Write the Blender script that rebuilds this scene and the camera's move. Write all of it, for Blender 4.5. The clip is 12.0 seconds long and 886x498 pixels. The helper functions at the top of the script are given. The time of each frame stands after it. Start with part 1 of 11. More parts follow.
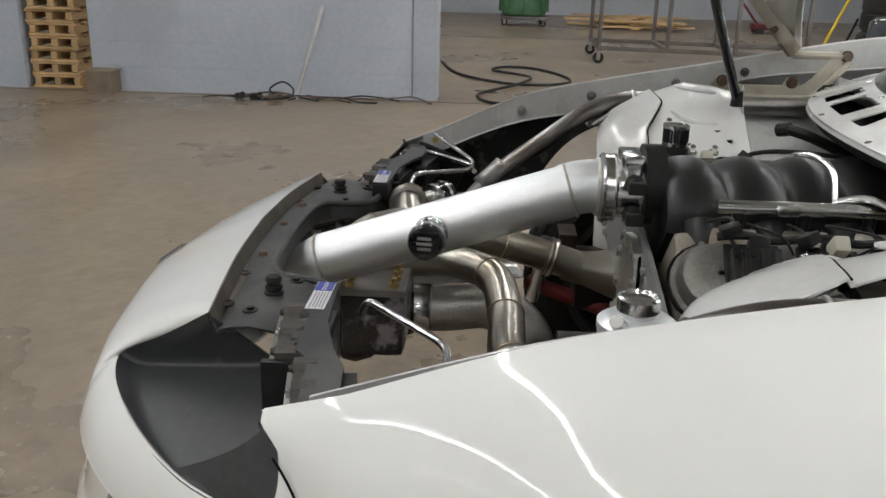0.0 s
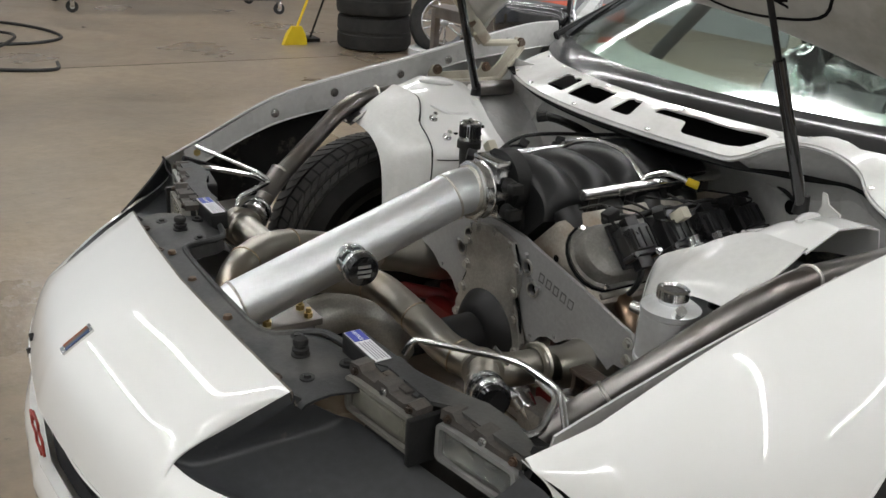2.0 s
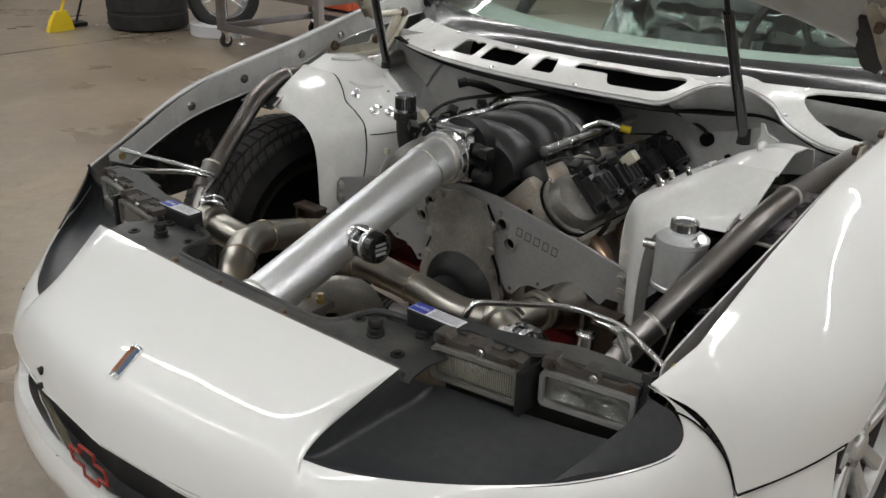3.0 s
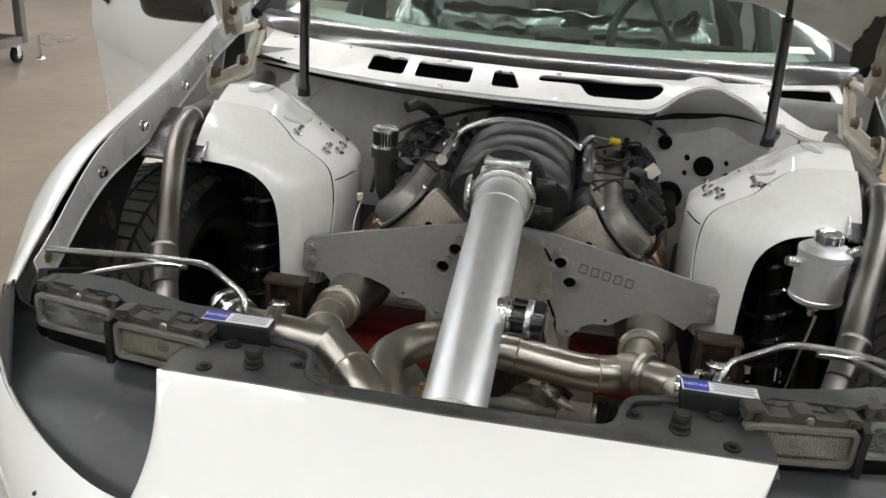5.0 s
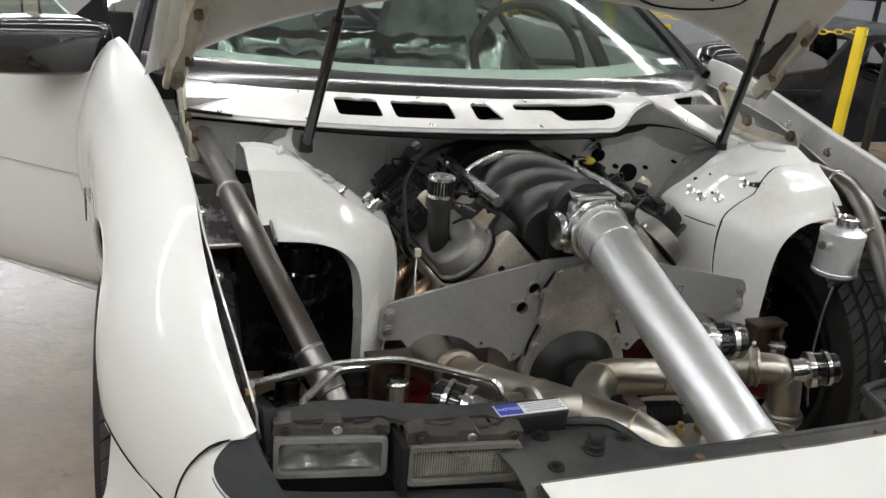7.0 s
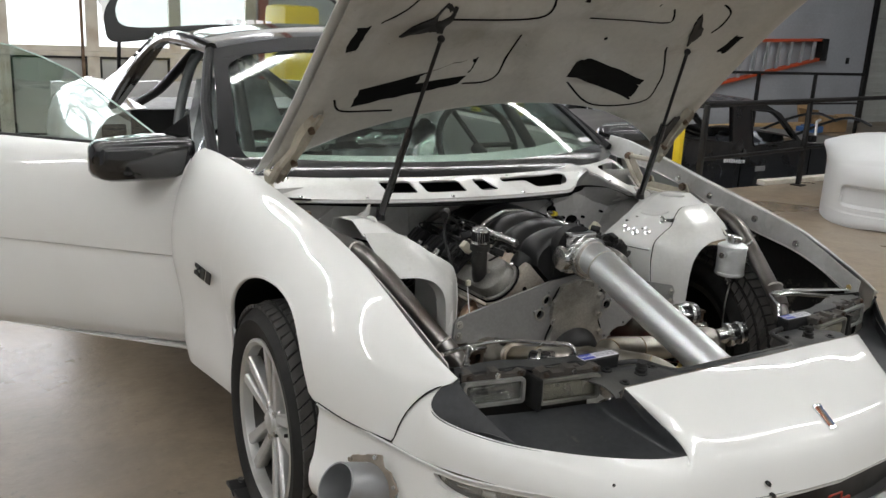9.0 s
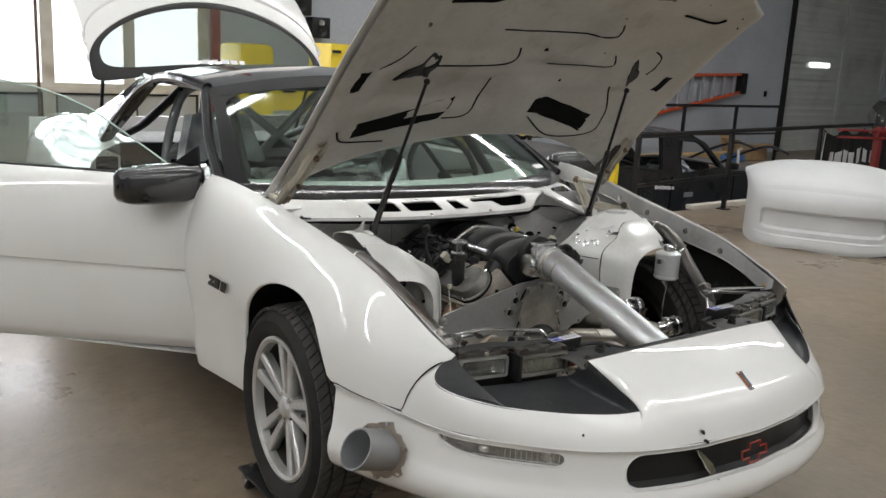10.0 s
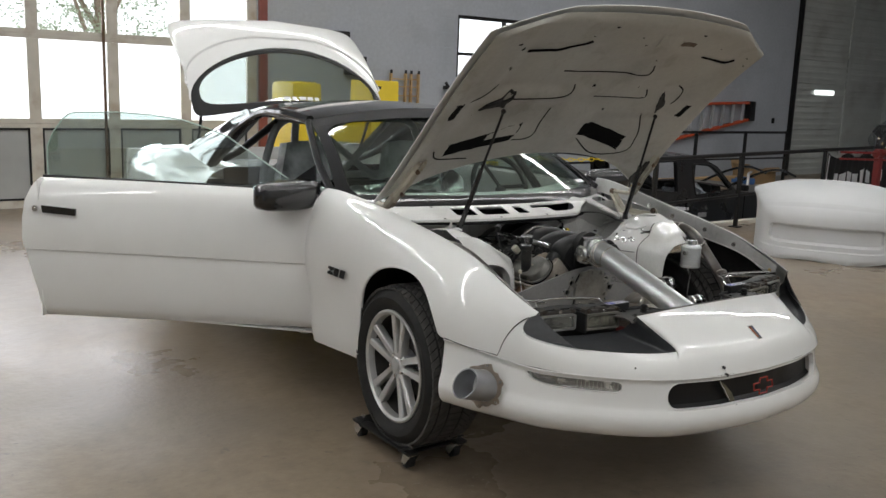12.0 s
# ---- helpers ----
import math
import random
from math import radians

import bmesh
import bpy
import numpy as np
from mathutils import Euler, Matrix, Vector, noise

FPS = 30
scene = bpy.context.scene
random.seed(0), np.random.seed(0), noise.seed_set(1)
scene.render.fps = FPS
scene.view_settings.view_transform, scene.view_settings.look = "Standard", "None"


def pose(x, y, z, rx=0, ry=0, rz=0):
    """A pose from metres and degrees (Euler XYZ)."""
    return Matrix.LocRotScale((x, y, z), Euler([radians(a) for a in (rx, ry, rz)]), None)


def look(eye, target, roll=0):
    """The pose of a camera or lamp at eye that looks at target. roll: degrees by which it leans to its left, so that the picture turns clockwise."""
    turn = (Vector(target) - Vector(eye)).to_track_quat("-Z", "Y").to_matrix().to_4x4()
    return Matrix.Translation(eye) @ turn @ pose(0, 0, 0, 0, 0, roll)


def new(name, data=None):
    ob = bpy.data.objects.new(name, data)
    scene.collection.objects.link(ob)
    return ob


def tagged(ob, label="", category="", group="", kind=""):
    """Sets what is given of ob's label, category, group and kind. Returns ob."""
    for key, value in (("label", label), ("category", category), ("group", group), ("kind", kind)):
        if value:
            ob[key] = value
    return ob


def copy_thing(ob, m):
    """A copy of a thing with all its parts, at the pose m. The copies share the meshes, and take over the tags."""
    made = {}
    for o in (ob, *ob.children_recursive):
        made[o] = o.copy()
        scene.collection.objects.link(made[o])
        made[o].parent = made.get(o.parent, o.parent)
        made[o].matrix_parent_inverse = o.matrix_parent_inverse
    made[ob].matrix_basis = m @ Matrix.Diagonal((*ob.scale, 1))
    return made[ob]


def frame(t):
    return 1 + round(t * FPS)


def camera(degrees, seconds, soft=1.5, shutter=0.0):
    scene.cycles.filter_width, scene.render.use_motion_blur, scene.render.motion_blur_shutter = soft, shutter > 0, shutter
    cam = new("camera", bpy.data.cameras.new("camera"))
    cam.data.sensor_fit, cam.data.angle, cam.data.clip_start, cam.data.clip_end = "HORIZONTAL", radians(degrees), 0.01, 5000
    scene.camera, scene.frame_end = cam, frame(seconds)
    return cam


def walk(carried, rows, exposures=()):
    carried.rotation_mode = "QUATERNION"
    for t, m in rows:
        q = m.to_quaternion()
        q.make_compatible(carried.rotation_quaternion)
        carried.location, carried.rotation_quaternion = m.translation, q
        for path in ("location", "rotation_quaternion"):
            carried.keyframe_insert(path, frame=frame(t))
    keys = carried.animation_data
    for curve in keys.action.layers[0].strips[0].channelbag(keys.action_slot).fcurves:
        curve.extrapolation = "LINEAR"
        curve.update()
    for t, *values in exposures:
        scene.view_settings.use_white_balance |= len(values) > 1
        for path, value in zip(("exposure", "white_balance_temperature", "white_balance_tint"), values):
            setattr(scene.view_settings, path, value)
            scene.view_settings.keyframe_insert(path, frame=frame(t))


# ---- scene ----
cam = camera(53.6, 12.0)
PATH = [
    (0, (1.446, -0.431, 1.169), (-0.442, -0.532, 0.52), 1.4),
    (0.5, (1.524, -0.607, 1.234), (-0.337, -0.381, 0.538), 3.8),
    (1, (1.582, -0.819, 1.308), (-0.233, -0.366, 0.602), 3.7),
    (1.5, (1.479, -1.037, 1.301), (-0.259, -0.373, 0.566), 3.8),
    (2, (1.322, -1.21, 1.32), (-0.212, -0.162, 0.579), 3.8),
    (2.5, (1.211, -1.439, 1.333), (-0.058, -0.116, 0.534), 2.9),
    (2.7, (1.177, -1.504, 1.339), (-0.053, -0.143, 0.543), 2.4),
    (4.3, (0.472, -1.747, 1.336), (-0.109, 0.004, 0.563), 2.9),
    (4.5, (0.373, -1.762, 1.322), (-0.103, 0.028, 0.568), 3.6),
    (5, (0.106, -1.709, 1.301), (-0.161, 0.119, 0.534), 4.2),
    (5.5, (-0.154, -1.692, 1.303), (-0.167, 0.166, 0.563), 5.2),
    (6, (-0.414, -1.732, 1.318), (-0.078, 0.098, 0.585), 5.4),
    (6.5, (-0.632, -1.663, 1.299), (-0.15, 0.137, 0.572), 5.0),
    (7, (-0.826, -1.547, 1.295), (-0.14, 0.199, 0.601), 5.1),
    (7.2, (-0.916, -1.534, 1.292), (-0.174, 0.198, 0.622), 5.2),
    (8.8, (-1.504, -1.928, 1.397), (-0.503, -0.283, 0.857), 2.9),
    (9, (-1.582, -1.993, 1.403), (-0.555, -0.353, 0.896), 3.0),
    (9.5, (-1.782, -2.134, 1.407), (-0.668, -0.543, 0.935), 3.3),
    (10, (-1.933, -2.27, 1.431), (-0.779, -0.694, 1.002), 3.0),
    (10.5, (-2.111, -2.416, 1.43), (-0.944, -0.839, 1.043), 2.7),
    (11, (-2.324, -2.508, 1.428), (-1.153, -0.929, 1.058), 2.7),
    (11.5, (-2.514, -2.601, 1.433), (-1.34, -1.026, 1.057), 2.8),
    (12, (-2.585, -2.759, 1.432), (-1.447, -1.155, 1.073), 2.1),
]
walk(cam, [(t, look(eye, target, roll)) for t, eye, target, roll in PATH], [(0, -0.14), (1, 0.0), (2, 0.03), (2.7, -0.16), (4.5, 0.20), (5.5, 0.31), (7, 0.22), (9, -0.04), (10.5, -0.14), (12, -0.35)])

# ---- world, sun, large lights, exposure ----
world = bpy.data.worlds.new("world")
scene.world = world
world.use_nodes = True
wn = world.node_tree.nodes
sky = wn.new("ShaderNodeTexSky")
sky.sky_type, sky.sun_disc = "NISHITA", False
sky.sun_elevation, sky.sun_rotation = radians(35), radians(20)
wn["Background"].inputs["Strength"].default_value = 0.10
world.node_tree.links.new(sky.outputs[0], wn["Background"].inputs["Color"])
LAMP_W = 264
sun = bpy.data.lights.new("overcast_sun", "SUN")
sun.energy, sun.angle, sun.color = 5.0, radians(12), (1.0, 0.98, 0.95)
new("overcast_sun", sun).matrix_world = pose(0, 0, 20, 38, 0, 8)


def area(name, size, size_y, energy, m, color=(1, 1, 1)):
    d = bpy.data.lights.new(name, "AREA")
    d.shape, d.size, d.size_y, d.energy, d.color = "RECTANGLE", size, size_y, energy, color
    ob = new(name, d)
    ob.matrix_world = m
    return ob


# ---- materials ----
def mat(name, color, rough=0.5, metal=0.0, vary=0.12, scale=6.0, bump=0.0, bump_scale=60.0, coat=0.0, rough_vary=0.1, stain=None, stain_amount=0.5, stain_scale=1.5, brushed=None, object_random=0.0, spec=0.5, fine=0.0, island=0.0):
    m = bpy.data.materials.new(name)
    m.use_nodes = True
    nt = m.node_tree
    n, l = nt.nodes, nt.links
    p = n["Principled BSDF"]
    co = n.new("ShaderNodeTexCoord")
    src = co.outputs["Object"]
    if brushed:
        mp = n.new("ShaderNodeMapping")
        mp.inputs["Scale"].default_value = brushed
        l.new(src, mp.inputs["Vector"])
        src = mp.outputs[0]
    t1 = n.new("ShaderNodeTexNoise")
    t1.inputs["Scale"].default_value, t1.inputs["Detail"].default_value = scale, 6
    l.new(src, t1.inputs["Vector"])
    ramp = n.new("ShaderNodeValToRGB")
    c = Vector(color)
    lo, hi = c * (1 - vary), c * (1 + vary)
    ramp.color_ramp.elements[0].position, ramp.color_ramp.elements[1].position = 0.3, 0.7
    ramp.color_ramp.elements[0].color = (*lo, 1)
    ramp.color_ramp.elements[1].color = (*[min(1, v) for v in hi], 1)
    l.new(t1.outputs["Fac"], ramp.inputs["Fac"])
    col = ramp.outputs["Color"]
    if fine:
        t3 = n.new("ShaderNodeTexNoise")
        t3.inputs["Scale"].default_value, t3.inputs["Detail"].default_value = scale * 14, 3
        l.new(src, t3.inputs["Vector"])
        mr3 = n.new("ShaderNodeMapRange")
        mr3.inputs["From Min"].default_value, mr3.inputs["From Max"].default_value = 0.3, 0.7
        mr3.inputs["To Min"].default_value, mr3.inputs["To Max"].default_value = 1 - fine, 1 + fine
        l.new(t3.outputs["Fac"], mr3.inputs["Value"])
        mx3 = n.new("ShaderNodeVectorMath")
        mx3.operation = "SCALE"
        l.new(col, mx3.inputs[0])
        l.new(mr3.outputs[0], mx3.inputs["Scale"])
        col = mx3.outputs[0]
    if stain:
        t2 = n.new("ShaderNodeTexNoise")
        t2.inputs["Scale"].default_value, t2.inputs["Detail"].default_value = stain_scale, 8
        l.new(co.outputs["Object"], t2.inputs["Vector"])
        mr = n.new("ShaderNodeMapRange")
        mr.inputs["From Min"].default_value, mr.inputs["From Max"].default_value = 0.52, 0.68
        mr.inputs["To Max"].default_value = stain_amount
        l.new(t2.outputs["Fac"], mr.inputs["Value"])
        mx = n.new("ShaderNodeMix")
        mx.data_type = "RGBA"
        l.new(mr.outputs[0], mx.inputs["Factor"])
        l.new(col, mx.inputs["A"])
        mx.inputs["B"].default_value = (*stain, 1)
        col = mx.outputs["Result"]
    if object_random or island:
        src_node = n.new("ShaderNodeObjectInfo") if object_random else n.new("ShaderNodeNewGeometry")
        out = src_node.outputs["Random"] if object_random else src_node.outputs["Random Per Island"]
        amount = object_random or island
        mr4 = n.new("ShaderNodeMapRange")
        mr4.inputs["To Min"].default_value, mr4.inputs["To Max"].default_value = 1 - amount, 1 + amount
        l.new(out, mr4.inputs["Value"])
        mx4 = n.new("ShaderNodeVectorMath")
        mx4.operation = "SCALE"
        l.new(col, mx4.inputs[0])
        l.new(mr4.outputs[0], mx4.inputs["Scale"])
        col = mx4.outputs[0]
    l.new(col, p.inputs["Base Color"])
    p.inputs["Metallic"].default_value = metal
    p.inputs["Coat Weight"].default_value = coat
    p.inputs["Coat Roughness"].default_value = 0.015
    p.inputs["Specular IOR Level"].default_value = spec
    mr2 = n.new("ShaderNodeMapRange")
    mr2.inputs["To Min"].default_value, mr2.inputs["To Max"].default_value = max(0.02, rough - rough_vary), min(1, rough + rough_vary)
    l.new(t1.outputs["Fac"], mr2.inputs["Value"])
    l.new(mr2.outputs[0], p.inputs["Roughness"])
    if bump:
        tb = n.new("ShaderNodeTexNoise")
        tb.inputs["Scale"].default_value, tb.inputs["Detail"].default_value = bump_scale, 4
        l.new(src, tb.inputs["Vector"])
        b = n.new("ShaderNodeBump")
        b.inputs["Strength"].default_value, b.inputs["Distance"].default_value = bump, 0.004
        l.new(tb.outputs["Fac"], b.inputs["Height"])
        l.new(b.outputs[0], p.inputs["Normal"])
    return m


def thin_glass(name, color, gloss=0.02, base=0.04):
    """Flat pane: tinted see-through with a mirror reflection by angle."""
    m = bpy.data.materials.new(name)
    m.use_nodes = True
    n, l = m.node_tree.nodes, m.node_tree.links
    n.remove(n["Principled BSDF"])
    tr, gl, fr, mx = n.new("ShaderNodeBsdfTransparent"), n.new("ShaderNodeBsdfGlossy"), n.new("ShaderNodeLayerWeight"), n.new("ShaderNodeMixShader")
    tr.inputs[0].default_value = (*color, 1)
    gl.inputs["Roughness"].default_value = gloss
    fr.inputs["Blend"].default_value = 0.5
    pw, ma = n.new("ShaderNodeMath"), n.new("ShaderNodeMath")
    pw.operation, ma.operation = "POWER", "MULTIPLY_ADD"
    pw.inputs[1].default_value, ma.inputs[1].default_value, ma.inputs[2].default_value = 4.0, 0.9, base
    l.new(fr.outputs["Facing"], pw.inputs[0])
    l.new(pw.outputs[0], ma.inputs[0])
    l.new(ma.outputs[0], mx.inputs[0])
    l.new(tr.outputs[0], mx.inputs[1])
    l.new(gl.outputs[0], mx.inputs[2])
    l.new(mx.outputs[0], n["Material Output"].inputs["Surface"])
    return m


def glow(name, color, strength):
    m = bpy.data.materials.new(name)
    m.use_nodes = True
    n, l = m.node_tree.nodes, m.node_tree.links
    n.remove(n["Principled BSDF"])
    e = n.new("ShaderNodeEmission")
    e.inputs[0].default_value, e.inputs[1].default_value = (*color, 1), strength
    l.new(e.outputs[0], n["Material Output"].inputs["Surface"])
    return m


WHITE = mat("white_paint", (0.80, 0.80, 0.785), 0.30, vary=0.015, scale=3, coat=1.0, rough_vary=0.03, spec=0.15, stain=(0.66, 0.65, 0.62), stain_amount=0.10, stain_scale=4)
WHITE_OLD = mat("aged_white_paint", (0.70, 0.70, 0.68), 0.24, vary=0.05, scale=7, coat=0.5, bump=0.08, bump_scale=140, stain=(0.36, 0.34, 0.30), stain_amount=0.3, stain_scale=5, fine=0.03)
BAYGREY = mat("bay_grey_paint", (0.54, 0.54, 0.53), 0.28, vary=0.08, scale=5, coat=0.4, bump=0.08, bump_scale=120, stain=(0.28, 0.27, 0.25), stain_amount=0.4, stain_scale=4, fine=0.05)
PRIMER = mat("underhood_paint", (0.45, 0.44, 0.40), 0.34, vary=0.08, scale=4, coat=0.25, bump=0.06, bump_scale=90, stain=(0.36, 0.33, 0.28), stain_amount=0.5, stain_scale=3, fine=0.04)
SATIN = mat("satin_black_panel", (0.036, 0.038, 0.041), 0.40, vary=0.2, scale=5, bump=0.05, bump_scale=200, stain=(0.10, 0.095, 0.085), stain_amount=0.16, stain_scale=3, fine=0.15)
PLASTIC = mat("black_plastic", (0.011, 0.0112, 0.0115), 0.5, vary=0.25, scale=9, bump=0.12, bump_scale=240, stain=(0.06, 0.058, 0.05), stain_amount=0.3, stain_scale=7, fine=0.2)
COVER = mat("grey_black_plastic", (0.029, 0.030, 0.031), 0.55, vary=0.2, scale=8, bump=0.15, bump_scale=220, stain=(0.16, 0.155, 0.14), stain_amount=0.35, stain_scale=6, fine=0.2)
GLOSSBLACK = mat("gloss_black", (0.012, 0.012, 0.013), 0.10, vary=0.1, coat=0.7, rough_vary=0.04, bump=0.02, bump_scale=160)
TREAD = mat("dusty_tread_rubber", (0.055, 0.053, 0.050), 0.8, vary=0.3, scale=25, bump=0.2, bump_scale=200, stain=(0.09, 0.085, 0.075), stain_amount=0.4, stain_scale=9)
RUBBER = mat("tyre_rubber", (0.020, 0.020, 0.0197), 0.7, vary=0.3, scale=20, bump=0.25, bump_scale=180, stain=(0.04, 0.038, 0.034), stain_amount=0.3, stain_scale=6)
ALU = mat("brushed_aluminium", (0.88, 0.90, 0.915), 0.47, 1.0, vary=0.04, scale=18, rough_vary=0.06, brushed=(6, 0.5, 6), bump=0.02, bump_scale=90, fine=0.04)
ALUSHINE = mat("machined_aluminium", (0.72, 0.725, 0.73), 0.2, 1.0, vary=0.06, scale=14, bump=0.05, bump_scale=160, rough_vary=0.08)
CAST = mat("cast_aluminium", (0.44, 0.43, 0.40), 0.40, 0.75, vary=0.14, scale=16, bump=0.14, bump_scale=220, stain=(0.16, 0.13, 0.10), stain_amount=0.5, stain_scale=9, fine=0.12)
COVERCAST = mat("dirty_cover_casting", (0.235, 0.23, 0.215), 0.45, 0.6, vary=0.2, scale=14, bump=0.14, bump_scale=220, stain=(0.09, 0.075, 0.055), stain_amount=0.55, stain_scale=9, fine=0.12)
HEADER = mat("copper_tinted_header", (0.40, 0.285, 0.20), 0.30, 1.0, vary=0.2, scale=9, bump=0.05, bump_scale=120, stain=(0.20, 0.12, 0.08), stain_amount=0.5, stain_scale=8)
HEADALU = mat("aged_head_casting", (0.42, 0.385, 0.335), 0.44, 0.6, vary=0.2, scale=12, bump=0.3, bump_scale=200, stain=(0.25, 0.16, 0.09), stain_amount=0.6, stain_scale=8, fine=0.12)
PLATE = mat("grey_plate_steel", (0.32, 0.32, 0.317), 0.45, 0.35, vary=0.06, scale=10, bump=0.06, bump_scale=260, fine=0.06)
STAINLESS = mat("heat_tinted_stainless", (0.42, 0.40, 0.355), 0.32, 1.0, vary=0.14, scale=7, bump=0.05, bump_scale=120, stain=(0.25, 0.19, 0.11), stain_amount=0.5, stain_scale=6, rough_vary=0.1)
STEELTUBE = mat("raw_steel_tube", (0.25, 0.236, 0.226), 0.32, 0.9, vary=0.2, scale=10, bump=0.08, bump_scale=160, stain=(0.12, 0.09, 0.065), stain_amount=0.5, stain_scale=7, rough_vary=0.12)
WELD = mat("weld_bead", (0.66, 0.64, 0.60), 0.35, 1.0, vary=0.2, scale=60, bump=0.6, bump_scale=300)
CHROME = mat("bright_zinc", (0.70, 0.70, 0.69), 0.22, 1.0, vary=0.1, scale=30)
RIMALU = mat("silver_wheel_paint", (0.58, 0.58, 0.57), 0.35, 0.6, vary=0.08, scale=10, stain=(0.25, 0.24, 0.22), stain_amount=0.4, stain_scale=9, bump=0.05)
# near-black for dark parts; also paints the shade inside holes and openings
DARK = mat("dark_parts_and_shade", (0.006, 0.006, 0.006), 0.8, vary=0.3, scale=10, bump=0.1)
DARKRUST = mat("dark_rusty_steel", (0.052, 0.038, 0.029), 0.5, 0.5, vary=0.4, scale=22, bump=0.3, bump_scale=150, stain=(0.17, 0.10, 0.06), stain_amount=0.5, stain_scale=18)
RUST = mat("rusty_steel", (0.13, 0.085, 0.055), 0.65, 0.4, vary=0.35, scale=14, bump=0.3, bump_scale=150, stain=(0.26, 0.24, 0.21), stain_amount=0.5, stain_scale=10)
REDPAINT = mat("red_powdercoat", (0.15, 0.012, 0.011), 0.4, vary=0.15, scale=8, bump=0.08, stain=(0.10, 0.02, 0.02), stain_amount=0.4)
REFLECTORBRIGHT = mat("bright_lamp_reflector", (0.68, 0.68, 0.66), 0.24, 1.0, vary=0.1, scale=25, bump=0.2, bump_scale=60)
REFLECTOR = mat("lamp_reflector", (0.44, 0.43, 0.395), 0.34, 1.0, vary=0.1, scale=25)
WINDSHIELD = thin_glass("windshield_glass", (0.82, 0.90, 0.855), 0.07, 0.13)
DOORGLASS = thin_glass("green_side_glass", (0.86, 0.93, 0.905), 0.01, 0.2)
HATCHGLASS = thin_glass("hatch_glass", (0.80, 0.85, 0.83), 0.02, 0.16)
PANEGLASS = thin_glass("window_glass", (0.945, 0.94, 0.955), 0.01)
BLUE = mat("blue_print", (0.03, 0.05, 0.36), 0.4, vary=0.1)
LABELWHITE = mat("white_label", (0.72, 0.72, 0.74), 0.4, vary=0.05)
INKGREY = mat("grey_ink", (0.30, 0.30, 0.33), 0.5)
YELLOW = mat("yellow_paint", (0.72, 0.53, 0.02), 0.45, vary=0.08, scale=4, bump=0.06, stain=(0.36, 0.26, 0.03), stain_amount=0.4)
REDINK = mat("red_enamel", (0.33, 0.03, 0.018), 0.35, vary=0.1)
ORANGE = mat("orange_fibreglass", (0.52, 0.085, 0.03), 0.45, vary=0.12, scale=8, stain=(0.25, 0.06, 0.03), stain_amount=0.3)
WOOD = mat("raw_pine", (0.50, 0.34, 0.17), 0.7, vary=0.18, scale=5, bump=0.2, bump_scale=60, brushed=(1, 1, 8), stain=(0.28, 0.18, 0.09), stain_amount=0.5, stain_scale=6, object_random=0.14)
OLDWOOD = mat("weathered_board", (0.20, 0.155, 0.11), 0.75, vary=0.25, scale=6, bump=0.3, bump_scale=60, object_random=0.15)
GREYSTEEL = mat("bare_square_tube", (0.20, 0.185, 0.175), 0.45, 0.75, vary=0.18, scale=6, bump=0.1, stain=(0.14, 0.085, 0.055), stain_amount=0.4, stain_scale=4)
BLACKPAINT = mat("black_paint", (0.008, 0.008, 0.0085), 0.45, vary=0.2, scale=8, bump=0.1, stain=(0.04, 0.037, 0.033), stain_amount=0.4)
TRUCKBLACK = mat("faded_black_car_paint", (0.016, 0.017, 0.019), 0.28, vary=0.2, scale=3, coat=0.3, stain=(0.05, 0.05, 0.05), stain_amount=0.5, stain_scale=4)
PRIMERWHITE = mat("matt_white_gelcoat", (0.54, 0.545, 0.55), 0.5, vary=0.04, scale=3, bump=0.06, bump_scale=60, stain=(0.43, 0.44, 0.46), stain_amount=0.5, stain_scale=2)
BLOCK = mat("painted_block", (0.40, 0.43, 0.48), 0.6, vary=0.05, scale=2, bump=0.35, bump_scale=120, stain=(0.30, 0.32, 0.35), stain_amount=0.4, stain_scale=1.2, fine=0.05)
BACKWALL = mat("painted_back_wall", (0.40, 0.42, 0.455), 0.65, vary=0.05, scale=1.5, bump=0.3, bump_scale=90, stain=(0.24, 0.25, 0.27), stain_amount=0.4, stain_scale=0.8, fine=0.05)
ROLLUP = mat("grey_rollup_door", (0.48, 0.50, 0.48), 0.5, vary=0.08, scale=3, bump=0.08, stain=(0.16, 0.115, 0.11), stain_amount=0.4)
FRAMEPAINT = mat("cream_frame_paint", (0.52, 0.49, 0.43), 0.55, vary=0.1, scale=6, bump=0.15, stain=(0.28, 0.19, 0.12), stain_amount=0.45, stain_scale=5)
PANELGREY = mat("door_panel_grey", (0.36, 0.37, 0.36), 0.55, vary=0.08, scale=3, bump=0.1)
FLOOR = mat("sealed_concrete", (0.208, 0.163, 0.115), 0.33, vary=0.16, scale=0.9, bump=0.42, bump_scale=30, stain=(0.12, 0.104, 0.088), stain_amount=0.5, stain_scale=0.6, rough_vary=0.3, fine=0.16)


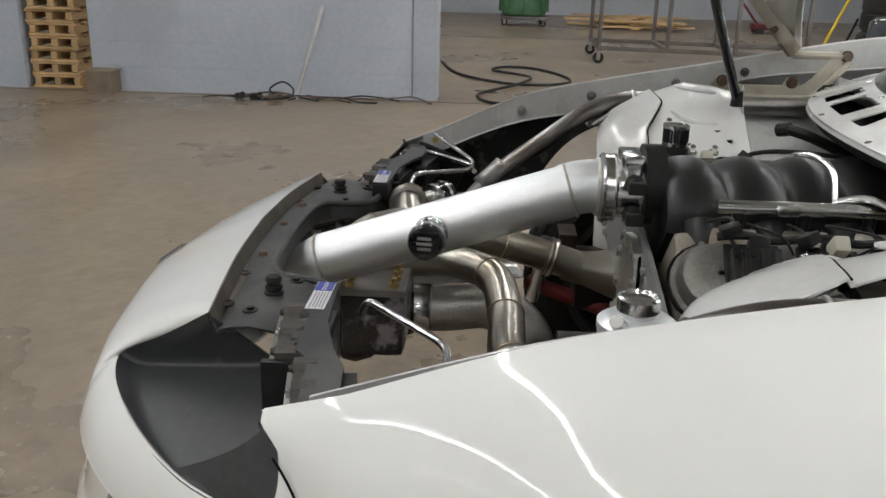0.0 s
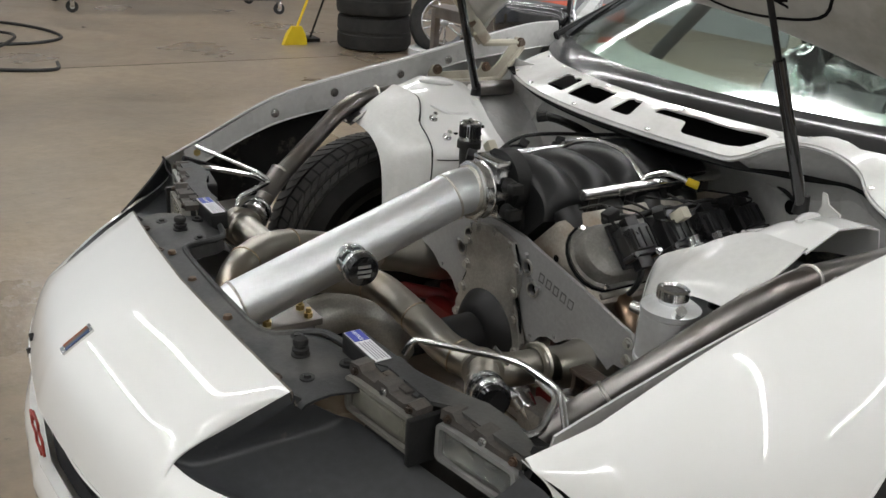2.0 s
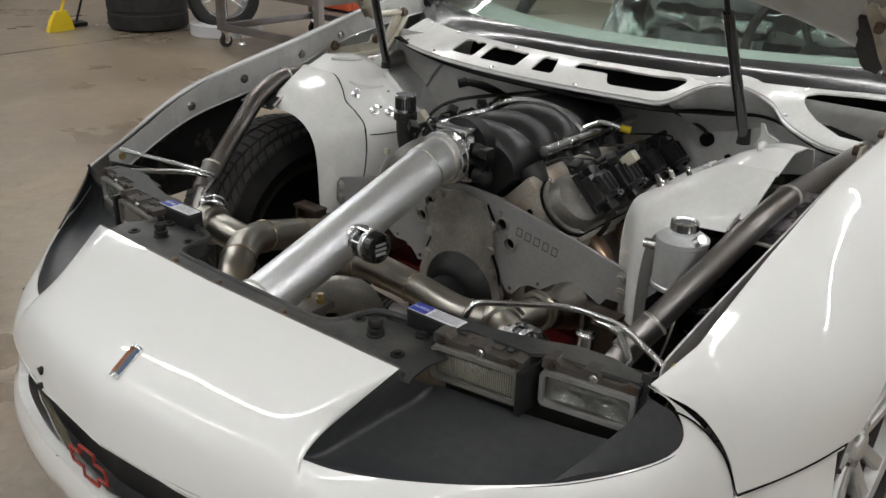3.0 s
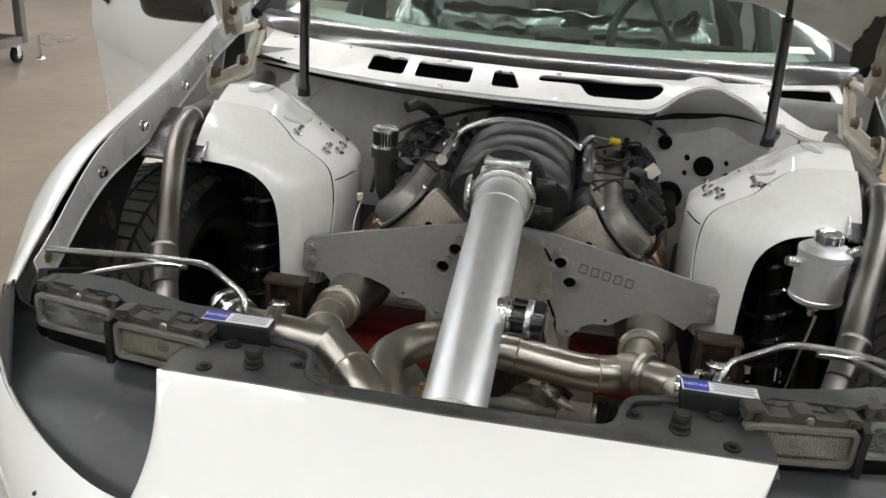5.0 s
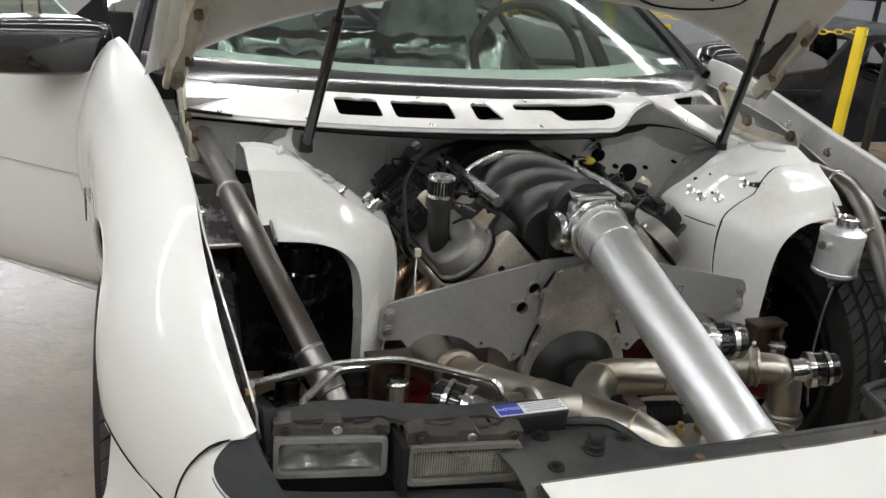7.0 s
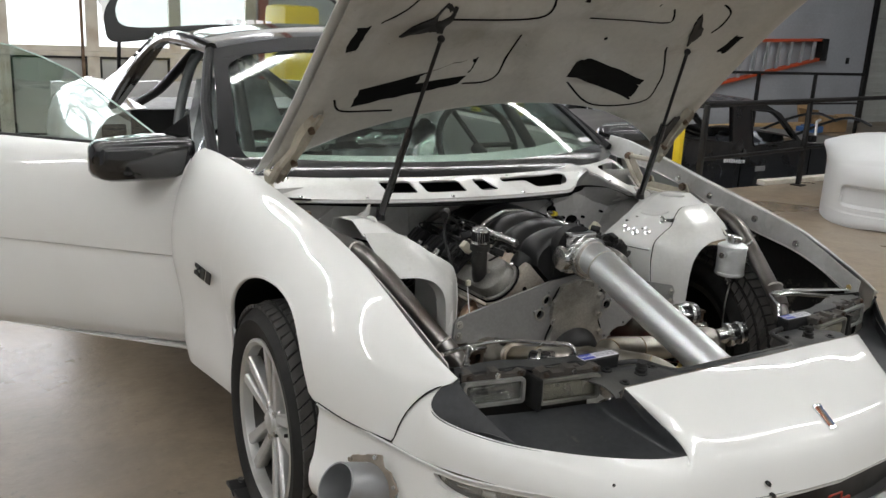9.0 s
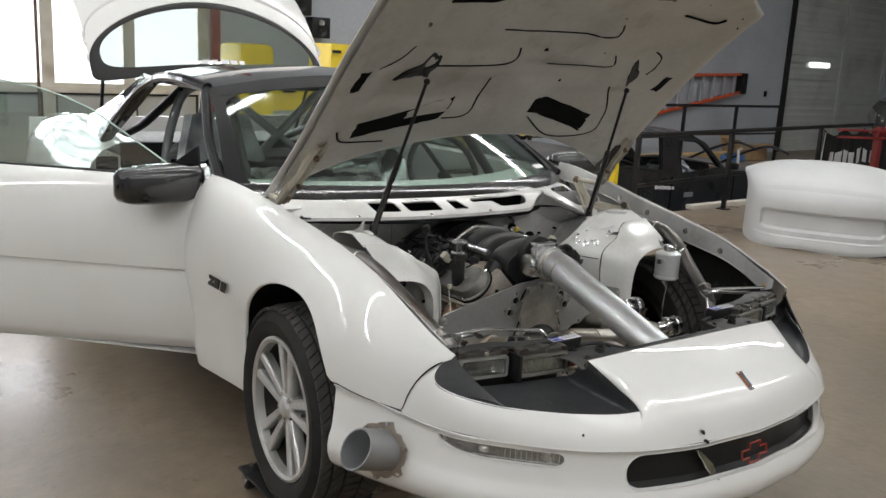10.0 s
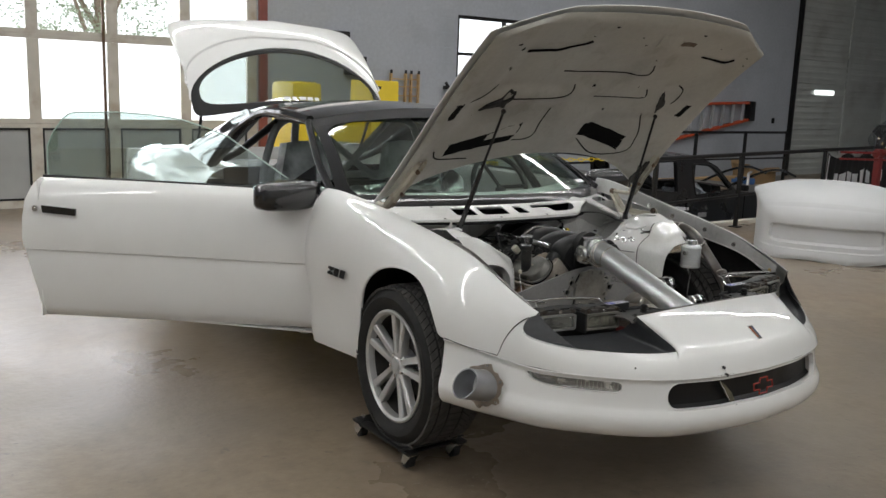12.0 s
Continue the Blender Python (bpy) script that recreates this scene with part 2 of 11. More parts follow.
def scuff(m, color, scale, lo, hi, amount, rough):
    """Adds a further layer of small marks over a material's colour and roughness."""
    n, l = m.node_tree.nodes, m.node_tree.links
    p = n["Principled BSDF"]
    co = n.new("ShaderNodeTexCoord")
    t = n.new("ShaderNodeTexNoise")
    t.inputs["Scale"].default_value, t.inputs["Detail"].default_value, t.inputs["Roughness"].default_value = scale, 9, 0.65
    l.new(co.outputs["Object"], t.inputs["Vector"])
    mr = n.new("ShaderNodeMapRange")
    mr.inputs["From Min"].default_value, mr.inputs["From Max"].default_value, mr.inputs["To Max"].default_value = lo, hi, amount
    l.new(t.outputs["Fac"], mr.inputs["Value"])
    for sock, val, kind in (("Base Color", (*color, 1), "RGBA"), ("Roughness", rough, "FLOAT")):
        old = p.inputs[sock].links[0].from_socket
        mx = n.new("ShaderNodeMix")
        mx.data_type = kind
        l.new(mr.outputs[0], mx.inputs["Factor"])
        i0, i1, o0 = (6, 7, 2) if kind == "RGBA" else (2, 3, 0)
        l.new(old, mx.inputs[i0])
        mx.inputs[i1].default_value = val
        l.new(mx.outputs[o0], p.inputs[sock])
    return m


scuff(FLOOR, (0.25, 0.212, 0.165), 1.3, 0.48, 0.68, 0.4, 0.48)
scuff(FLOOR, (0.125, 0.104, 0.082), 0.8, 0.46, 0.68, 0.5, 0.32)
scuff(FLOOR, (0.075, 0.065, 0.056), 9.0, 0.64, 0.70, 0.5, 0.3)
scuff(FLOOR, (0.085, 0.072, 0.060), 30.0, 0.63, 0.70, 0.6, 0.5)
scuff(FLOOR, (0.31, 0.285, 0.25), 60.0, 0.64, 0.68, 0.45, 0.5)
scuff(PRIMER, (0.27, 0.235, 0.18), 4.5, 0.56, 0.68, 0.45, 0.5)
scuff(PRIMER, (0.10, 0.08, 0.06), 55.0, 0.70, 0.74, 0.8, 0.6)
scuff(WHITE_OLD, (0.40, 0.37, 0.32), 18.0, 0.64, 0.72, 0.4, 0.5)
scuff(SATIN, (0.17, 0.155, 0.13), 14.0, 0.62, 0.69, 0.5, 0.7)
CEIL = mat("ceiling_paint", (0.24, 0.24, 0.235), 0.7, vary=0.05)
PALEWALL = mat("pale_wall_paint", (0.60, 0.61, 0.61), 0.6, vary=0.05, scale=1.5, bump=0.2, bump_scale=90)
TRIMBLACK = mat("gloss_black_trim", (0.022, 0.022, 0.023), 0.19, vary=0.2, scale=12, coat=0.3, bump=0.02, spec=1.0)
CAGE = mat("grey_cage_tube", (0.26, 0.275, 0.28), 0.32, 0.4, vary=0.12, scale=10, bump=0.05)
PILLAR = mat("satin_black_pillar", (0.006, 0.006, 0.007), 0.48, vary=0.1, spec=0.14)
HINGE = mat("cream_hinge_paint", (0.46, 0.43, 0.35), 0.4, vary=0.12, scale=10, bump=0.12, bump_scale=90, stain=(0.13, 0.075, 0.04), stain_amount=0.55, stain_scale=14)
LINER = mat("peeling_black_liner", (0.012, 0.012, 0.012), 0.55, vary=0.3, scale=12, bump=0.4, bump_scale=60)
scuff(LINER, (0.085, 0.08, 0.07), 16.0, 0.54, 0.58, 0.7, 0.7)
CARDBOARD = mat("cardboard", (0.36, 0.235, 0.12), 0.75, vary=0.12, scale=8, bump=0.1)
CLOTH = mat("black_banner_cloth", (0.02, 0.02, 0.021), 0.7, vary=0.25, scale=6, bump=0.3, bump_scale=25)
GREEN = mat("green_machine_paint", (0.05, 0.13, 0.06), 0.5, vary=0.2, scale=6, bump=0.1)
TUBEGLOW = glow("fluorescent_tube", (1.0, 0.99, 0.97), 9.0)
SKYGLOW = glow("overcast_outdoors", (0.95, 1.0, 1.0), 2.6)
SILVER = mat("silver_paint", (0.5, 0.5, 0.5), 0.4, 0.7, vary=0.1)
LEAF = mat("hedge_leaves", (0.28, 0.33, 0.22), 0.6, vary=0.3, scale=3, island=0.3)
lp = LEAF.node_tree.nodes["Principled BSDF"]
lt, lm = LEAF.node_tree.nodes.new("ShaderNodeBsdfTranslucent"), LEAF.node_tree.nodes.new("ShaderNodeMixShader")
lt.inputs[0].default_value, lm.inputs[0].default_value = (0.42, 0.49, 0.36, 1), 0.5
LEAF.node_tree.links.new(lp.outputs[0], lm.inputs[1])
LEAF.node_tree.links.new(lt.outputs[0], lm.inputs[2])
LEAF.node_tree.links.new(lm.outputs[0], LEAF.node_tree.nodes["Material Output"].inputs["Surface"])


BRACESTEEL = mat("ground_brace_steel", (0.075, 0.073, 0.075), 0.36, 0.85, vary=0.25, scale=9, bump=0.12, bump_scale=150, fine=0.2)
scuff(BRACESTEEL, (0.42, 0.40, 0.44), 11.0, 0.53, 0.60, 0.85, 0.30)


def hazy_lens(name, color, haze, amount):
    """Lamp glass: clear and glossy under a film of dust."""
    m = thin_glass(name, color, 0.04, 0.08)
    n, l = m.node_tree.nodes, m.node_tree.links
    top = n["Material Output"].inputs["Surface"].links[0].from_socket
    df, mx, tx, mr, co = n.new("ShaderNodeBsdfDiffuse"), n.new("ShaderNodeMixShader"), n.new("ShaderNodeTexNoise"), n.new("ShaderNodeMapRange"), n.new("ShaderNodeTexCoord")
    df.inputs[0].default_value = (*haze, 1)
    tx.inputs["Scale"].default_value, tx.inputs["Detail"].default_value = 22, 6
    mr.inputs["To Min"].default_value, mr.inputs["To Max"].default_value = amount * 0.4, amount * 1.6
    l.new(co.outputs["Object"], tx.inputs["Vector"])
    l.new(tx.outputs["Fac"], mr.inputs["Value"])
    l.new(mr.outputs[0], mx.inputs[0])
    l.new(top, mx.inputs[1])
    l.new(df.outputs[0], mx.inputs[2])
    l.new(mx.outputs[0], n["Material Output"].inputs["Surface"])
    return m


HAZEDLENS, CLEARLENS = hazy_lens("dusty_lamp_glass", (0.90, 0.90, 0.85), (0.33, 0.32, 0.27), 0.24), hazy_lens("clear_lamp_glass", (0.95, 0.955, 0.95), (0.35, 0.35, 0.33), 0.10)

# ---- mesh helpers ----
def finish(bm, angle=35.0):
    bmesh.ops.recalc_face_normals(bm, faces=bm.faces)
    a = radians(angle)
    for f in bm.faces:
        f.smooth = True
    for e in bm.edges:
        e.smooth = not (len(e.link_faces) == 2 and e.calc_face_angle(0) > a)
    return bm


def to_mesh(name, bm, material, angle=35.0):
    finish(bm, angle)
    me = bpy.data.meshes.new(name)
    bm.to_mesh(me)
    bm.free()
    for m in (material if isinstance(material, (list, tuple)) else [material]):
        me.materials.append(m)
    return me


def part(name, bm, material, parent, label="", angle=35.0):
    """Links a bmesh in world metres as one mesh under a thing or a part."""
    ob = new(name, to_mesh(name, bm, material, angle))
    ob.parent = parent
    ob.matrix_parent_inverse = Matrix.Identity(4)
    base = parent
    m = Matrix.Identity(4)
    while base:
        m = base.matrix_basis @ m
        base = base.parent
    ob.data.transform(m.inverted())
    if label:
        tagged(ob, label)
    return ob


def thing(name, at, label, category, group="", kind="", rz=0):
    ob = new(name)
    ob.matrix_basis = pose(*at, 0, 0, rz)
    return tagged(ob, label, category, group, kind)


def single(name, bm, material, at, label, category, group="", kind="", angle=35.0):
    """A thing of one mesh, given in world metres, with its origin at its base."""
    ob = new(name, to_mesh(name, bm, material, angle))
    ob.data.transform(Matrix.Translation(-Vector(at)))
    ob.location = at
    return tagged(ob, label, category, group, kind)


def B():
    return bmesh.new()


def box(bm, c, s, rot=(0, 0, 0), bev=0.0, mi=0):
    r = bmesh.ops.create_cube(bm, size=1)
    vs = r["verts"]
    m = Matrix.LocRotScale(Vector(c), Euler([radians(a) for a in rot]), Vector(s))
    bmesh.ops.transform(bm, matrix=m, verts=vs)
    if bev:
        es = {e for v in vs for e in v.link_edges}
        bmesh.ops.bevel(bm, geom=list(es), offset=bev, segments=2, affect="EDGES", profile=0.6, clamp_overlap=True)
    return bm


def cyl(bm, a, b, r, r2=None, seg=20, caps=True):
    a, b = Vector(a), Vector(b)
    d = b - a
    res = bmesh.ops.create_cone(bm, cap_ends=caps, segments=seg, radius1=r, radius2=r if r2 is None else r2, depth=d.length)
    m = Matrix.Translation((a + b) / 2) @ d.to_track_quat("Z", "Y").to_matrix().to_4x4()
    bmesh.ops.transform(bm, matrix=m, verts=res["verts"])
    return bm


def smooth_path(pts, n=8):
    P = [Vector(p) for p in pts]
    if len(P) < 3:
        return P
    out = []
    for i in range(len(P) - 1):
        p0, p1, p2, p3 = P[max(i - 1, 0)], P[i], P[i + 1], P[min(i + 2, len(P) - 1)]
        for k in range(n):
            t = k / n
            out.append(0.5 * ((2 * p1) + (p2 - p0) * t + (2 * p0 - 5 * p1 + 4 * p2 - p3) * t * t + (3 * p1 - p0 - 3 * p2 + p3) * t ** 3))
    out.append(P[-1])
    return out


def bend_path(pts, radius, n=6):
    """Straight legs joined by round bends of that radius."""
    P = [Vector(p) for p in pts]
    out = [P[0]]
    for i in range(1, len(P) - 1):
        a, b, c = P[i - 1], P[i], P[i + 1]
        u, v = (a - b), (c - b)
        r = min(radius, u.length * 0.48, v.length * 0.48)
        p, q = b + u.normalized() * r, b + v.normalized() * r
        for k in range(n + 1):
            t = k / n
            out.append((1 - t) ** 2 * p + 2 * t * (1 - t) * b + t * t * q)
    out.append(P[-1])
    return out


def tube(bm, path, r, seg=14, caps=True):
    """Sweeps a round section along points; r a number or a list."""
    path = [Vector(p) for p in path]
    rings = []
    up = None
    for i, p in enumerate(path):
        d = (path[min(i + 1, len(path) - 1)] - path[max(i - 1, 0)]).normalized()
        if up is None:
            up = d.orthogonal().normalized()
        else:
            up = (up - d * up.dot(d)).normalized()
        side = d.cross(up)
        rr = r[i] if isinstance(r, (list, tuple)) else r
        rings.append([bm.verts.new(p + (up * math.cos(a) + side * math.sin(a)) * rr) for a in [2 * math.pi * k / seg for k in range(seg)]])
    for a, b in zip(rings, rings[1:]):
        for k in range(seg):
            bm.faces.new((a[k], a[(k + 1) % seg], b[(k + 1) % seg], b[k]))
    if caps:
        bm.faces.new(rings[0][::-1])
        bm.faces.new(rings[-1])
    return bm


def hollow(bm, path, r, wall=0.003, seg=24):
    """A pipe open at both ends, with wall thickness."""
    path = [Vector(p) for p in path]
    tube(bm, path, r, seg, caps=False)
    tube(bm, path, r - wall, seg, caps=False)
    for end, d in ((path[0], path[0] - path[1]), (path[-1], path[-1] - path[-2])):
        ring(bm, end, d, r - wall, r, 0.001, seg)
    return bm


def ring(bm, c, d, r_in, r_out, h, seg=24):
    """A flat washer of height h, standing along d."""
    c, d = Vector(c), Vector(d).normalized()
    u = d.orthogonal().normalized()
    w = d.cross(u)
    loops = []
    for rr, hh in ((r_in, -h / 2), (r_out, -h / 2), (r_out, h / 2), (r_in, h / 2)):
        loops.append([bm.verts.new(c + d * hh + (u * math.cos(a) + w * math.sin(a)) * rr) for a in [2 * math.pi * k / seg for k in range(seg)]])
    for i in range(4):
        a, b = loops[i], loops[(i + 1) % 4]
        for k in range(seg):
            bm.faces.new((a[k], a[(k + 1) % seg], b[(k + 1) % seg], b[k]))
    return bm


def torus(bm, c, d, R, r, seg=32, sec=8):
    c, d = Vector(c), Vector(d).normalized()
    u = d.orthogonal().normalized()
    w = d.cross(u)
    rings = []
    for k in range(seg):
        a = 2 * math.pi * k / seg
        o = u * math.cos(a) + w * math.sin(a)
        rings.append([bm.verts.new(c + o * (R + r * math.cos(b)) + d * (r * math.sin(b))) for b in [2 * math.pi * j / sec for j in range(sec)]])
    for i in range(seg):
        a, b = rings[i], rings[(i + 1) % seg]
        for j in range(sec):
            bm.faces.new((a[j], a[(j + 1) % sec], b[(j + 1) % sec], b[j]))
    return bm


def lathe(bm, c, d, profile, seg=32, closed=False):
    """profile: (radius, height along d) pairs."""
    c, d = Vector(c), Vector(d).normalized()
    u = d.orthogonal().normalized()
    w = d.cross(u)
    rings = [[bm.verts.new(c + d * h + (u * math.cos(a) + w * math.sin(a)) * max(r, 1e-4)) for a in [2 * math.pi * k / seg for k in range(seg)]] for r, h in profile]
    pairs = list(zip(rings, rings[1:])) + ([(rings[-1], rings[0])] if closed else [])
    for a, b in pairs:
        for k in range(seg):
            bm.faces.new((a[k], a[(k + 1) % seg], b[(k + 1) % seg], b[k]))
    return bm


def grid(bm, rows, keep=None, close=False):
    """A sheet through rows of points. keep(i, j): whether that face is made."""
    vs = [[bm.verts.new(p) for p in row] for row in rows]
    for i in range(len(vs) - 1):
        for j in range(len(vs[0]) - 1):
            if keep is None or keep(i, j):
                bm.faces.new((vs[i][j], vs[i][j + 1], vs[i + 1][j + 1], vs[i + 1][j]))
    return bm


def thicken(bm, t):
    """Gives a sheet thickness t along its normals' back."""
    bmesh.ops.recalc_face_normals(bm, faces=bm.faces)
    loose = [v for v in bm.verts if not v.link_faces]
    bmesh.ops.delete(bm, geom=loose, context="VERTS")
    bm.normal_update()
    back = {v: bm.verts.new(v.co - v.normal * t) for v in list(bm.verts)}
    rim_edges = [(e.verts[0], e.verts[1]) for e in bm.edges if len(e.link_faces) == 1]
    for f in list(bm.faces):
        bm.faces.new([back[v] for v in reversed(f.verts)])
    for a, b in rim_edges:
        bm.faces.new((a, b, back[b], back[a]))
    return bm


def slab(bm, outline, axis, lo, hi, holes=()):
    """Extrudes a 2D outline along an axis ('x', 'y' or 'z') from lo to hi; holes: further outlines cut out."""
    def put(p, h):
        return {"x": (h, p[0], p[1]), "y": (p[0], h, p[1]), "z": (p[0], p[1], h)}[axis]
    loops = [list(outline)] + [list(h) for h in holes]
    sides = []
    for h in (lo, hi):
        edges = []
        made = []
        for lp in loops:
            vs = [bm.verts.new(put(p, h)) for p in lp]
            made.append(vs)
            edges += [bm.edges.new((vs[k], vs[(k + 1) % len(vs)])) for k in range(len(vs))]
        if len(loops) == 1:
            bm.faces.new(made[0])
        else:
            bmesh.ops.triangle_fill(bm, edges=edges, use_beauty=True)
        sides.append(made)
    for a, b in zip(*sides):
        for k in range(len(a)):
            bm.faces.new((a[k], a[(k + 1) % len(a)], b[(k + 1) % len(b)], b[k]))
    return bm


def circle2(cx, cy, r, n=20):
    return [(cx + r * math.cos(2 * math.pi * k / n), cy + r * math.sin(2 * math.pi * k / n)) for k in range(n)]


def interp(x, xs, ys):
    return float(np.interp(x, xs, ys))


def spline(x, xs, ys):
    """Smooth curve through (xs, ys)."""
    xs, ys = list(xs), list(ys)
    if x <= xs[0]:
        return ys[0]
    if x >= xs[-1]:
        return ys[-1]
    i = max(k for k in range(len(xs) - 1) if xs[k] <= x)
    m = [0.0] * len(xs)
    for k in range(len(xs)):
        a, b = max(k - 1, 0), min(k + 1, len(xs) - 1)
        m[k] = (ys[b] - ys[a]) / (xs[b] - xs[a])
    h = xs[i + 1] - xs[i]
    t = (x - xs[i]) / h
    return (2 * t ** 3 - 3 * t * t + 1) * ys[i] + (t ** 3 - 2 * t * t + t) * h * m[i] + (-2 * t ** 3 + 3 * t * t) * ys[i + 1] + (t ** 3 - t * t) * h * m[i + 1]


def text_mesh(body, size, m, depth=0.0008):
    """Flat letters as a bmesh, in the plane of m."""
    cu = bpy.data.curves.new("letters", "FONT")
    cu.body, cu.size, cu.extrude, cu.align_x, cu.align_y = body, size, depth, "CENTER", "CENTER"
    ob = bpy.data.objects.new("letters", cu)
    me = bpy.data.meshes.new_from_object(ob)
    bm = bmesh.new()
    bm.from_mesh(me)
    bmesh.ops.transform(bm, matrix=m, verts=bm.verts)
    bpy.data.objects.remove(ob)
    bpy.data.meshes.remove(me)
    bpy.data.curves.remove(cu)
    return bm

for m, v in ((DARK, 0.08), (RUBBER, 0.25), (PLASTIC, 0.35), (CLOTH, 0.2), (BLACKPAINT, 0.35), (LINER, 0.25), (FLOOR, 0.4)):
    m.node_tree.nodes["Principled BSDF"].inputs["Specular IOR Level"].default_value = v

# ---- the setting: floor, walls, ceiling ----
GX0, GX1, GY0, GY1, GZ = -16.0, 17.0, -8.0, 7.5, 5.0
PITX, PITY0, PITY1, PITZ = 3.55, 3.52, 6.2, -0.85
bm = B()
box(bm, ((GX0 + GX1) / 2, (GY0 - 0.3 + PITY0) / 2, -0.1), (GX1 - GX0 + 0.6, PITY0 - GY0 + 0.3, 0.2))
box(bm, ((GX0 - 0.3 + PITX) / 2, (PITY0 + GY1 + 0.3) / 2, -0.1), (PITX - GX0 + 0.3, GY1 + 0.3 - PITY0, 0.2))
box(bm, ((PITX + GX1 + 0.3) / 2, (PITY1 + GY1 + 0.3) / 2, -0.1), (GX1 + 0.3 - PITX, GY1 + 0.3 - PITY1, 0.2))
floor = single("floor", bm, FLOOR, (0, 0, -0.2), "brown sealed concrete workshop floor with stains and joints", "floor", kind="structure")
bm = B()
box(bm, ((PITX + GX1) / 2, (PITY0 + PITY1) / 2, PITZ - 0.1), (GX1 - PITX + 0.6, PITY1 - PITY0 + 0.4, 0.2))
for c, sz in ((((PITX + GX1) / 2, PITY0 - 0.1, (PITZ - 0.2) / 2), (GX1 - PITX, 0.2, -PITZ - 0.2)), (((PITX + GX1) / 2, PITY1 + 0.1, (PITZ - 0.2) / 2), (GX1 - PITX, 0.2, -PITZ - 0.2)), ((PITX - 0.1, (PITY0 + PITY1) / 2, (PITZ - 0.2) / 2), (0.2, PITY1 - PITY0 + 0.4, -PITZ - 0.2))):
    box(bm, c, sz)
single("floor_dock", bm, BACKWALL, ((PITX + GX1) / 2, (PITY0 + PITY1) / 2, PITZ), "sunken concrete loading dock beside the workshop floor", "dock floor", kind="structure")
bm = B()
for x in (-5.55, -11.2):
    box(bm, (x, 0, 0.0008), (0.006, 15, 0.0016))
single("floor_joint", bm, DARK, (0, 0, 0), "thin dark saw-cut joint in the concrete floor", "floor joint", kind="structure")
bm = B()
box(bm, ((GX0 + GX1) / 2, (GY0 + GY1) / 2, GZ + 0.1), (GX1 - GX0 + 0.6, GY1 - GY0 + 0.6, 0.2))
single("ceiling", bm, CEIL, (0, 0, GZ), "plain pale workshop ceiling over the car", "ceiling", kind="structure")
for nm, c, s in (("wall_west", (GX0 - 0.1, (GY0 + GY1) / 2, GZ / 2), (0.2, GY1 - GY0 + 0.6, GZ)), ("wall_east", (GX1 + 0.1, (GY0 + GY1) / 2, GZ / 2), (0.2, GY1 - GY0 + 0.6, GZ)), ("wall_south", ((GX0 + GX1) / 2, GY0 - 0.1, GZ / 2), (GX1 - GX0, 0.2, GZ))):
    bm = B()
    box(bm, c, s)
    single(nm, bm, PALEWALL if nm == "wall_south" else BACKWALL, (c[0], c[1], 0), "plain painted workshop wall behind the walkway" if nm == "wall_south" else "plain grey-painted workshop wall", "wall", kind="structure")


def wall_with_openings(name, y, x0, x1, z1, openings, material, label, course=0.2):
    """A wall along x of block courses 0.2 m high with shallow joints, pierced by openings (x0, x1, z0, z1)."""
    bm = B()
    t = 0.2
    zs = sorted({0.0, z1, *[v for o in openings for v in o[2:]]})
    for za, zb in zip(zs, zs[1:]):
        cuts = sorted([(o[0], o[1]) for o in openings if o[2] <= za + 1e-6 and o[3] >= zb - 1e-6])
        x = x0
        for a, b in cuts + [(x1, x1)]:
            if a > x + 1e-6:
                box(bm, ((x + a) / 2, y + t / 2, (za + zb) / 2), (a - x, t, zb - za))
            x = max(x, b)
    return single(name, bm, material, ((x0 + x1) / 2, y, 0), label, "wall", kind="structure")


DOORX0, DOORX1 = -4.9, 1.82
wall_north = wall_with_openings("wall_north", GY1, GX0, GX1, GZ, [(DOORX0, DOORX1, 0.0, 3.4), (4.81, 6.2, 1.50, 2.46), (12.87, 16.4, 0.0, 3.6)], BACKWALL, "grey-painted block wall with windows and doors")
bm = B()
for k in range(1, 24):
    for xa, xb in ((1.95, 4.7), (6.3, 12.7)):
        box(bm, ((xa + xb) / 2, GY1 - 0.0005, k * 0.2), (xb - xa, 0.003, 0.004))
part("mortar_joint", bm, BLOCK, wall_north)

# glazed sectional door, closed
gdoor = thing("door_1", ((DOORX0 + DOORX1) / 2, GY1 + 0.05, 0), "closed glazed sectional garage door with cream frames", "garage door", kind="structure")
pane_w = 0.80
cols = []
x = DOORX1 - 0.12
while x > DOORX0 + 0.3:
    cols.append((x - pane_w + 0.10, x))
    x -= pane_w + 0.02
rows_z = [(0.08, 0.86), (0.96, 1.80), (1.90, 2.66), (2.76, 3.35)]
bm = B()
edges_z = [0.0] + [(a[1] + b[0]) / 2 for a, b in zip(rows_z, rows_z[1:])] + [3.4]
for (z0, z1), za, zb in zip(rows_z, edges_z, edges_z[1:]):
    box(bm, ((DOORX0 + DOORX1) / 2, GY1 + 0.05, (za + z0) / 2), (DOORX1 - DOORX0, 0.05, z0 - za))
    box(bm, ((DOORX0 + DOORX1) / 2, GY1 + 0.05, (z1 + zb) / 2), (DOORX1 - DOORX0, 0.05, zb - z1 - 0.004))
    xs = [DOORX1] + [v for c in cols for v in (c[1], c[0])] + [DOORX0]
    for k in range(0, len(xs), 2):
        a, b = xs[k], xs[k + 1]
        box(bm, ((a + b) / 2, GY1 + 0.05, (z0 + z1) / 2), (abs(a - b), 0.045, z1 - z0))
part("door_frame", bm, FRAMEPAINT, gdoor, "cream-painted door frame with worn edges")
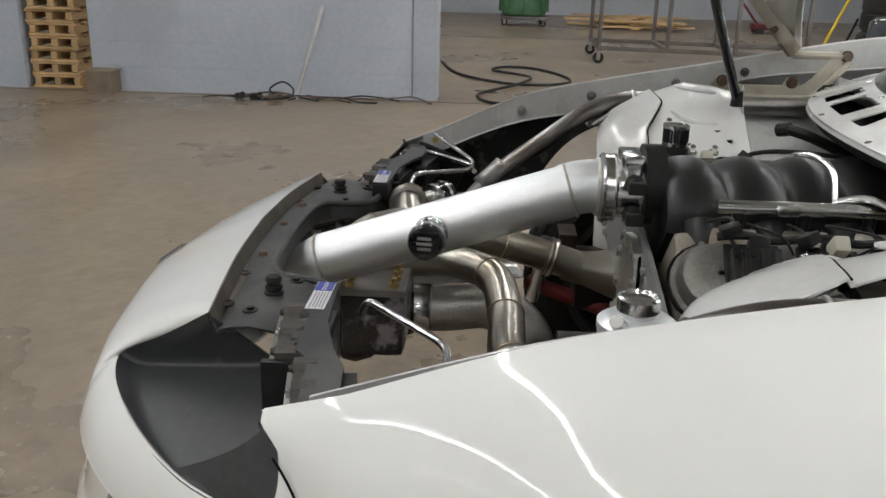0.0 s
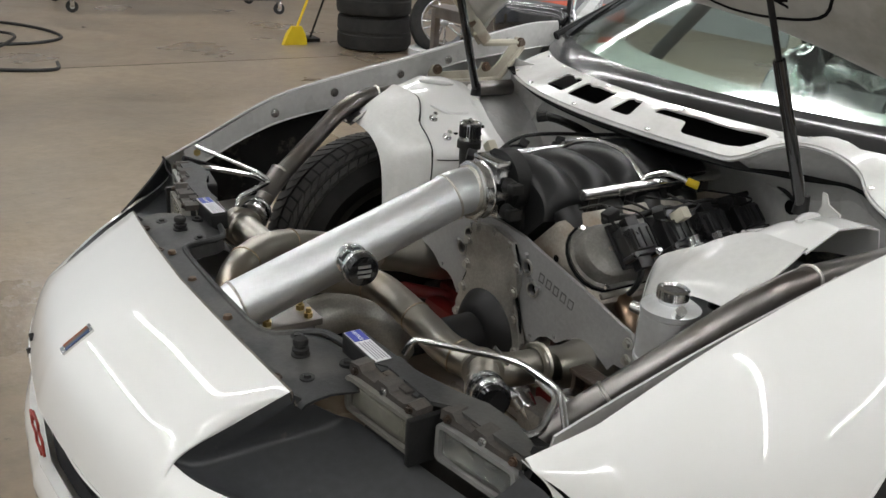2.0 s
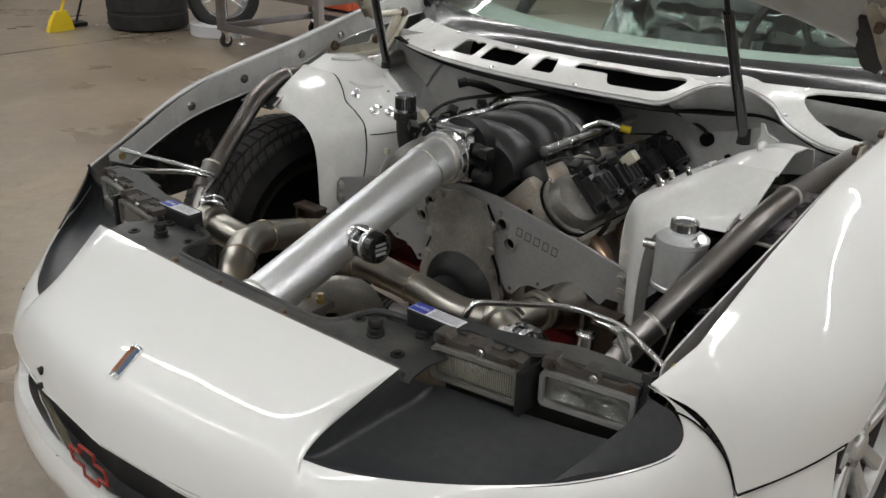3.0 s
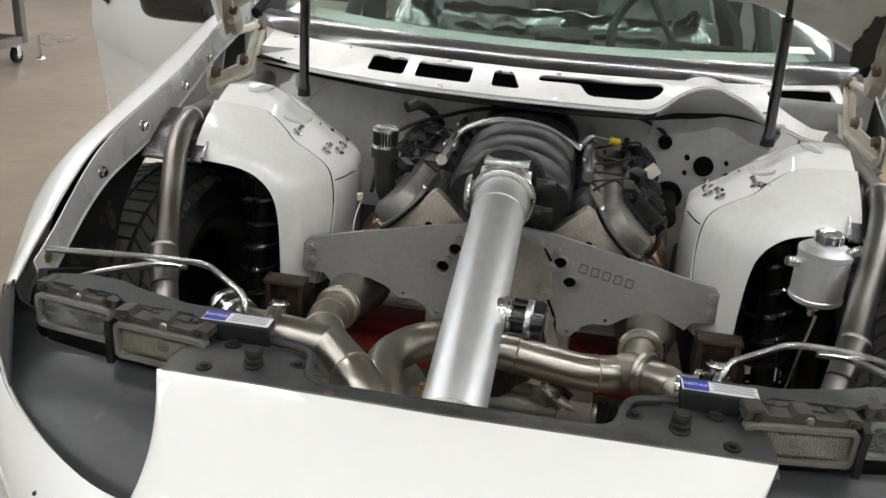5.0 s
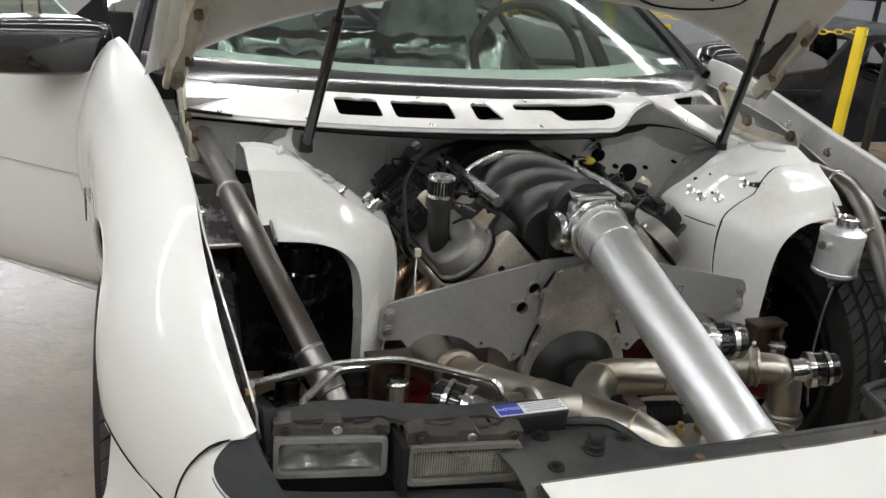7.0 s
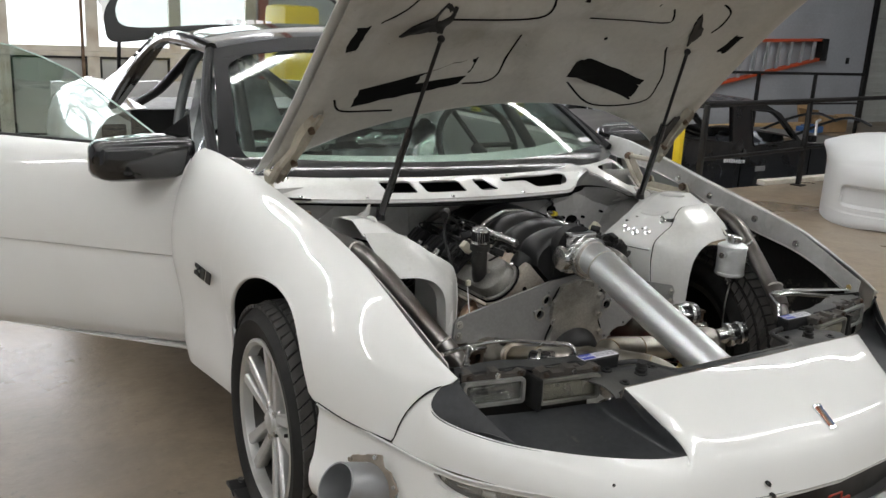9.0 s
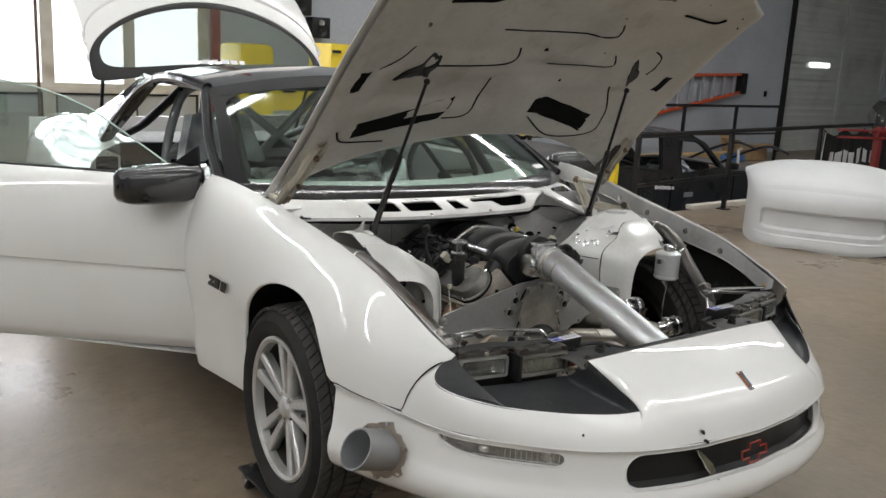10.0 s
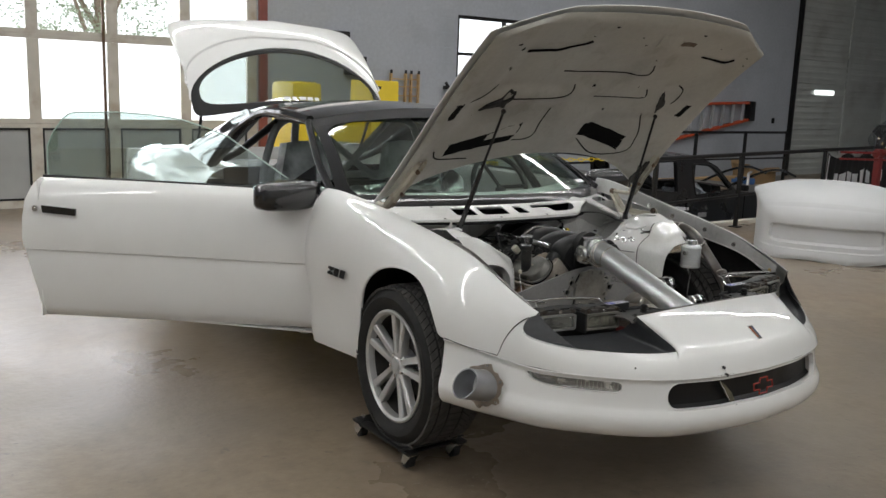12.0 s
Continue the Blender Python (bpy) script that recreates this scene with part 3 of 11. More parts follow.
for r, (z0, z1) in enumerate(rows_z):
    for a, b in cols:
        bm = B()
        box(bm, ((a + b) / 2, GY1 + 0.06, (z0 + z1) / 2), (b - a + 0.01, 0.006, z1 - z0 + 0.01))
        ob = part("pane" if r else "panel", bm, PANEGLASS if r else PANELGREY, gdoor)
        if r:
            ob.visible_shadow = False
        else:
            bm = B()
            for u, v, w, h in (((a + b) / 2, z0 + 0.012, b - a, 0.02), ((a + b) / 2, z1 - 0.012, b - a, 0.02), (a + 0.012, (z0 + z1) / 2, 0.02, z1 - z0 - 0.05), (b - 0.012, (z0 + z1) / 2, 0.02, z1 - z0 - 0.05)):
                box(bm, (u, GY1 + 0.048, v), (w, 0.02, h))
            part("gasket", bm, BLACKPAINT, gdoor)
bm = B()
box(bm, (0.02, GY1 + 0.015, 1.75), (0.028, 0.03, 3.4))
part("track_bar", bm, RUST, gdoor, "rusty vertical steel bar")
bm = B()
box(bm, (DOORX1 + 0.06, GY1 - 0.02, 1.75), (0.1, 0.06, 3.5))
part("jamb", bm, mat("red_steel_jamb", (0.24, 0.07, 0.055), 0.55, vary=0.2, bump=0.1), gdoor, "dark red steel door jamb")

# window in the north wall
win = thing("window_1", (5.5, GY1 + 0.05, 1.5), "black-framed window with pale daylight outside", "window", kind="structure")
bm = B()
for c, s in (((5.505, 1.52), (1.39, 0.05)), ((5.505, 2.44), (1.39, 0.05)), ((4.835, 1.98), (0.05, 0.87)), ((6.175, 1.98), (0.05, 0.87)), ((5.68, 1.98), (0.045, 0.87)), ((5.235, 1.93), (0.75, 0.04)), ((5.94, 1.93), (0.42, 0.04))):
    box(bm, (c[0], GY1 + 0.06, c[1]), (s[0], 0.06, s[1]))
part("window_frame", bm, BLACKPAINT, win)
for a, b, z0, z1 in ((4.86, 5.66, 1.545, 1.91), (5.70, 6.15, 1.545, 1.91), (4.86, 5.66, 1.95, 2.415), (5.70, 6.15, 1.95, 2.415)):
    bm = B()
    box(bm, ((a + b) / 2, GY1 + 0.06, (z0 + z1) / 2), (b - a, 0.005, z1 - z0))
    part("pane", bm, PANEGLASS, win).visible_shadow = False
bm = B()
box(bm, (5.5, GY1 - 0.03, 1.48), (1.5, 0.12, 0.035), bev=0.005)
part("window_sill", bm, BACKWALL, win)

# roll-up door, closed
rdoor = thing("door_2", (14.6, GY1 + 0.05, 0), "closed grey ribbed sectional door with small slot windows", "garage door", kind="structure")
for k in range(8):
    z0 = k * 0.45
    bm = B()
    box(bm, (14.63, GY1 + 0.07, z0 + 0.22), (3.52, 0.05, 0.4495), bev=0.006)
    for j in (0.10, 0.22, 0.34):
        box(bm, (14.63, GY1 + 0.036, z0 + j), (3.48, 0.024, 0.055), bev=0.008)
    box(bm, (14.63, GY1 + 0.030, z0 + 0.008), (3.50, 0.036, 0.014), bev=0.003)
    part("door_section", bm, ROLLUP, rdoor)
bm = B()
box(bm, (12.84, GY1 - 0.03, 1.9), (0.10, 0.06, 3.8), bev=0.006)
part("door_track", bm, BLACKPAINT, rdoor, "dark steel door track")
for x in (12.95, 14.75, 16.3):
    bm = B()
    box(bm, (x, GY1 + 0.03, 1.8), (0.09, 0.03, 3.6))
    part("stile", bm, ROLLUP, rdoor)
for x in (13.95,):
    bm = B()
    slab(bm, [(x - 0.30 + 0.045 * math.cos(a), 1.63 + 0.045 * math.sin(a)) for a in [math.pi / 2 + math.pi * k / 8 for k in range(9)]] + [(x + 0.30 + 0.045 * math.cos(a), 1.63 + 0.045 * math.sin(a)) for a in [-math.pi / 2 + math.pi * k / 8 for k in range(9)]], "y", GY1 + 0.006, GY1 + 0.014)
    part("slot_window", bm, SKYGLOW, rdoor, "bright rounded slot window with daylight behind")

# daylight beyond the glazing: a bright overcast backdrop with hedges
bm = B()
box(bm, (0.5, GY1 + 6.0, 3.0), (24, 0.05, 9))
single("backdrop", bm, SKYGLOW, (0.5, GY1 + 6, -1.5), "overexposed white overcast daylight outside", "backdrop", kind="structure")
bm = B()
box(bm, (-1.5, GY1 + 3.5, 0.83), (14, 0.05, 2.36))
single("backdrop_low", bm, SKYGLOW, (-1.5, GY1 + 3.5, -0.35), "overexposed white daylight low outside the door", "backdrop", kind="structure")
bm = B()
box(bm, (0.5, GY1 + 3.2, -0.1), (24, 6.0, 0.1))
single("ground", bm, mat("pale_yard", (0.45, 0.44, 0.41), 0.8, vary=0.1, scale=2, bump=0.2), (0.5, GY1 + 3.2, -0.15), "pale concrete yard outside the glazed door", "ground", kind="structure")

# partition of painted blocks on the west side
WX = -5.62
partition = thing("wall_block", (WX - 0.1, -4.4, 0), "light blue-grey painted concrete block partition wall", "wall", kind="structure")
for k in range(20):
    z0 = k * 0.203
    for ya, yb in ((-7.85, -4.28), (-3.70, -1.09)):
        bm = B()
        box(bm, (WX - 0.1, (ya + yb) / 2, z0 + 0.0995), (0.2, yb - ya, 0.199))
        part("block_course", bm, BLOCK, partition)
for ya, yb in ((-7.84, -4.29), (-3.71, -1.10)):
    bm = B()
    box(bm, (WX - 0.1, (ya + yb) / 2, 2.0), (0.19, yb - ya, 4.0))
    part("core", bm, BLOCK, partition)
bm = B()
box(bm, (WX - 0.1, -0.985, 2.03), (0.235, 0.2, 4.06), bev=0.012)
part("end_pier", bm, BLOCK, partition)

# strip lights under the ceiling
for y in (-7.2, -4.9, -2.6, 0.7, 4.0):
    for k in range(8):
        x = -11.6 + 2.9 * k
        sl = thing("strip_light", (x, y, GZ - 0.3), "white twin-tube fluorescent strip light under the ceiling", "strip light", "ceiling strip lights")
        bm = B()
        box(bm, (x, y, GZ - 0.20), (2.44, 0.24, 0.07), bev=0.01)
        for q in (-0.9, 0.9):
            cyl(bm, (x + q, y, GZ - 0.17), (x + q, y, GZ), 0.006, seg=8)
        part("housing", bm, CEIL, sl)
        for o in (-0.06, 0.06):
            bm = B()
            cyl(bm, (x - 1.18, y + o, GZ - 0.255), (x + 1.18, y + o, GZ - 0.255), 0.018, seg=10)
            part("lamp_tube", bm, TUBEGLOW, sl)
    area("strip_lamp", 22.7, 0.09, LAMP_W * {-7.2: 0.15, -4.9: 0.50, 0.7: 1.2, 4.0: 1.3}.get(y, 1.0), Matrix.Translation((-1.45, y, GZ - 0.29)), (1.0, 1.0, 0.985))
area("daylight_glazed_door", 6.5, 2.4, 290, pose(-1.55, GY1 + 0.16, 2.15, -90, 0, 0), (0.95, 0.96, 1.0))

# ---- the car: root and body shell ----
car = thing("car", (0, 0, 0), "white two-door sports coupe with open hood and bare engine bay", "car")
HUBZ = 0.375


# fender: sections along y, each a list of (half width, height) from the hood gap outward and down
FSEC = [
    (-0.645, [(0.684, 0.715), (0.690, 0.714), (0.696, 0.711), (0.701, 0.706), (0.704, 0.700), (0.706, 0.693), (0.707, 0.686), (0.708, 0.678), (0.708, 0.668)]),
    (-0.557, [(0.691, 0.750), (0.708, 0.742), (0.724, 0.722), (0.740, 0.698), (0.752, 0.668), (0.760, 0.636), (0.764, 0.604), (0.765, 0.575), (0.764, 0.545)]),
    (-0.350, [(0.714, 0.836), (0.742, 0.830), (0.772, 0.812), (0.800, 0.782), (0.824, 0.744), (0.840, 0.700), (0.850, 0.655), (0.853, 0.612), (0.852, 0.560)]),
    (-0.150, [(0.722, 0.884), (0.752, 0.879), (0.788, 0.860), (0.822, 0.828), (0.852, 0.786), (0.874, 0.736), (0.886, 0.684), (0.888, 0.630), (0.876, 0.560)]),
    (0.050, [(0.730, 0.915), (0.765, 0.911), (0.802, 0.892), (0.838, 0.860), (0.870, 0.816), (0.893, 0.764), (0.906, 0.706), (0.908, 0.640), (0.895, 0.560)]),
    (0.300, [(0.765, 0.962), (0.800, 0.956), (0.834, 0.934), (0.864, 0.898), (0.890, 0.850), (0.908, 0.792), (0.917, 0.728), (0.914, 0.655), (0.898, 0.560)]),
    (0.500, [(0.795, 0.988), (0.824, 0.978), (0.850, 0.950), (0.874, 0.908), (0.895, 0.856), (0.911, 0.796), (0.918, 0.730), (0.914, 0.655), (0.898, 0.560)]),
    (0.640, [(0.815, 0.992), (0.838, 0.980), (0.858, 0.950), (0.878, 0.908), (0.897, 0.856), (0.911, 0.796), (0.918, 0.730), (0.914, 0.655), (0.898, 0.560)]),
]
# fair the sections behind the tip along the car
for k in range(9):
    for c in (0, 1):
        fair = np.polyfit([q[0] for q in FSEC[1:]], [q[1][k][c] for q in FSEC[1:]], 4)
        for q in FSEC[1:]:
            q[1][k] = tuple(float(np.polyval(fair, q[0])) if i == c else v for i, v in enumerate(q[1][k]))
ARCH_Y, ARCH_F, ARCH_A, ARCH_B = -0.065, 0.288, 0.305, 0.392


def fender_section(y, z_low):
    ys = [s[0] for s in FSEC]
    pts = [(spline(y, ys, [s[1][k][0] for s in FSEC]), spline(y, ys, [s[1][k][1] for s in FSEC])) for k in range(9)]
    pts += [(pts[-1][0] - 0.012, 0.46), (pts[-1][0] - 0.016, 0.38), (pts[-1][0] - 0.03, 0.31)]
    fine = [(p.x, p.y) for p in smooth_path([(a, b, 0) for a, b in pts], 6)]
    cut = [p for p in fine if p[1] > z_low + 1e-4]
    nxt = [p for p in fine if p[1] <= z_low + 1e-4]
    if nxt and cut:
        a, b = cut[-1], nxt[0]
        t = (a[1] - z_low) / max(a[1] - b[1], 1e-6)
        cut.append((a[0] + (b[0] - a[0]) * t, z_low))
    if len(cut) < 2:
        cut = [fine[0], (fine[0][0] + 0.004, fine[0][1] - 0.003)]
    d = [0.0]
    for a, b in zip(cut, cut[1:]):
        d.append(d[-1] + math.hypot(a[0] - b[0], a[1] - b[1]))
    out = []
    n = 26
    for k in range(n + 1):
        s = d[-1] * k / n
        out.append((float(np.interp(s, d, [p[0] for p in cut])), float(np.interp(s, d, [p[1] for p in cut]))))
    return out


def fender_low(y):
    if y < -0.557:
        return spline(y, [-0.645, -0.61, -0.586, -0.569, -0.557], [0.708, 0.680, 0.643, 0.6025, 0.556])
    zl = spline(y, [-0.557, -0.45, -0.34, 0.0], [0.556, 0.564, 0.577, 0.60]) if y < ARCH_Y else 0.315
    q = (y - ARCH_Y) / (ARCH_F if y < ARCH_Y else ARCH_A + 0.02)
    if abs(q) < 1:
        return max(zl if y < ARCH_Y else 0.315, HUBZ + ARCH_B * (1 - abs(q) ** 2.3) ** (1 / 2.3))
    return zl


def soft_step(t):
    t = min(1, max(0, t))
    return t * t * (3 - 2 * t)


def swell(sx, y, z):
    """The driver's fender stands prouder low down; the other is slimmer over its wheel arch."""
    if sx < 0:
        return spline(y, [-0.66, -0.56, -0.36, -0.20, 0.0, 0.30, 0.45, 0.60], [0.0, 0.013, 0.011, -0.008, -0.030, -0.036, -0.022, 0.0]) * soft_step((0.95 - z) / 0.25)
    return 0.028 * soft_step((0.90 - z) / 0.24) * soft_step((0.50 - y) / 0.45) * min(1, max(0, (y + 0.66) / 0.1))


def lift(sx, y, z):
    """The driver's fender tip stands higher than the other."""
    return 0.019 * soft_step((-0.25 - y) / 0.38) * soft_step((z - 0.48) / 0.24) if sx > 0 else 0.0


def fender(sx):
    bm = B()
    ys = sorted(set([-0.645, -0.64, -0.63, -0.62, -0.61, -0.60, -0.593, -0.586, -0.58, -0.574, -0.569, -0.563, -0.557, -0.545] + list(np.linspace(-0.52, 0.62, 58)) + [ARCH_Y - ARCH_F, ARCH_Y - ARCH_F + 0.002, ARCH_Y - ARCH_F + 0.006, ARCH_Y - ARCH_F + 0.012, ARCH_Y + ARCH_A, ARCH_Y + ARCH_A + 0.01, ARCH_Y + ARCH_A + 0.016, ARCH_Y + ARCH_A + 0.019, ARCH_Y + ARCH_A + 0.02]))
    rows = []
    for y in ys:
        rows.append([(sx * (x + swell(sx, y, z)), y, z + lift(sx, y, z)) for x, z in fender_section(y, fender_low(y))])
    grid(bm, rows)
    thicken(bm, 0.004)
    ob = part("fender", bm, WHITE, car, "glossy white front fender with round wheel arch", 50)
    # inner flange along the hood gap, with bolts
    bm = B()
    rr = []
    for y in np.linspace(-0.60, 0.62, 40):
        x, z = fender_section(y, 0.5)[0]
        x, z = x - 0.002, z + lift(sx, y, z)
        rr.append([(sx * x, y, z - 0.004), (sx * (x - 0.004), y, z - 0.02), (sx * (x - 0.006), y, z - 0.062 + 0.01 * math.sin(y * 9)), (sx * (x - 0.010), y, z - 0.066 + 0.01 * math.sin(y * 9))])
    grid(bm, rr)
    thicken(bm, 0.003)
    part("fender_flange", bm, BAYGREY, ob, "light grey inner flange of the fender")
    for y in (-0.362, -0.195, 0.006, 0.17, 0.40):
        x, z = fender_section(y, 0.5)[0]
        bm = B()
        cyl(bm, (sx * (x - 0.006), y, z - 0.035), (sx * (x - 0.014), y, z - 0.036), 0.012, 0.011, 12)
        cyl(bm, (sx * (x - 0.012), y, z - 0.036), (sx * (x - 0.020), y, z - 0.037), 0.0075, seg=6)
        part("bolt", bm, CHROME, ob)
    # seams towards the nose and the bumper
    bm = B()
    tube(bm, [(sx * (fender_section(y, fender_low(y))[-1][0] + swell(sx, y, 0.6) + 0.0006), y, fender_low(y) + 0.001) for y in np.linspace(-0.630, -0.356, 44)], 0.0014, 6)
    part("panel_gap", bm, DARK, ob)
    # black liner inside the front half
    bm = B()
    rr = []
    for y in np.linspace(-0.60, -0.12, 26):
        x, z = fender_section(y, 0.5)[0]
        q = (y - ARCH_Y) / ARCH_F
        zl = max(0.585, HUBZ + ARCH_B * (1 - min(1, abs(q)) ** 2.3) ** (1 / 2.3) + 0.012)
        zl = min(zl, z - 0.075)
        rr.append([(sx * (x + 0.006 + 0.03 * t * (1 - t)), y, z - 0.055 + (zl - z + 0.055) * t) for t in (0, 0.2, 0.5, 0.8, 1.0)])
    grid(bm, rr)
    thicken(bm, 0.003)
    part("inner_liner", bm, LINER, ob, "peeling black liner inside the fender")
    # arch lip
    bm = B()
    pth = []
    for k in range(41):
        q = -0.985 + 1.975 * k / 40
        y = ARCH_Y + (ARCH_F if q < 0 else ARCH_A) * q
        x, z = fender_section(y, fender_low(y))[-1]
        pth.append((sx * (x - 0.006 + swell(sx, y, z)), y, z + 0.003))
    tube(bm, pth, 0.006, 8)
    part("arch_lip", bm, WHITE, ob)
    # wheelhouse liner
    bm = B()
    rr = []
    for k in range(40):
        q = -0.96 + 1.955 * k / 39
        y = ARCH_Y + (ARCH_F if q < 0 else ARCH_A) * q
        x, z = fender_section(y, fender_low(y))[-1]
        deep = 0.30 if y > 0.02 else 0.03
        rr.append([(sx * (x - 0.008 + swell(sx, y, z) - deep * t), y, z + 0.004 + 0.012 * t) for t in (0, 0.1, 0.4, 1.0)])
    grid(bm, rr)
    thicken(bm, 0.004)
    part("wheelhouse", bm, DARK, ob, "black dirty wheelhouse liner")
    return ob


fenders = [fender(-1), fender(1)]

# bumper cover: the crease curve and the rim curve of the nose, from the side to the middle
CREASE = [(-0.838, -0.386, 0.571), (-0.805, -0.470, 0.565), (-0.764, -0.557, 0.554), (-0.735, -0.618, 0.546), (-0.69, -0.70, 0.541), (-0.60, -0.80, 0.538), (-0.50, -0.895, 0.538), (-0.40, -0.962, 0.538), (-0.28, -1.010, 0.537), (-0.167, -1.040, 0.536), (0.0, -1.058, 0.538)]
_cd = [0.0]
for a, b in zip(CREASE, CREASE[1:]):
    _cd.append(_cd[-1] + math.dist(a, b))
_cd = [v / _cd[-1] for v in _cd]


def crease(u):
    """u: 0 at the wheel arch, 1 in the middle, 2 at the other arch."""
    s = 1 if u <= 1 else -1
    v = u if u <= 1 else 2 - u
    p = Vector([spline(v, _cd, [c[i] for c in CREASE]) for i in range(3)])
    if v < 0:
        p += (Vector(CREASE[0]) - Vector(CREASE[1])) * (-v / _cd[1]) + Vector((0.012, 0, 0)) * (v / _cd[1]) ** 2
    return Vector((p.x * s, p.y, p.z))


def crease_normal(u):
    u = min(1.99, max(0.01, u))
    a, b = crease(u - 0.01), crease(u + 0.01)
    d = (b - a).normalized()
    return Vector((d.y, -d.x, 0)).normalized()


LOWER = [(0.000, 0.538), (0.0015, 0.535), (-0.004, 0.531), (-0.008, 0.522), (-0.007, 0.515), (-0.005, 0.500), (-0.003, 0.485), (0.000, 0.465), (0.004, 0.445), (0.008, 0.432), (0.018, 0.415), (0.022, 0.395), (0.020, 0.375), (0.010, 0.355), (-0.006, 0.340), (-0.030, 0.333), (-0.080, 0.330)]
GRILLE_U = (0.640, 1.345)
US = sorted(set([-0.036, -0.02] + list(np.linspace(0, 2, 121)) + [2.02, 2.036, GRILLE_U[0], GRILLE_U[1], 0.246, 0.516, 1.484, 1.734]))


def corner_swell(u):
    """Both corners stand slightly prouder than the crease line."""
    return 0.026 * math.sin(math.pi / 2 * min(1, max(0, (abs(u - 1) - 0.12) / 0.38))) * (min(1, max(0.40, 0.40 + 2.0 * u)) if u < 1 else 1)


def lower_point(u, off, z):
    c, n = crease(u), crease_normal(u)
    off += corner_swell(u)
    dz = (c.z - 0.538) * max(0, (z - 0.33) / 0.21)
    return c + n * off + Vector((0, 0, z - c.z + dz))


bm = B()
rows = [[lower_point(u, o, z) for o, z in LOWER] for u in US]


def keep_lower(i, j):
    u = (US[i] + US[i + 1]) / 2
    z = (LOWER[j][1] + LOWER[j + 1][1]) / 2
    if GRILLE_U[0] < u < GRILLE_U[1] and 0.432 < z < 0.522:
        return False
    for a, b in ((0.246, 0.516), (2 - 0.516, 2 - 0.246)):
        if a < u < b and 0.485 < z < 0.522:
            return False
    return True


grid(bm, rows, keep_lower)
thicken(bm, 0.005)
bumper = part("bumper_cover", bm, WHITE, car, "white plastic front bumper cover with wide grille opening", 45)

NOSE_K = [0, 1, 2, 3, 4, 5, 6, 7, 8, 9, 10, 11, 12]
RIM = [(-0.686, -0.648, 0.712), (-0.716, -0.626, 0.690), (-0.735, -0.628, 0.655), (-0.712, -0.668, 0.632), (-0.640, -0.755, 0.616), (-0.535, -0.846, 0.610), (-0.430, -0.915, 0.609), (-0.362, -0.944, 0.612), (-0.340, -0.938, 0.617), (-0.358, -0.868, 0.656), (-0.386, -0.800, 0.702), (-0.19, -0.818, 0.713), (0.0, -0.826, 0.716)]
CRS = [(-0.764, -0.557, 0.554), (-0.752, -0.582, 0.550), (-0.738, -0.612, 0.546), (-0.708, -0.668, 0.543), (-0.645, -0.752, 0.539), (-0.565, -0.838, 0.538), (-0.48, -0.911, 0.538), (-0.405, -0.959, 0.538), (-0.36, -0.980, 0.538), (-0.305, -1.002, 0.537), (-0.24, -1.023, 0.537), (-0.12, -1.047, 0.536), (0.0, -1.058, 0.538)]


def rim(k):
    """The inner edge of the nose panel; the corner at k = 10 is sharp."""
    i, j = (0, 11) if k <= 10 else (10, 13)
    return Vector([spline(k, NOSE_K[i:j], [p[c] for p in RIM[i:j]]) for c in range(3)])


def crs(k):
    return Vector([spline(k, NOSE_K, [p[j] for p in CRS]) for j in range(3)])


CRS_LINE = [crs(k / 8).xy for k in range(97)]
CRS_LINE += [Vector((-p.x, p.y)) for p in CRS_LINE[-2::-1]]


def nose_rise(p):
    """Height of the nose skin over the crease line, by the distance behind it."""
    n = 9.0
    for a, b in zip(CRS_LINE, CRS_LINE[1:]):
        d = b - a
        t = min(1, max(0, (p.xy - a).dot(d) / d.length_squared))
        n = min(n, (p.xy - a - d * t).length)
    return spline(n, [0, 0.010, 0.022, 0.036, 0.055, 0.08, 0.11, 0.15, 0.19, 0.235], [0, 0.032, 0.060, 0.080, 0.0965, 0.1130, 0.1300, 0.1490, 0.1645, 0.178])


def nose_point(k, t, sx):
    r, c = rim(k), crs(k)
    p = r.lerp(c, t)
    base = r.z - c.z - nose_rise(r)
    p.z = c.z + nose_rise(p) + base * (1 - t) ** 1.5
    f = min(1, max(0, (5.5 - k) / 2.5))
    if f:
        q = Vector((0.8 * c.x + 0.2 * r.x, 0.8 * c.y + 0.2 * r.y, 0.72 * r.z + 0.28 * c.z))
        p = p.lerp(r * (1 - t) ** 2 + q * 2 * t * (1 - t) + c * t * t, f * f * (3 - 2 * f))
    w = 0.026 * math.sin(math.pi / 2 * min(1, max(0, (11.0 - k) / 4.5))) * (min(1, 0.6 + 0.1 * k) if sx < 0 else 1)
    side = Vector((-1.08, 0, 0)).lerp(Vector((-0.7, -0.7, 0)), min(1, k / 2))
    p = p + side * w * (1 - (1 - t) ** 2)
    if sx > 0:
        p.z += 0.019 * max(0, 1 - k / 2.5) * (1 - t) ** 2
    return Vector((p.x * -sx if sx > 0 else p.x, p.y, p.z))


NOSE_T = [0, 0.06, 0.14, 0.24, 0.36, 0.48, 0.60, 0.70, 0.78, 0.85, 0.90, 0.94, 0.97, 1.0]
bm = B()
rows = []
ks = [k / 5 for k in range(61)]
for sx, kk in ((-1, ks), (1, ks[::-1][1:])):
    for k in kk:
        rows.append([nose_point(k, t, sx) for t in NOSE_T])
grid(bm, rows)
thicken(bm, 0.004)
part("nose_panel", bm, WHITE, bumper, "white nose panel between the headlamp buckets", 60)
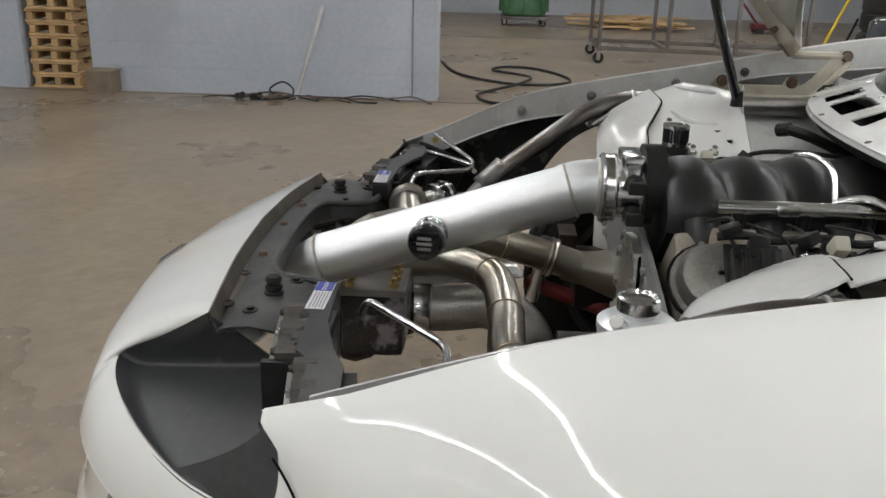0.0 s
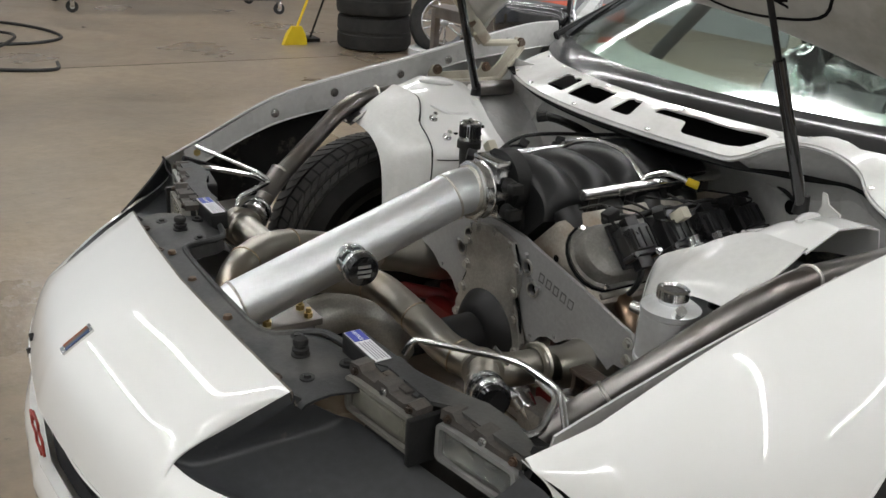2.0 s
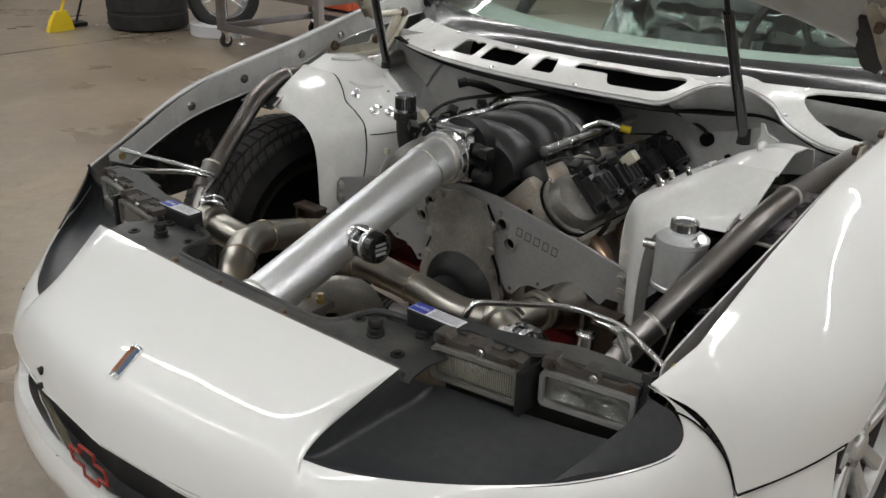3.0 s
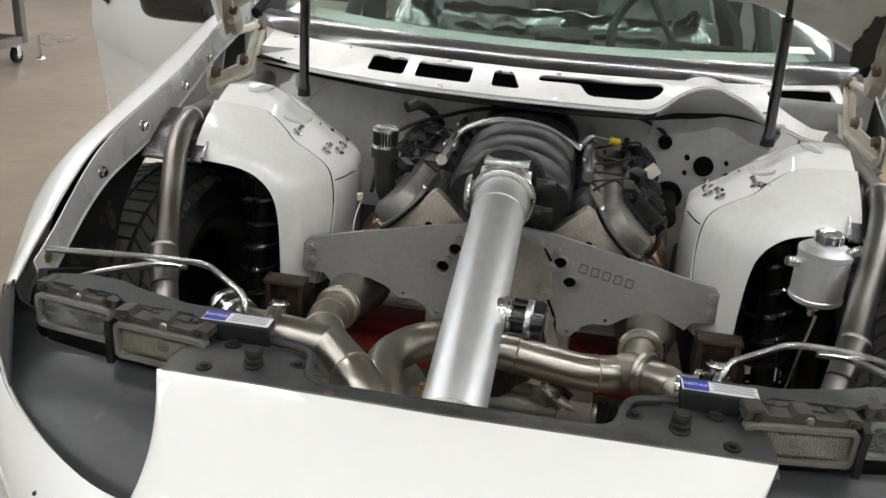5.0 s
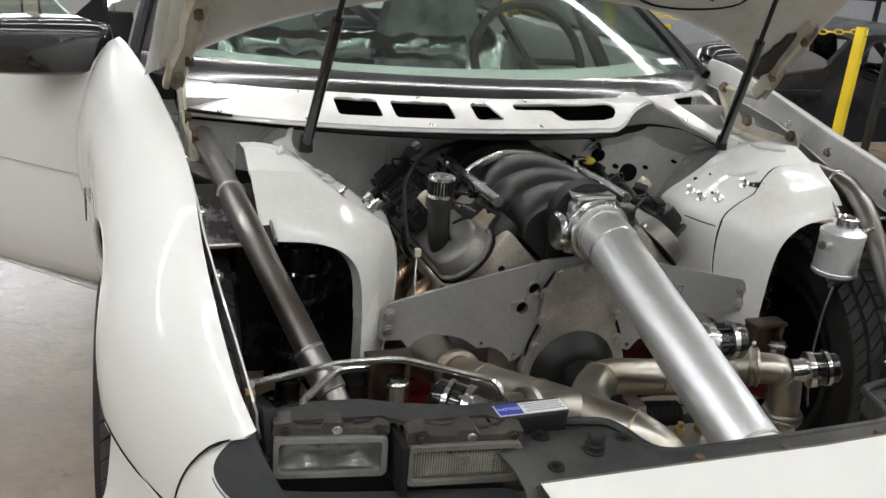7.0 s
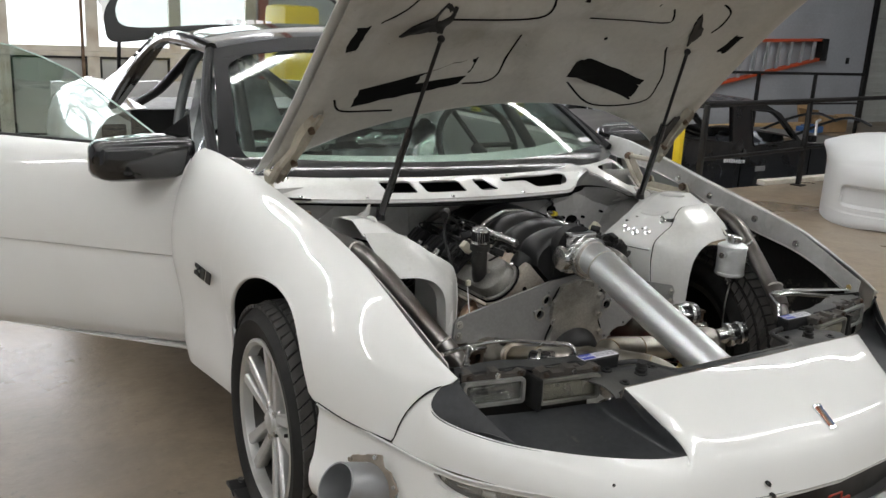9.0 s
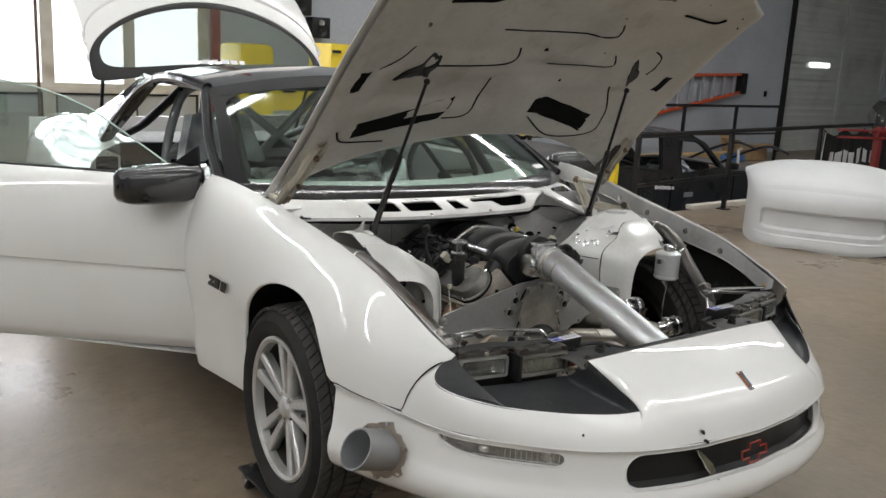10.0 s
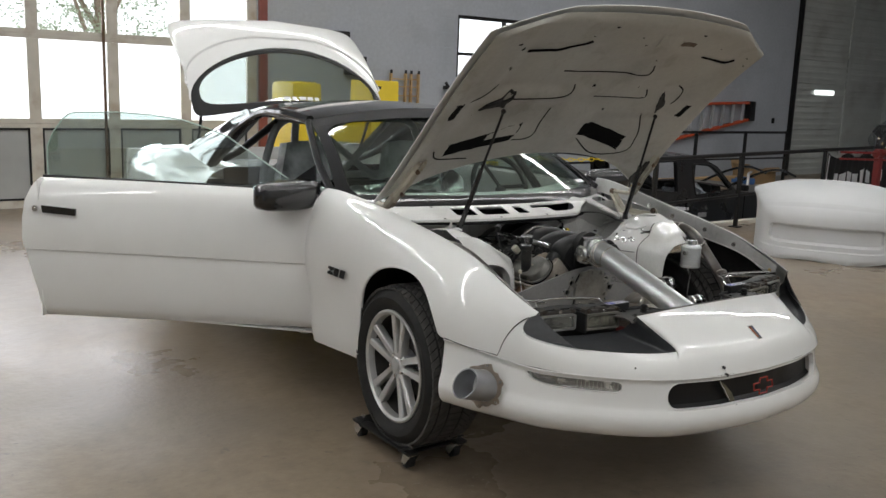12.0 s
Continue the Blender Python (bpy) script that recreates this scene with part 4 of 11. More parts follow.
# turned-down flange along the hood gap, with clips
bm = B()
rr = []
for sx, kk in ((-1, [10 + k / 10 for k in range(21)]), (1, [12 - k / 10 for k in range(1, 21)])):
    for k in kk:
        p = nose_point(k, 0, sx)
        rr.append([p, p + Vector((0, 0.004, -0.012)), p + Vector((0, 0.008, -0.026)), p + Vector((0, 0.034, -0.030))])
grid(bm, rr)
thicken(bm, 0.003)
part("nose_flange", bm, mat("flange_overspray", (0.135, 0.118, 0.098), 0.55, vary=0.35, scale=20, bump=0.2), bumper, "dull brownish flange behind the nose panel")
for x in (-0.32, -0.2, -0.08, 0.08, 0.2, 0.32):
    bm = B()
    torus(bm, (x, -0.788 - 0.03 * (1 - abs(x) / 0.4), 0.688), (0, 0, 1), 0.008, 0.0025, 14, 6)
    cyl(bm, (x, -0.788 - 0.03 * (1 - abs(x) / 0.4), 0.684), (x, -0.788 - 0.03 * (1 - abs(x) / 0.4), 0.689), 0.006, seg=10)
    part("clip", bm, DARKRUST, bumper)
# grille insert with outlined badge
bm = B()
gu = [GRILLE_U[0] - 0.02 + (GRILLE_U[1] - GRILLE_U[0] + 0.04) * k / 40 for k in range(41)]
grid(bm, [[lower_point(u, o, z) for o, z in ((-0.020, 0.526), (-0.030, 0.515), (-0.034, 0.48), (-0.030, 0.44), (-0.018, 0.428))] for u in gu])
thicken(bm, 0.004)
grille = part("grille", bm, BLACKPAINT, bumper, "black grille panel with a red outlined badge")
def skin(z):
    """Offset of the bumper skin at a height."""
    return interp(z, [p[1] for p in LOWER[::-1]], [p[0] for p in LOWER[::-1]])


def surround(u0, u1, z0, z1, corners, depth):
    """Rounded corners and an inward lip of an opening in the bumper; gives its outline in (u, z).
    corners: (ru, rz) for the ends (u1, z1), (u0, z1), (u0, z0), (u1, z0)."""
    loop = []
    for (qu, qz), (ru, rz), start in zip(((1, 1), (-1, 1), (-1, -1), (1, -1)), corners, (0, 90, 180, 270)):
        cu, cz = (u1 - ru if qu > 0 else u0 + ru), (z1 - rz if qz > 0 else z0 + rz)
        ins, outs = [], []
        bm = B()
        for k in range(13):
            a = radians(start + 90 * k / 12)
            ca, sa = math.cos(a), math.sin(a)
            m = max(abs(ca), abs(sa))
            ins.append((cu + ru * ca, cz + rz * sa))
            outs.append((cu + ru * ca / m, cz + rz * sa / m))
        for k in range(12):
            grid(bm, [[lower_point(u, skin(z) - 0.0004, z) for u, z in (ins[k], outs[k])], [lower_point(u, skin(z) - 0.0004, z) for u, z in (ins[k + 1], outs[k + 1])]])
        bmesh.ops.remove_doubles(bm, verts=bm.verts, dist=0.0001)
        thicken(bm, 0.004)
        part("opening_corner", bm, WHITE, bumper)
        loop.append(ins)
    out = []
    for a, b in zip(loop, loop[1:] + loop[:1]):
        out += a
        n = max(2, int(abs(a[-1][0] - b[0][0]) * 60))
        out += [(a[-1][0] + (b[0][0] - a[-1][0]) * k / n, a[-1][1] + (b[0][1] - a[-1][1]) * k / n) for k in range(1, n)]
    bm = B()
    grid(bm, [[lower_point(u, skin(z) + o, z) for o in (0.0012, -0.002, -0.006, -depth)] for u, z in out + out[:1]])
    thicken(bm, 0.002)
    part("opening_lip", bm, WHITE, bumper)
    return out


surround(GRILLE_U[0], GRILLE_U[1], 0.432, 0.522, [(0.040, 0.042)] * 4, 0.016)
LAMP_ENDS = [(0.018, 0.014), (0.012, 0.004), (0.110, 0.033), (0.020, 0.016)]
lamp_loop = surround(0.246, 0.516, 0.485, 0.522, LAMP_ENDS, 0.010)
surround(2 - 0.516, 2 - 0.246, 0.485, 0.522, [LAMP_ENDS[1], LAMP_ENDS[0], LAMP_ENDS[3], LAMP_ENDS[2]], 0.010)
bm = B()
bx, bz = -0.02, 0.478
pts = [(-0.050, -0.012), (-0.020, -0.012), (-0.020, -0.028), (0.022, -0.028), (0.022, -0.012), (0.052, -0.012), (0.046, 0.012), (0.018, 0.012), (0.018, 0.028), (-0.024, 0.028), (-0.024, 0.012), (-0.056, 0.012)]
pp = [(bx + p[0], -1.058 - 0.004, bz + p[1]) for p in pts]
for a, b in zip(pp, pp[1:] + pp[:1]):
    cyl(bm, a, b, 0.0024, seg=6)
part("badge", bm, REDINK, grille, "red outline badge on the grille")
bm = B()
slab(bm, [(-0.222, 0.516), (-0.199, 0.505), (-0.180, 0.488), (-0.166, 0.476), (-0.150, 0.464), (-0.143, 0.450), (-0.137, 0.446), (-0.134, 0.429), (-0.152, 0.431), (-0.166, 0.446), (-0.181, 0.462), (-0.196, 0.484), (-0.210, 0.498)], "y", -1.034, -1.030)
part("grille_tear", bm, mat("torn_mesh_edge", (0.115, 0.105, 0.070), 0.7, vary=0.3, scale=40), grille, "torn olive patch in the black grille")
bm = B()
tube(bm, [(-0.221, -1.035, 0.517), (-0.212, -1.036, 0.500), (-0.197, -1.036, 0.485), (-0.182, -1.036, 0.463), (-0.160, -1.036, 0.440)], [0.0004, 0.0011, 0.0008, 0.0011, 0.0004], 6)
part("torn_edge", bm, LABELWHITE, grille)
for q, w in (((-0.205, -1.0315, 0.5600), 0.0055), ((-0.196, -1.0385, 0.5360), 0.0075), ((-0.146, -1.050, 0.424), 0.006)):
    bm = B()
    slab(bm, [(q[0] - w, q[2] + 0.004), (q[0], q[2] + 0.006), (q[0] + w, q[2] - 0.001), (q[0] + w * 0.7, q[2] - 0.007), (q[0] - w * 0.3, q[2] - 0.003)], "y", q[1] - 0.004, q[1] + 0.004)
    part("paint_chip", bm, BLACKPAINT, bumper, "dark chip in the white paint")
mat_rib = mat("dull_rib", (0.30, 0.30, 0.28), 0.4, vary=0.2)
TURNREF = mat("turn_reflector", (0.50, 0.49, 0.46), 0.25, 0.7, vary=0.4, scale=24, bump=0.6, bump_scale=40)
# fog / turn lamps in the bumper
for s in (0, 1):
    flip = (lambda u: 2 - u) if s else (lambda u: u)
    uu = [flip(0.246 + 0.27 * k / 24) for k in range(25)]
    bm = B()
    grid(bm, [[lower_point(u, o, z) for o, z in ((-0.012, 0.5235), (-0.028, 0.517), (-0.032, 0.503), (-0.028, 0.491), (-0.010, 0.4835))] for u in uu])
    thicken(bm, 0.003)
    lamp = part("turn_lamp", bm, TURNREF, bumper, "clear front turn lamp in the bumper")
    bl, bb = B(), B()
    loop = [(flip(u), z) for u, z in lamp_loop]
    mid = sum(u for u, z in loop) / len(loop)
    rings = [[lower_point(mid + (u - mid) * (1 - 0.012 * k), skin(z) - 0.004 + o, 0.503 + (z - 0.503) * f) for u, z in loop + loop[:1]] for k, (o, f) in enumerate(((-0.004, 1.0), (0.0, 0.93), (0.0015, 0.6), (0.002, 0.0)))]
    grid(bl, rings)
    bmesh.ops.remove_doubles(bl, verts=bl.verts, dist=0.0001)
    part("lens", bl, CLEARLENS, lamp, "clear ribbed lens").visible_shadow = False
    tube(bb, [lower_point(u, skin(z) - 0.0045, z) for u, z in loop + loop[:1]], 0.0011, 6)
    part("lamp_seal", bb, COVER, lamp)
    bb = B()
    cyl(bb, lower_point(uu[8], -0.018, 0.505), lower_point(uu[10], -0.018, 0.505), 0.008, 0.010, seg=14)
    part("bulb", bb, mat("clear_bulb", (0.60, 0.58, 0.53), 0.12, 0.7), lamp)
    bb = B()
    torus(bb, lower_point(uu[9], -0.020, 0.504), crease_normal(uu[9]), 0.0125, 0.0025, 20, 8)
    part("bulb_ring", bb, CHROME, lamp)
    for k in range(13, 24):
        bb = B()
        cyl(bb, lower_point(uu[k], -0.013, 0.514), lower_point(uu[k], -0.012, 0.494), 0.0012, seg=6)
        part("lens_rib", bb, mat_rib, lamp)
    for z, k0, k1 in ((0.4905, 7, 24), (0.5165, 2, 8), (0.508, 4, 7)):
        bb = B()
        tube(bb, [lower_point(u, -0.014, z) for u in uu[k0:k1]], 0.0017, 6)
        part("reflector_step", bb, CHROME, lamp)
# nose emblem
bm = B()
slab(bm, [(-0.010, -0.030), (0.010, -0.030), (0.0125, 0.028), (-0.0125, 0.028)], "z", 0, 0.004)
em = Matrix.Translation((0.003, -0.990, 0.642)) @ Euler((radians(35), 0, 0)).to_matrix().to_4x4()
bmesh.ops.transform(bm, matrix=em, verts=bm.verts)
emb = part("emblem", bm, CHROME, bumper, "small chrome-edged shield emblem with coloured stripes")
for k, m in enumerate((mat("red_enamel_stripe", (0.24, 0.07, 0.03), 0.25), mat("brown_enamel", (0.13, 0.10, 0.085), 0.25), mat("blue_enamel", (0.06, 0.085, 0.16), 0.25))):
    bm = B()
    box(bm, (-0.0065 + 0.0065 * k, 0.0, 0.0045), (0.0055, 0.046, 0.002))
    bmesh.ops.transform(bm, matrix=em, verts=bm.verts)
    part("stripe", bm, m, emb)

bm = B()
dot = nose_point(5.75, 0.62, -1)
cyl(bm, dot + Vector((0.002, 0.003, -0.004)), dot + Vector((-0.0006, -0.001, 0.0012)), 0.0032, seg=10)
part("paint_chip", bm, BLACKPAINT, bumper)

# headlamp buckets
def bucket(sx):
    bm = B()
    TK = [0, 1, 2, 3, 4, 5, 6, 7, 8, 9, 10]
    T = [(-0.668, -0.630, 0.668), (-0.668, -0.632, 0.655), (-0.668, -0.635, 0.642), (-0.665, -0.640, 0.632), (-0.640, -0.648, 0.626), (-0.56, -0.662, 0.622), (-0.46, -0.680, 0.622), (-0.385, -0.700, 0.626), (-0.372, -0.725, 0.636), (-0.375, -0.760, 0.664), (-0.388, -0.795, 0.696)]
    rows = []
    for i in range(51):
        k = i / 5
        r = rim(k)
        t = Vector([spline(k, TK, [p[j] for p in T]) for j in range(3)])
        row = []
        for s in (0, 0.03, 0.08, 0.16, 0.28, 0.42, 0.56, 0.70, 0.84, 1.0):
            p = r.lerp(t, s)
            dip = 0.020 * min(1, s / 0.12) * (1 - s) ** 0.5 if s > 0 else 0.001
            row.append(Vector((p.x * (-sx if sx > 0 else 1), p.y, p.z - dip)))
        rows.append(row)
    grid(bm, rows)
    thicken(bm, 0.003)
    ob = part("headlamp_bucket", bm, SATIN, bumper, "satin black headlamp bucket with scuffed edge", 60)
    bm = B()
    grid(bm, [[(-sx * x if sx > 0 else x, y, z) for z in (0.585, 0.61, 0.635, 0.662)] for x, y in ((-0.672, -0.606), (-0.60, -0.622), (-0.53, -0.634), (-0.45, -0.656), (-0.370, -0.676))])
    thicken(bm, 0.003)
    part("bucket_back", bm, PLASTIC, ob, "black back wall of the bucket under the lamps")
    # raised filler beside the fender
    bm = B()
    rows = []
    for i in range(21):
        k = 3.4 * i / 20
        r = rim(k)
        row = []
        for s in (0, 0.15, 0.4, 0.7, 1.0):
            q = Vector((-0.688 + 0.062 * (k / 3.4) ** 1.5, -0.648 - 0.120 * (k / 3.4) ** 1.3, 0.712 - 0.097 * (k / 3.4)))
            p = r.lerp(q, s) + Vector((0, 0, 0.006 * math.sin(math.pi * s) + 0.002))
            row.append(Vector((p.x * (-sx if sx > 0 else 1), p.y, p.z)))
        rows.append(row)
    grid(bm, rows)
    thicken(bm, 0.004)
    part("filler", bm, SATIN, ob)
    return ob


buckets = [bucket(-1), bucket(1)]

# ---- engine bay structure ----
def radiator_cover():
    bm = B()
    half = [(0.0, -0.818, -0.772, 0.694), (0.10, -0.815, -0.770, 0.693), (0.17, -0.810, -0.764, 0.690), (0.20, -0.808, -0.745, 0.687), (0.215, -0.806, -0.690, 0.685), (0.235, -0.804, -0.668, 0.684), (0.30, -0.800, -0.655, 0.683), (0.345, -0.796, -0.650, 0.682), (0.375, -0.793, -0.655, 0.681), (0.395, -0.788, -0.690, 0.680)]
    full = [(-a, *r) for a, *r in half[::-1]] + half[1:]
    rows = []
    for x, y0, y1, z in full:
        row = []
        for t in (0, 0.06, 0.2, 0.45, 0.7, 0.9, 1.0):
            y = y0 + (y1 - y0) * t
            zz = z + (0.008 * math.sin(math.pi * min(1, t * 1.2)) if abs(x) > 0.21 else 0.004 * t) - 0.010 * max(0, t - 0.9) * 10 * 0.8
            row.append((x, y, zz - (0.004 if t < 0.05 else 0)))
        row.append((x, y1 + 0.004, z - 0.030))
        rows.append(row)
    grid(bm, rows)
    thicken(bm, 0.004)
    ob = part("radiator_cover", bm, COVER, car, "dusty black plastic radiator support cover", 40)
    bm = B()
    tube(bm, smooth_path([(x, y1 + 0.001, z + 0.001) for x, y0, y1, z in full], 3), 0.006, 8)
    part("edge_bead", bm, COVER, ob)
    for sx in (-1, 1):
        x, y, z = sx * 0.280, -0.737, 0.686
        bm = B()
        prof = [(0.0, 0.030), (0.012, 0.030), (0.0145, 0.027), (0.0145, 0.022), (0.0115, 0.020), (0.0115, 0.016), (0.016, 0.0145), (0.016, 0.011), (0.013, 0.0095), (0.013, 0.0065), (0.0175, 0.005), (0.0175, 0.001), (0.015, -0.001), (0.015, -0.012)]
        lathe(bm, (x, y, z + 0.002), (0, 0, 1), [(r_ * 0.80, h_ * 0.95) for r_, h_ in prof], 20)
        part("rubber_bumper", bm, RUBBER, ob, "ribbed black rubber hood stop")
        for dx, dy in ((sx * 0.062, -0.018), (sx * 0.05, 0.05), (-sx * 0.055, 0.02)):
            bm = B()
            cyl(bm, (x + dx, y + dy, z - 0.004), (x + dx, y + dy, z + 0.004), 0.013, 0.011, 14)
            cyl(bm, (x + dx, y + dy, z + 0.003), (x + dx, y + dy, z + 0.008), 0.006, 0.005, 8)
            part("push_clip", bm, PLASTIC, ob)
    for x, y in ((-0.03, -0.795), (0.13, -0.792), (-0.16, -0.79)):
        bm = B()
        cyl(bm, (x, y, 0.694), (x, y, 0.700), 0.008, 0.006, 10)
        part("push_clip", bm, RUST, ob)
    return ob


radiator_cover()


def round_rect(w, h, r, n=5):
    """Corners of a rectangle with rounded corners, round its middle."""
    out = []
    for qx, qz, a0 in ((1, 1, 0), (-1, 1, 90), (-1, -1, 180), (1, -1, 270)):
        out += [(qx * (w / 2 - r) + r * math.cos(radians(a0 + 90 * k / n)), qz * (h / 2 - r) + r * math.sin(radians(a0 + 90 * k / n))) for k in range(n + 1)]
    return out


def headlamp(parent, c, w, h, yaw, old):
    """A rectangular sealed lamp: body, bezel, hollow reflector, domed fluted lens and a dusty top frame."""
    m = Matrix.Translation(c) @ Euler((0, 0, radians(yaw))).to_matrix().to_4x4()

    def put(bmx):
        bmesh.ops.transform(bmx, matrix=m, verts=bmx.verts)
        return bmx
    bm = B()
    slab(bm, round_rect(w - 0.006, h - 0.004, 0.008), "y", 0.024, 0.075)
    lamp = part("headlamp", put(bm), PLASTIC, parent, "rectangular sealed headlamp with fluted glass lens")
    bm = B()
    slab(bm, round_rect(w, h, 0.009), "y", -0.006, 0.026, [round_rect(w - 0.013, h - 0.013, 0.006)])
    part("bezel", put(bm), DUSTBEZEL if old else GREYBEZEL, lamp, "grey lamp bezel")
    hw, hh = w / 2 - 0.0068, h / 2 - 0.0068
    bm = B()
    grid(bm, [[(u * hw, 0.004 + 0.021 * (1 - abs(u) ** 2.4) * (1 - 0.8 * abs(v) ** 2.4), v * hh) for v in np.linspace(-1, 1, 11)] for u in np.linspace(-1, 1, 21)])
    thicken(bm, -0.001)
    part("reflector", put(bm), REFLECTOR if old else REFLECTORBRIGHT, lamp, "bright hollow reflector")
    bm = B()
    cyl(bm, (0, 0.006, 0), (0, 0.020, 0), 0.010, 0.012, seg=14)
    part("bulb_shield", put(bm), CHROME, lamp)
    bm = B()
    rows = []
    for k in range(89):
        u = -1 + k / 44
        flute = 0.0007 * (k % 2) * (1 if abs(u) < 0.93 else 0)
        rows.append([(u * hw, 0.001 - 0.0065 * (1 - abs(u) ** 4) * (1 - abs(v) ** 4) + flute * (1 if abs(v) < 0.95 else 0), v * hh) for v in (-1, -0.97, -0.85, -0.6, -0.3, 0, 0.3, 0.6, 0.85, 0.97, 1)])
    grid(bm, rows)
    thicken(bm, -0.0008)
    part("lens", put(bm), HAZEDLENS if old else CLEARLENS, lamp, "dusty yellowed glass lens" if old else "clear fluted glass lens", 12).visible_shadow = False
    bm = B()
    for k in range(1, 40):
        u = -1 + k / 20
        box(bm, (u * hw, 0.0035 - 0.0060 * (1 - u ** 4), 0), (0.0011, 0.0012, hh * 1.84))
    part("lens_flutes", put(bm), FLUTE, lamp, "fine upright flutes inside the lens")
    random.seed(41 if old else 42)
    bm = B()
    slab(bm, [(-w * 0.51, h / 2 + 0.001), (w * 0.51, h / 2 + 0.001), (w * 0.51, h / 2 + 0.012), (w * 0.40, h / 2 + 0.015), (w * 0.33, h / 2 + 0.009), (w * 0.12, h / 2 + 0.010), (w * 0.08, h / 2 + 0.017), (-w * 0.06, h / 2 + 0.018), (-w * 0.10, h / 2 + 0.010), (-w * 0.30, h / 2 + 0.011), (-w * 0.36, h / 2 + 0.019), (-w * 0.50, h / 2 + 0.016)], "y", 0.002, 0.030)
    part("lamp_frame", put(bm), DUSTFRAME, lamp, "dusty broken plastic lamp surround")
    for k in range(7):
        bm = B()
        box(bm, (w * (-0.42 + 0.14 * k + random.uniform(-0.04, 0.04)), 0.020 + random.uniform(0, 0.020), h / 2 + 0.010 + random.uniform(0, 0.004)), (random.uniform(0.010, 0.026), random.uniform(0.012, 0.03), random.uniform(0.003, 0.007)), rot=(random.uniform(-8, 8), random.uniform(-6, 6), random.uniform(-15, 15)), bev=0.002)
        part("adjuster_bracket", put(bm), COVER if k % 2 else DUSTFRAME, lamp)
    for q, mt in ((-0.40, DARKRUST), (0.05, CHROME), (0.42, DARKRUST)):
        bm = B()
        cyl(bm, (q * w, 0.004, h / 2 + 0.008), (q * w, -0.004, h / 2 + 0.008), 0.0045, seg=8)
        cyl(bm, (q * w, 0.004, h / 2 + 0.008), (q * w, 0.000, h / 2 + 0.008), 0.0065, seg=12)
        part("screw", put(bm), mt, lamp)
    bm = B()
    slab(bm, round_rect(w + 0.004, h + 0.004, 0.009), "y", 0.012, 0.022, [round_rect(w - 0.002, h - 0.002, 0.008)])
    part("mounting_rim", put(bm), PLASTIC, lamp)
    return lamp


FLUTE = thin_glass("lens_flute", (0.60, 0.60, 0.57), 0.08, 0.06)
DUSTBEZEL = mat("dusty_bezel", (0.155, 0.150, 0.132), 0.55, vary=0.2, scale=30, bump=0.1, fine=0.15)
GREYBEZEL = mat("dull_steel_bezel", (0.34, 0.34, 0.325), 0.42, 0.5, vary=0.2, scale=30)
DUSTFRAME = mat("dusty_brown_plastic", (0.050, 0.045, 0.040), 0.6, vary=0.4, scale=25, bump=0.3, stain=(0.12, 0.095, 0.075), stain_amount=0.45, stain_scale=16, fine=0.2)


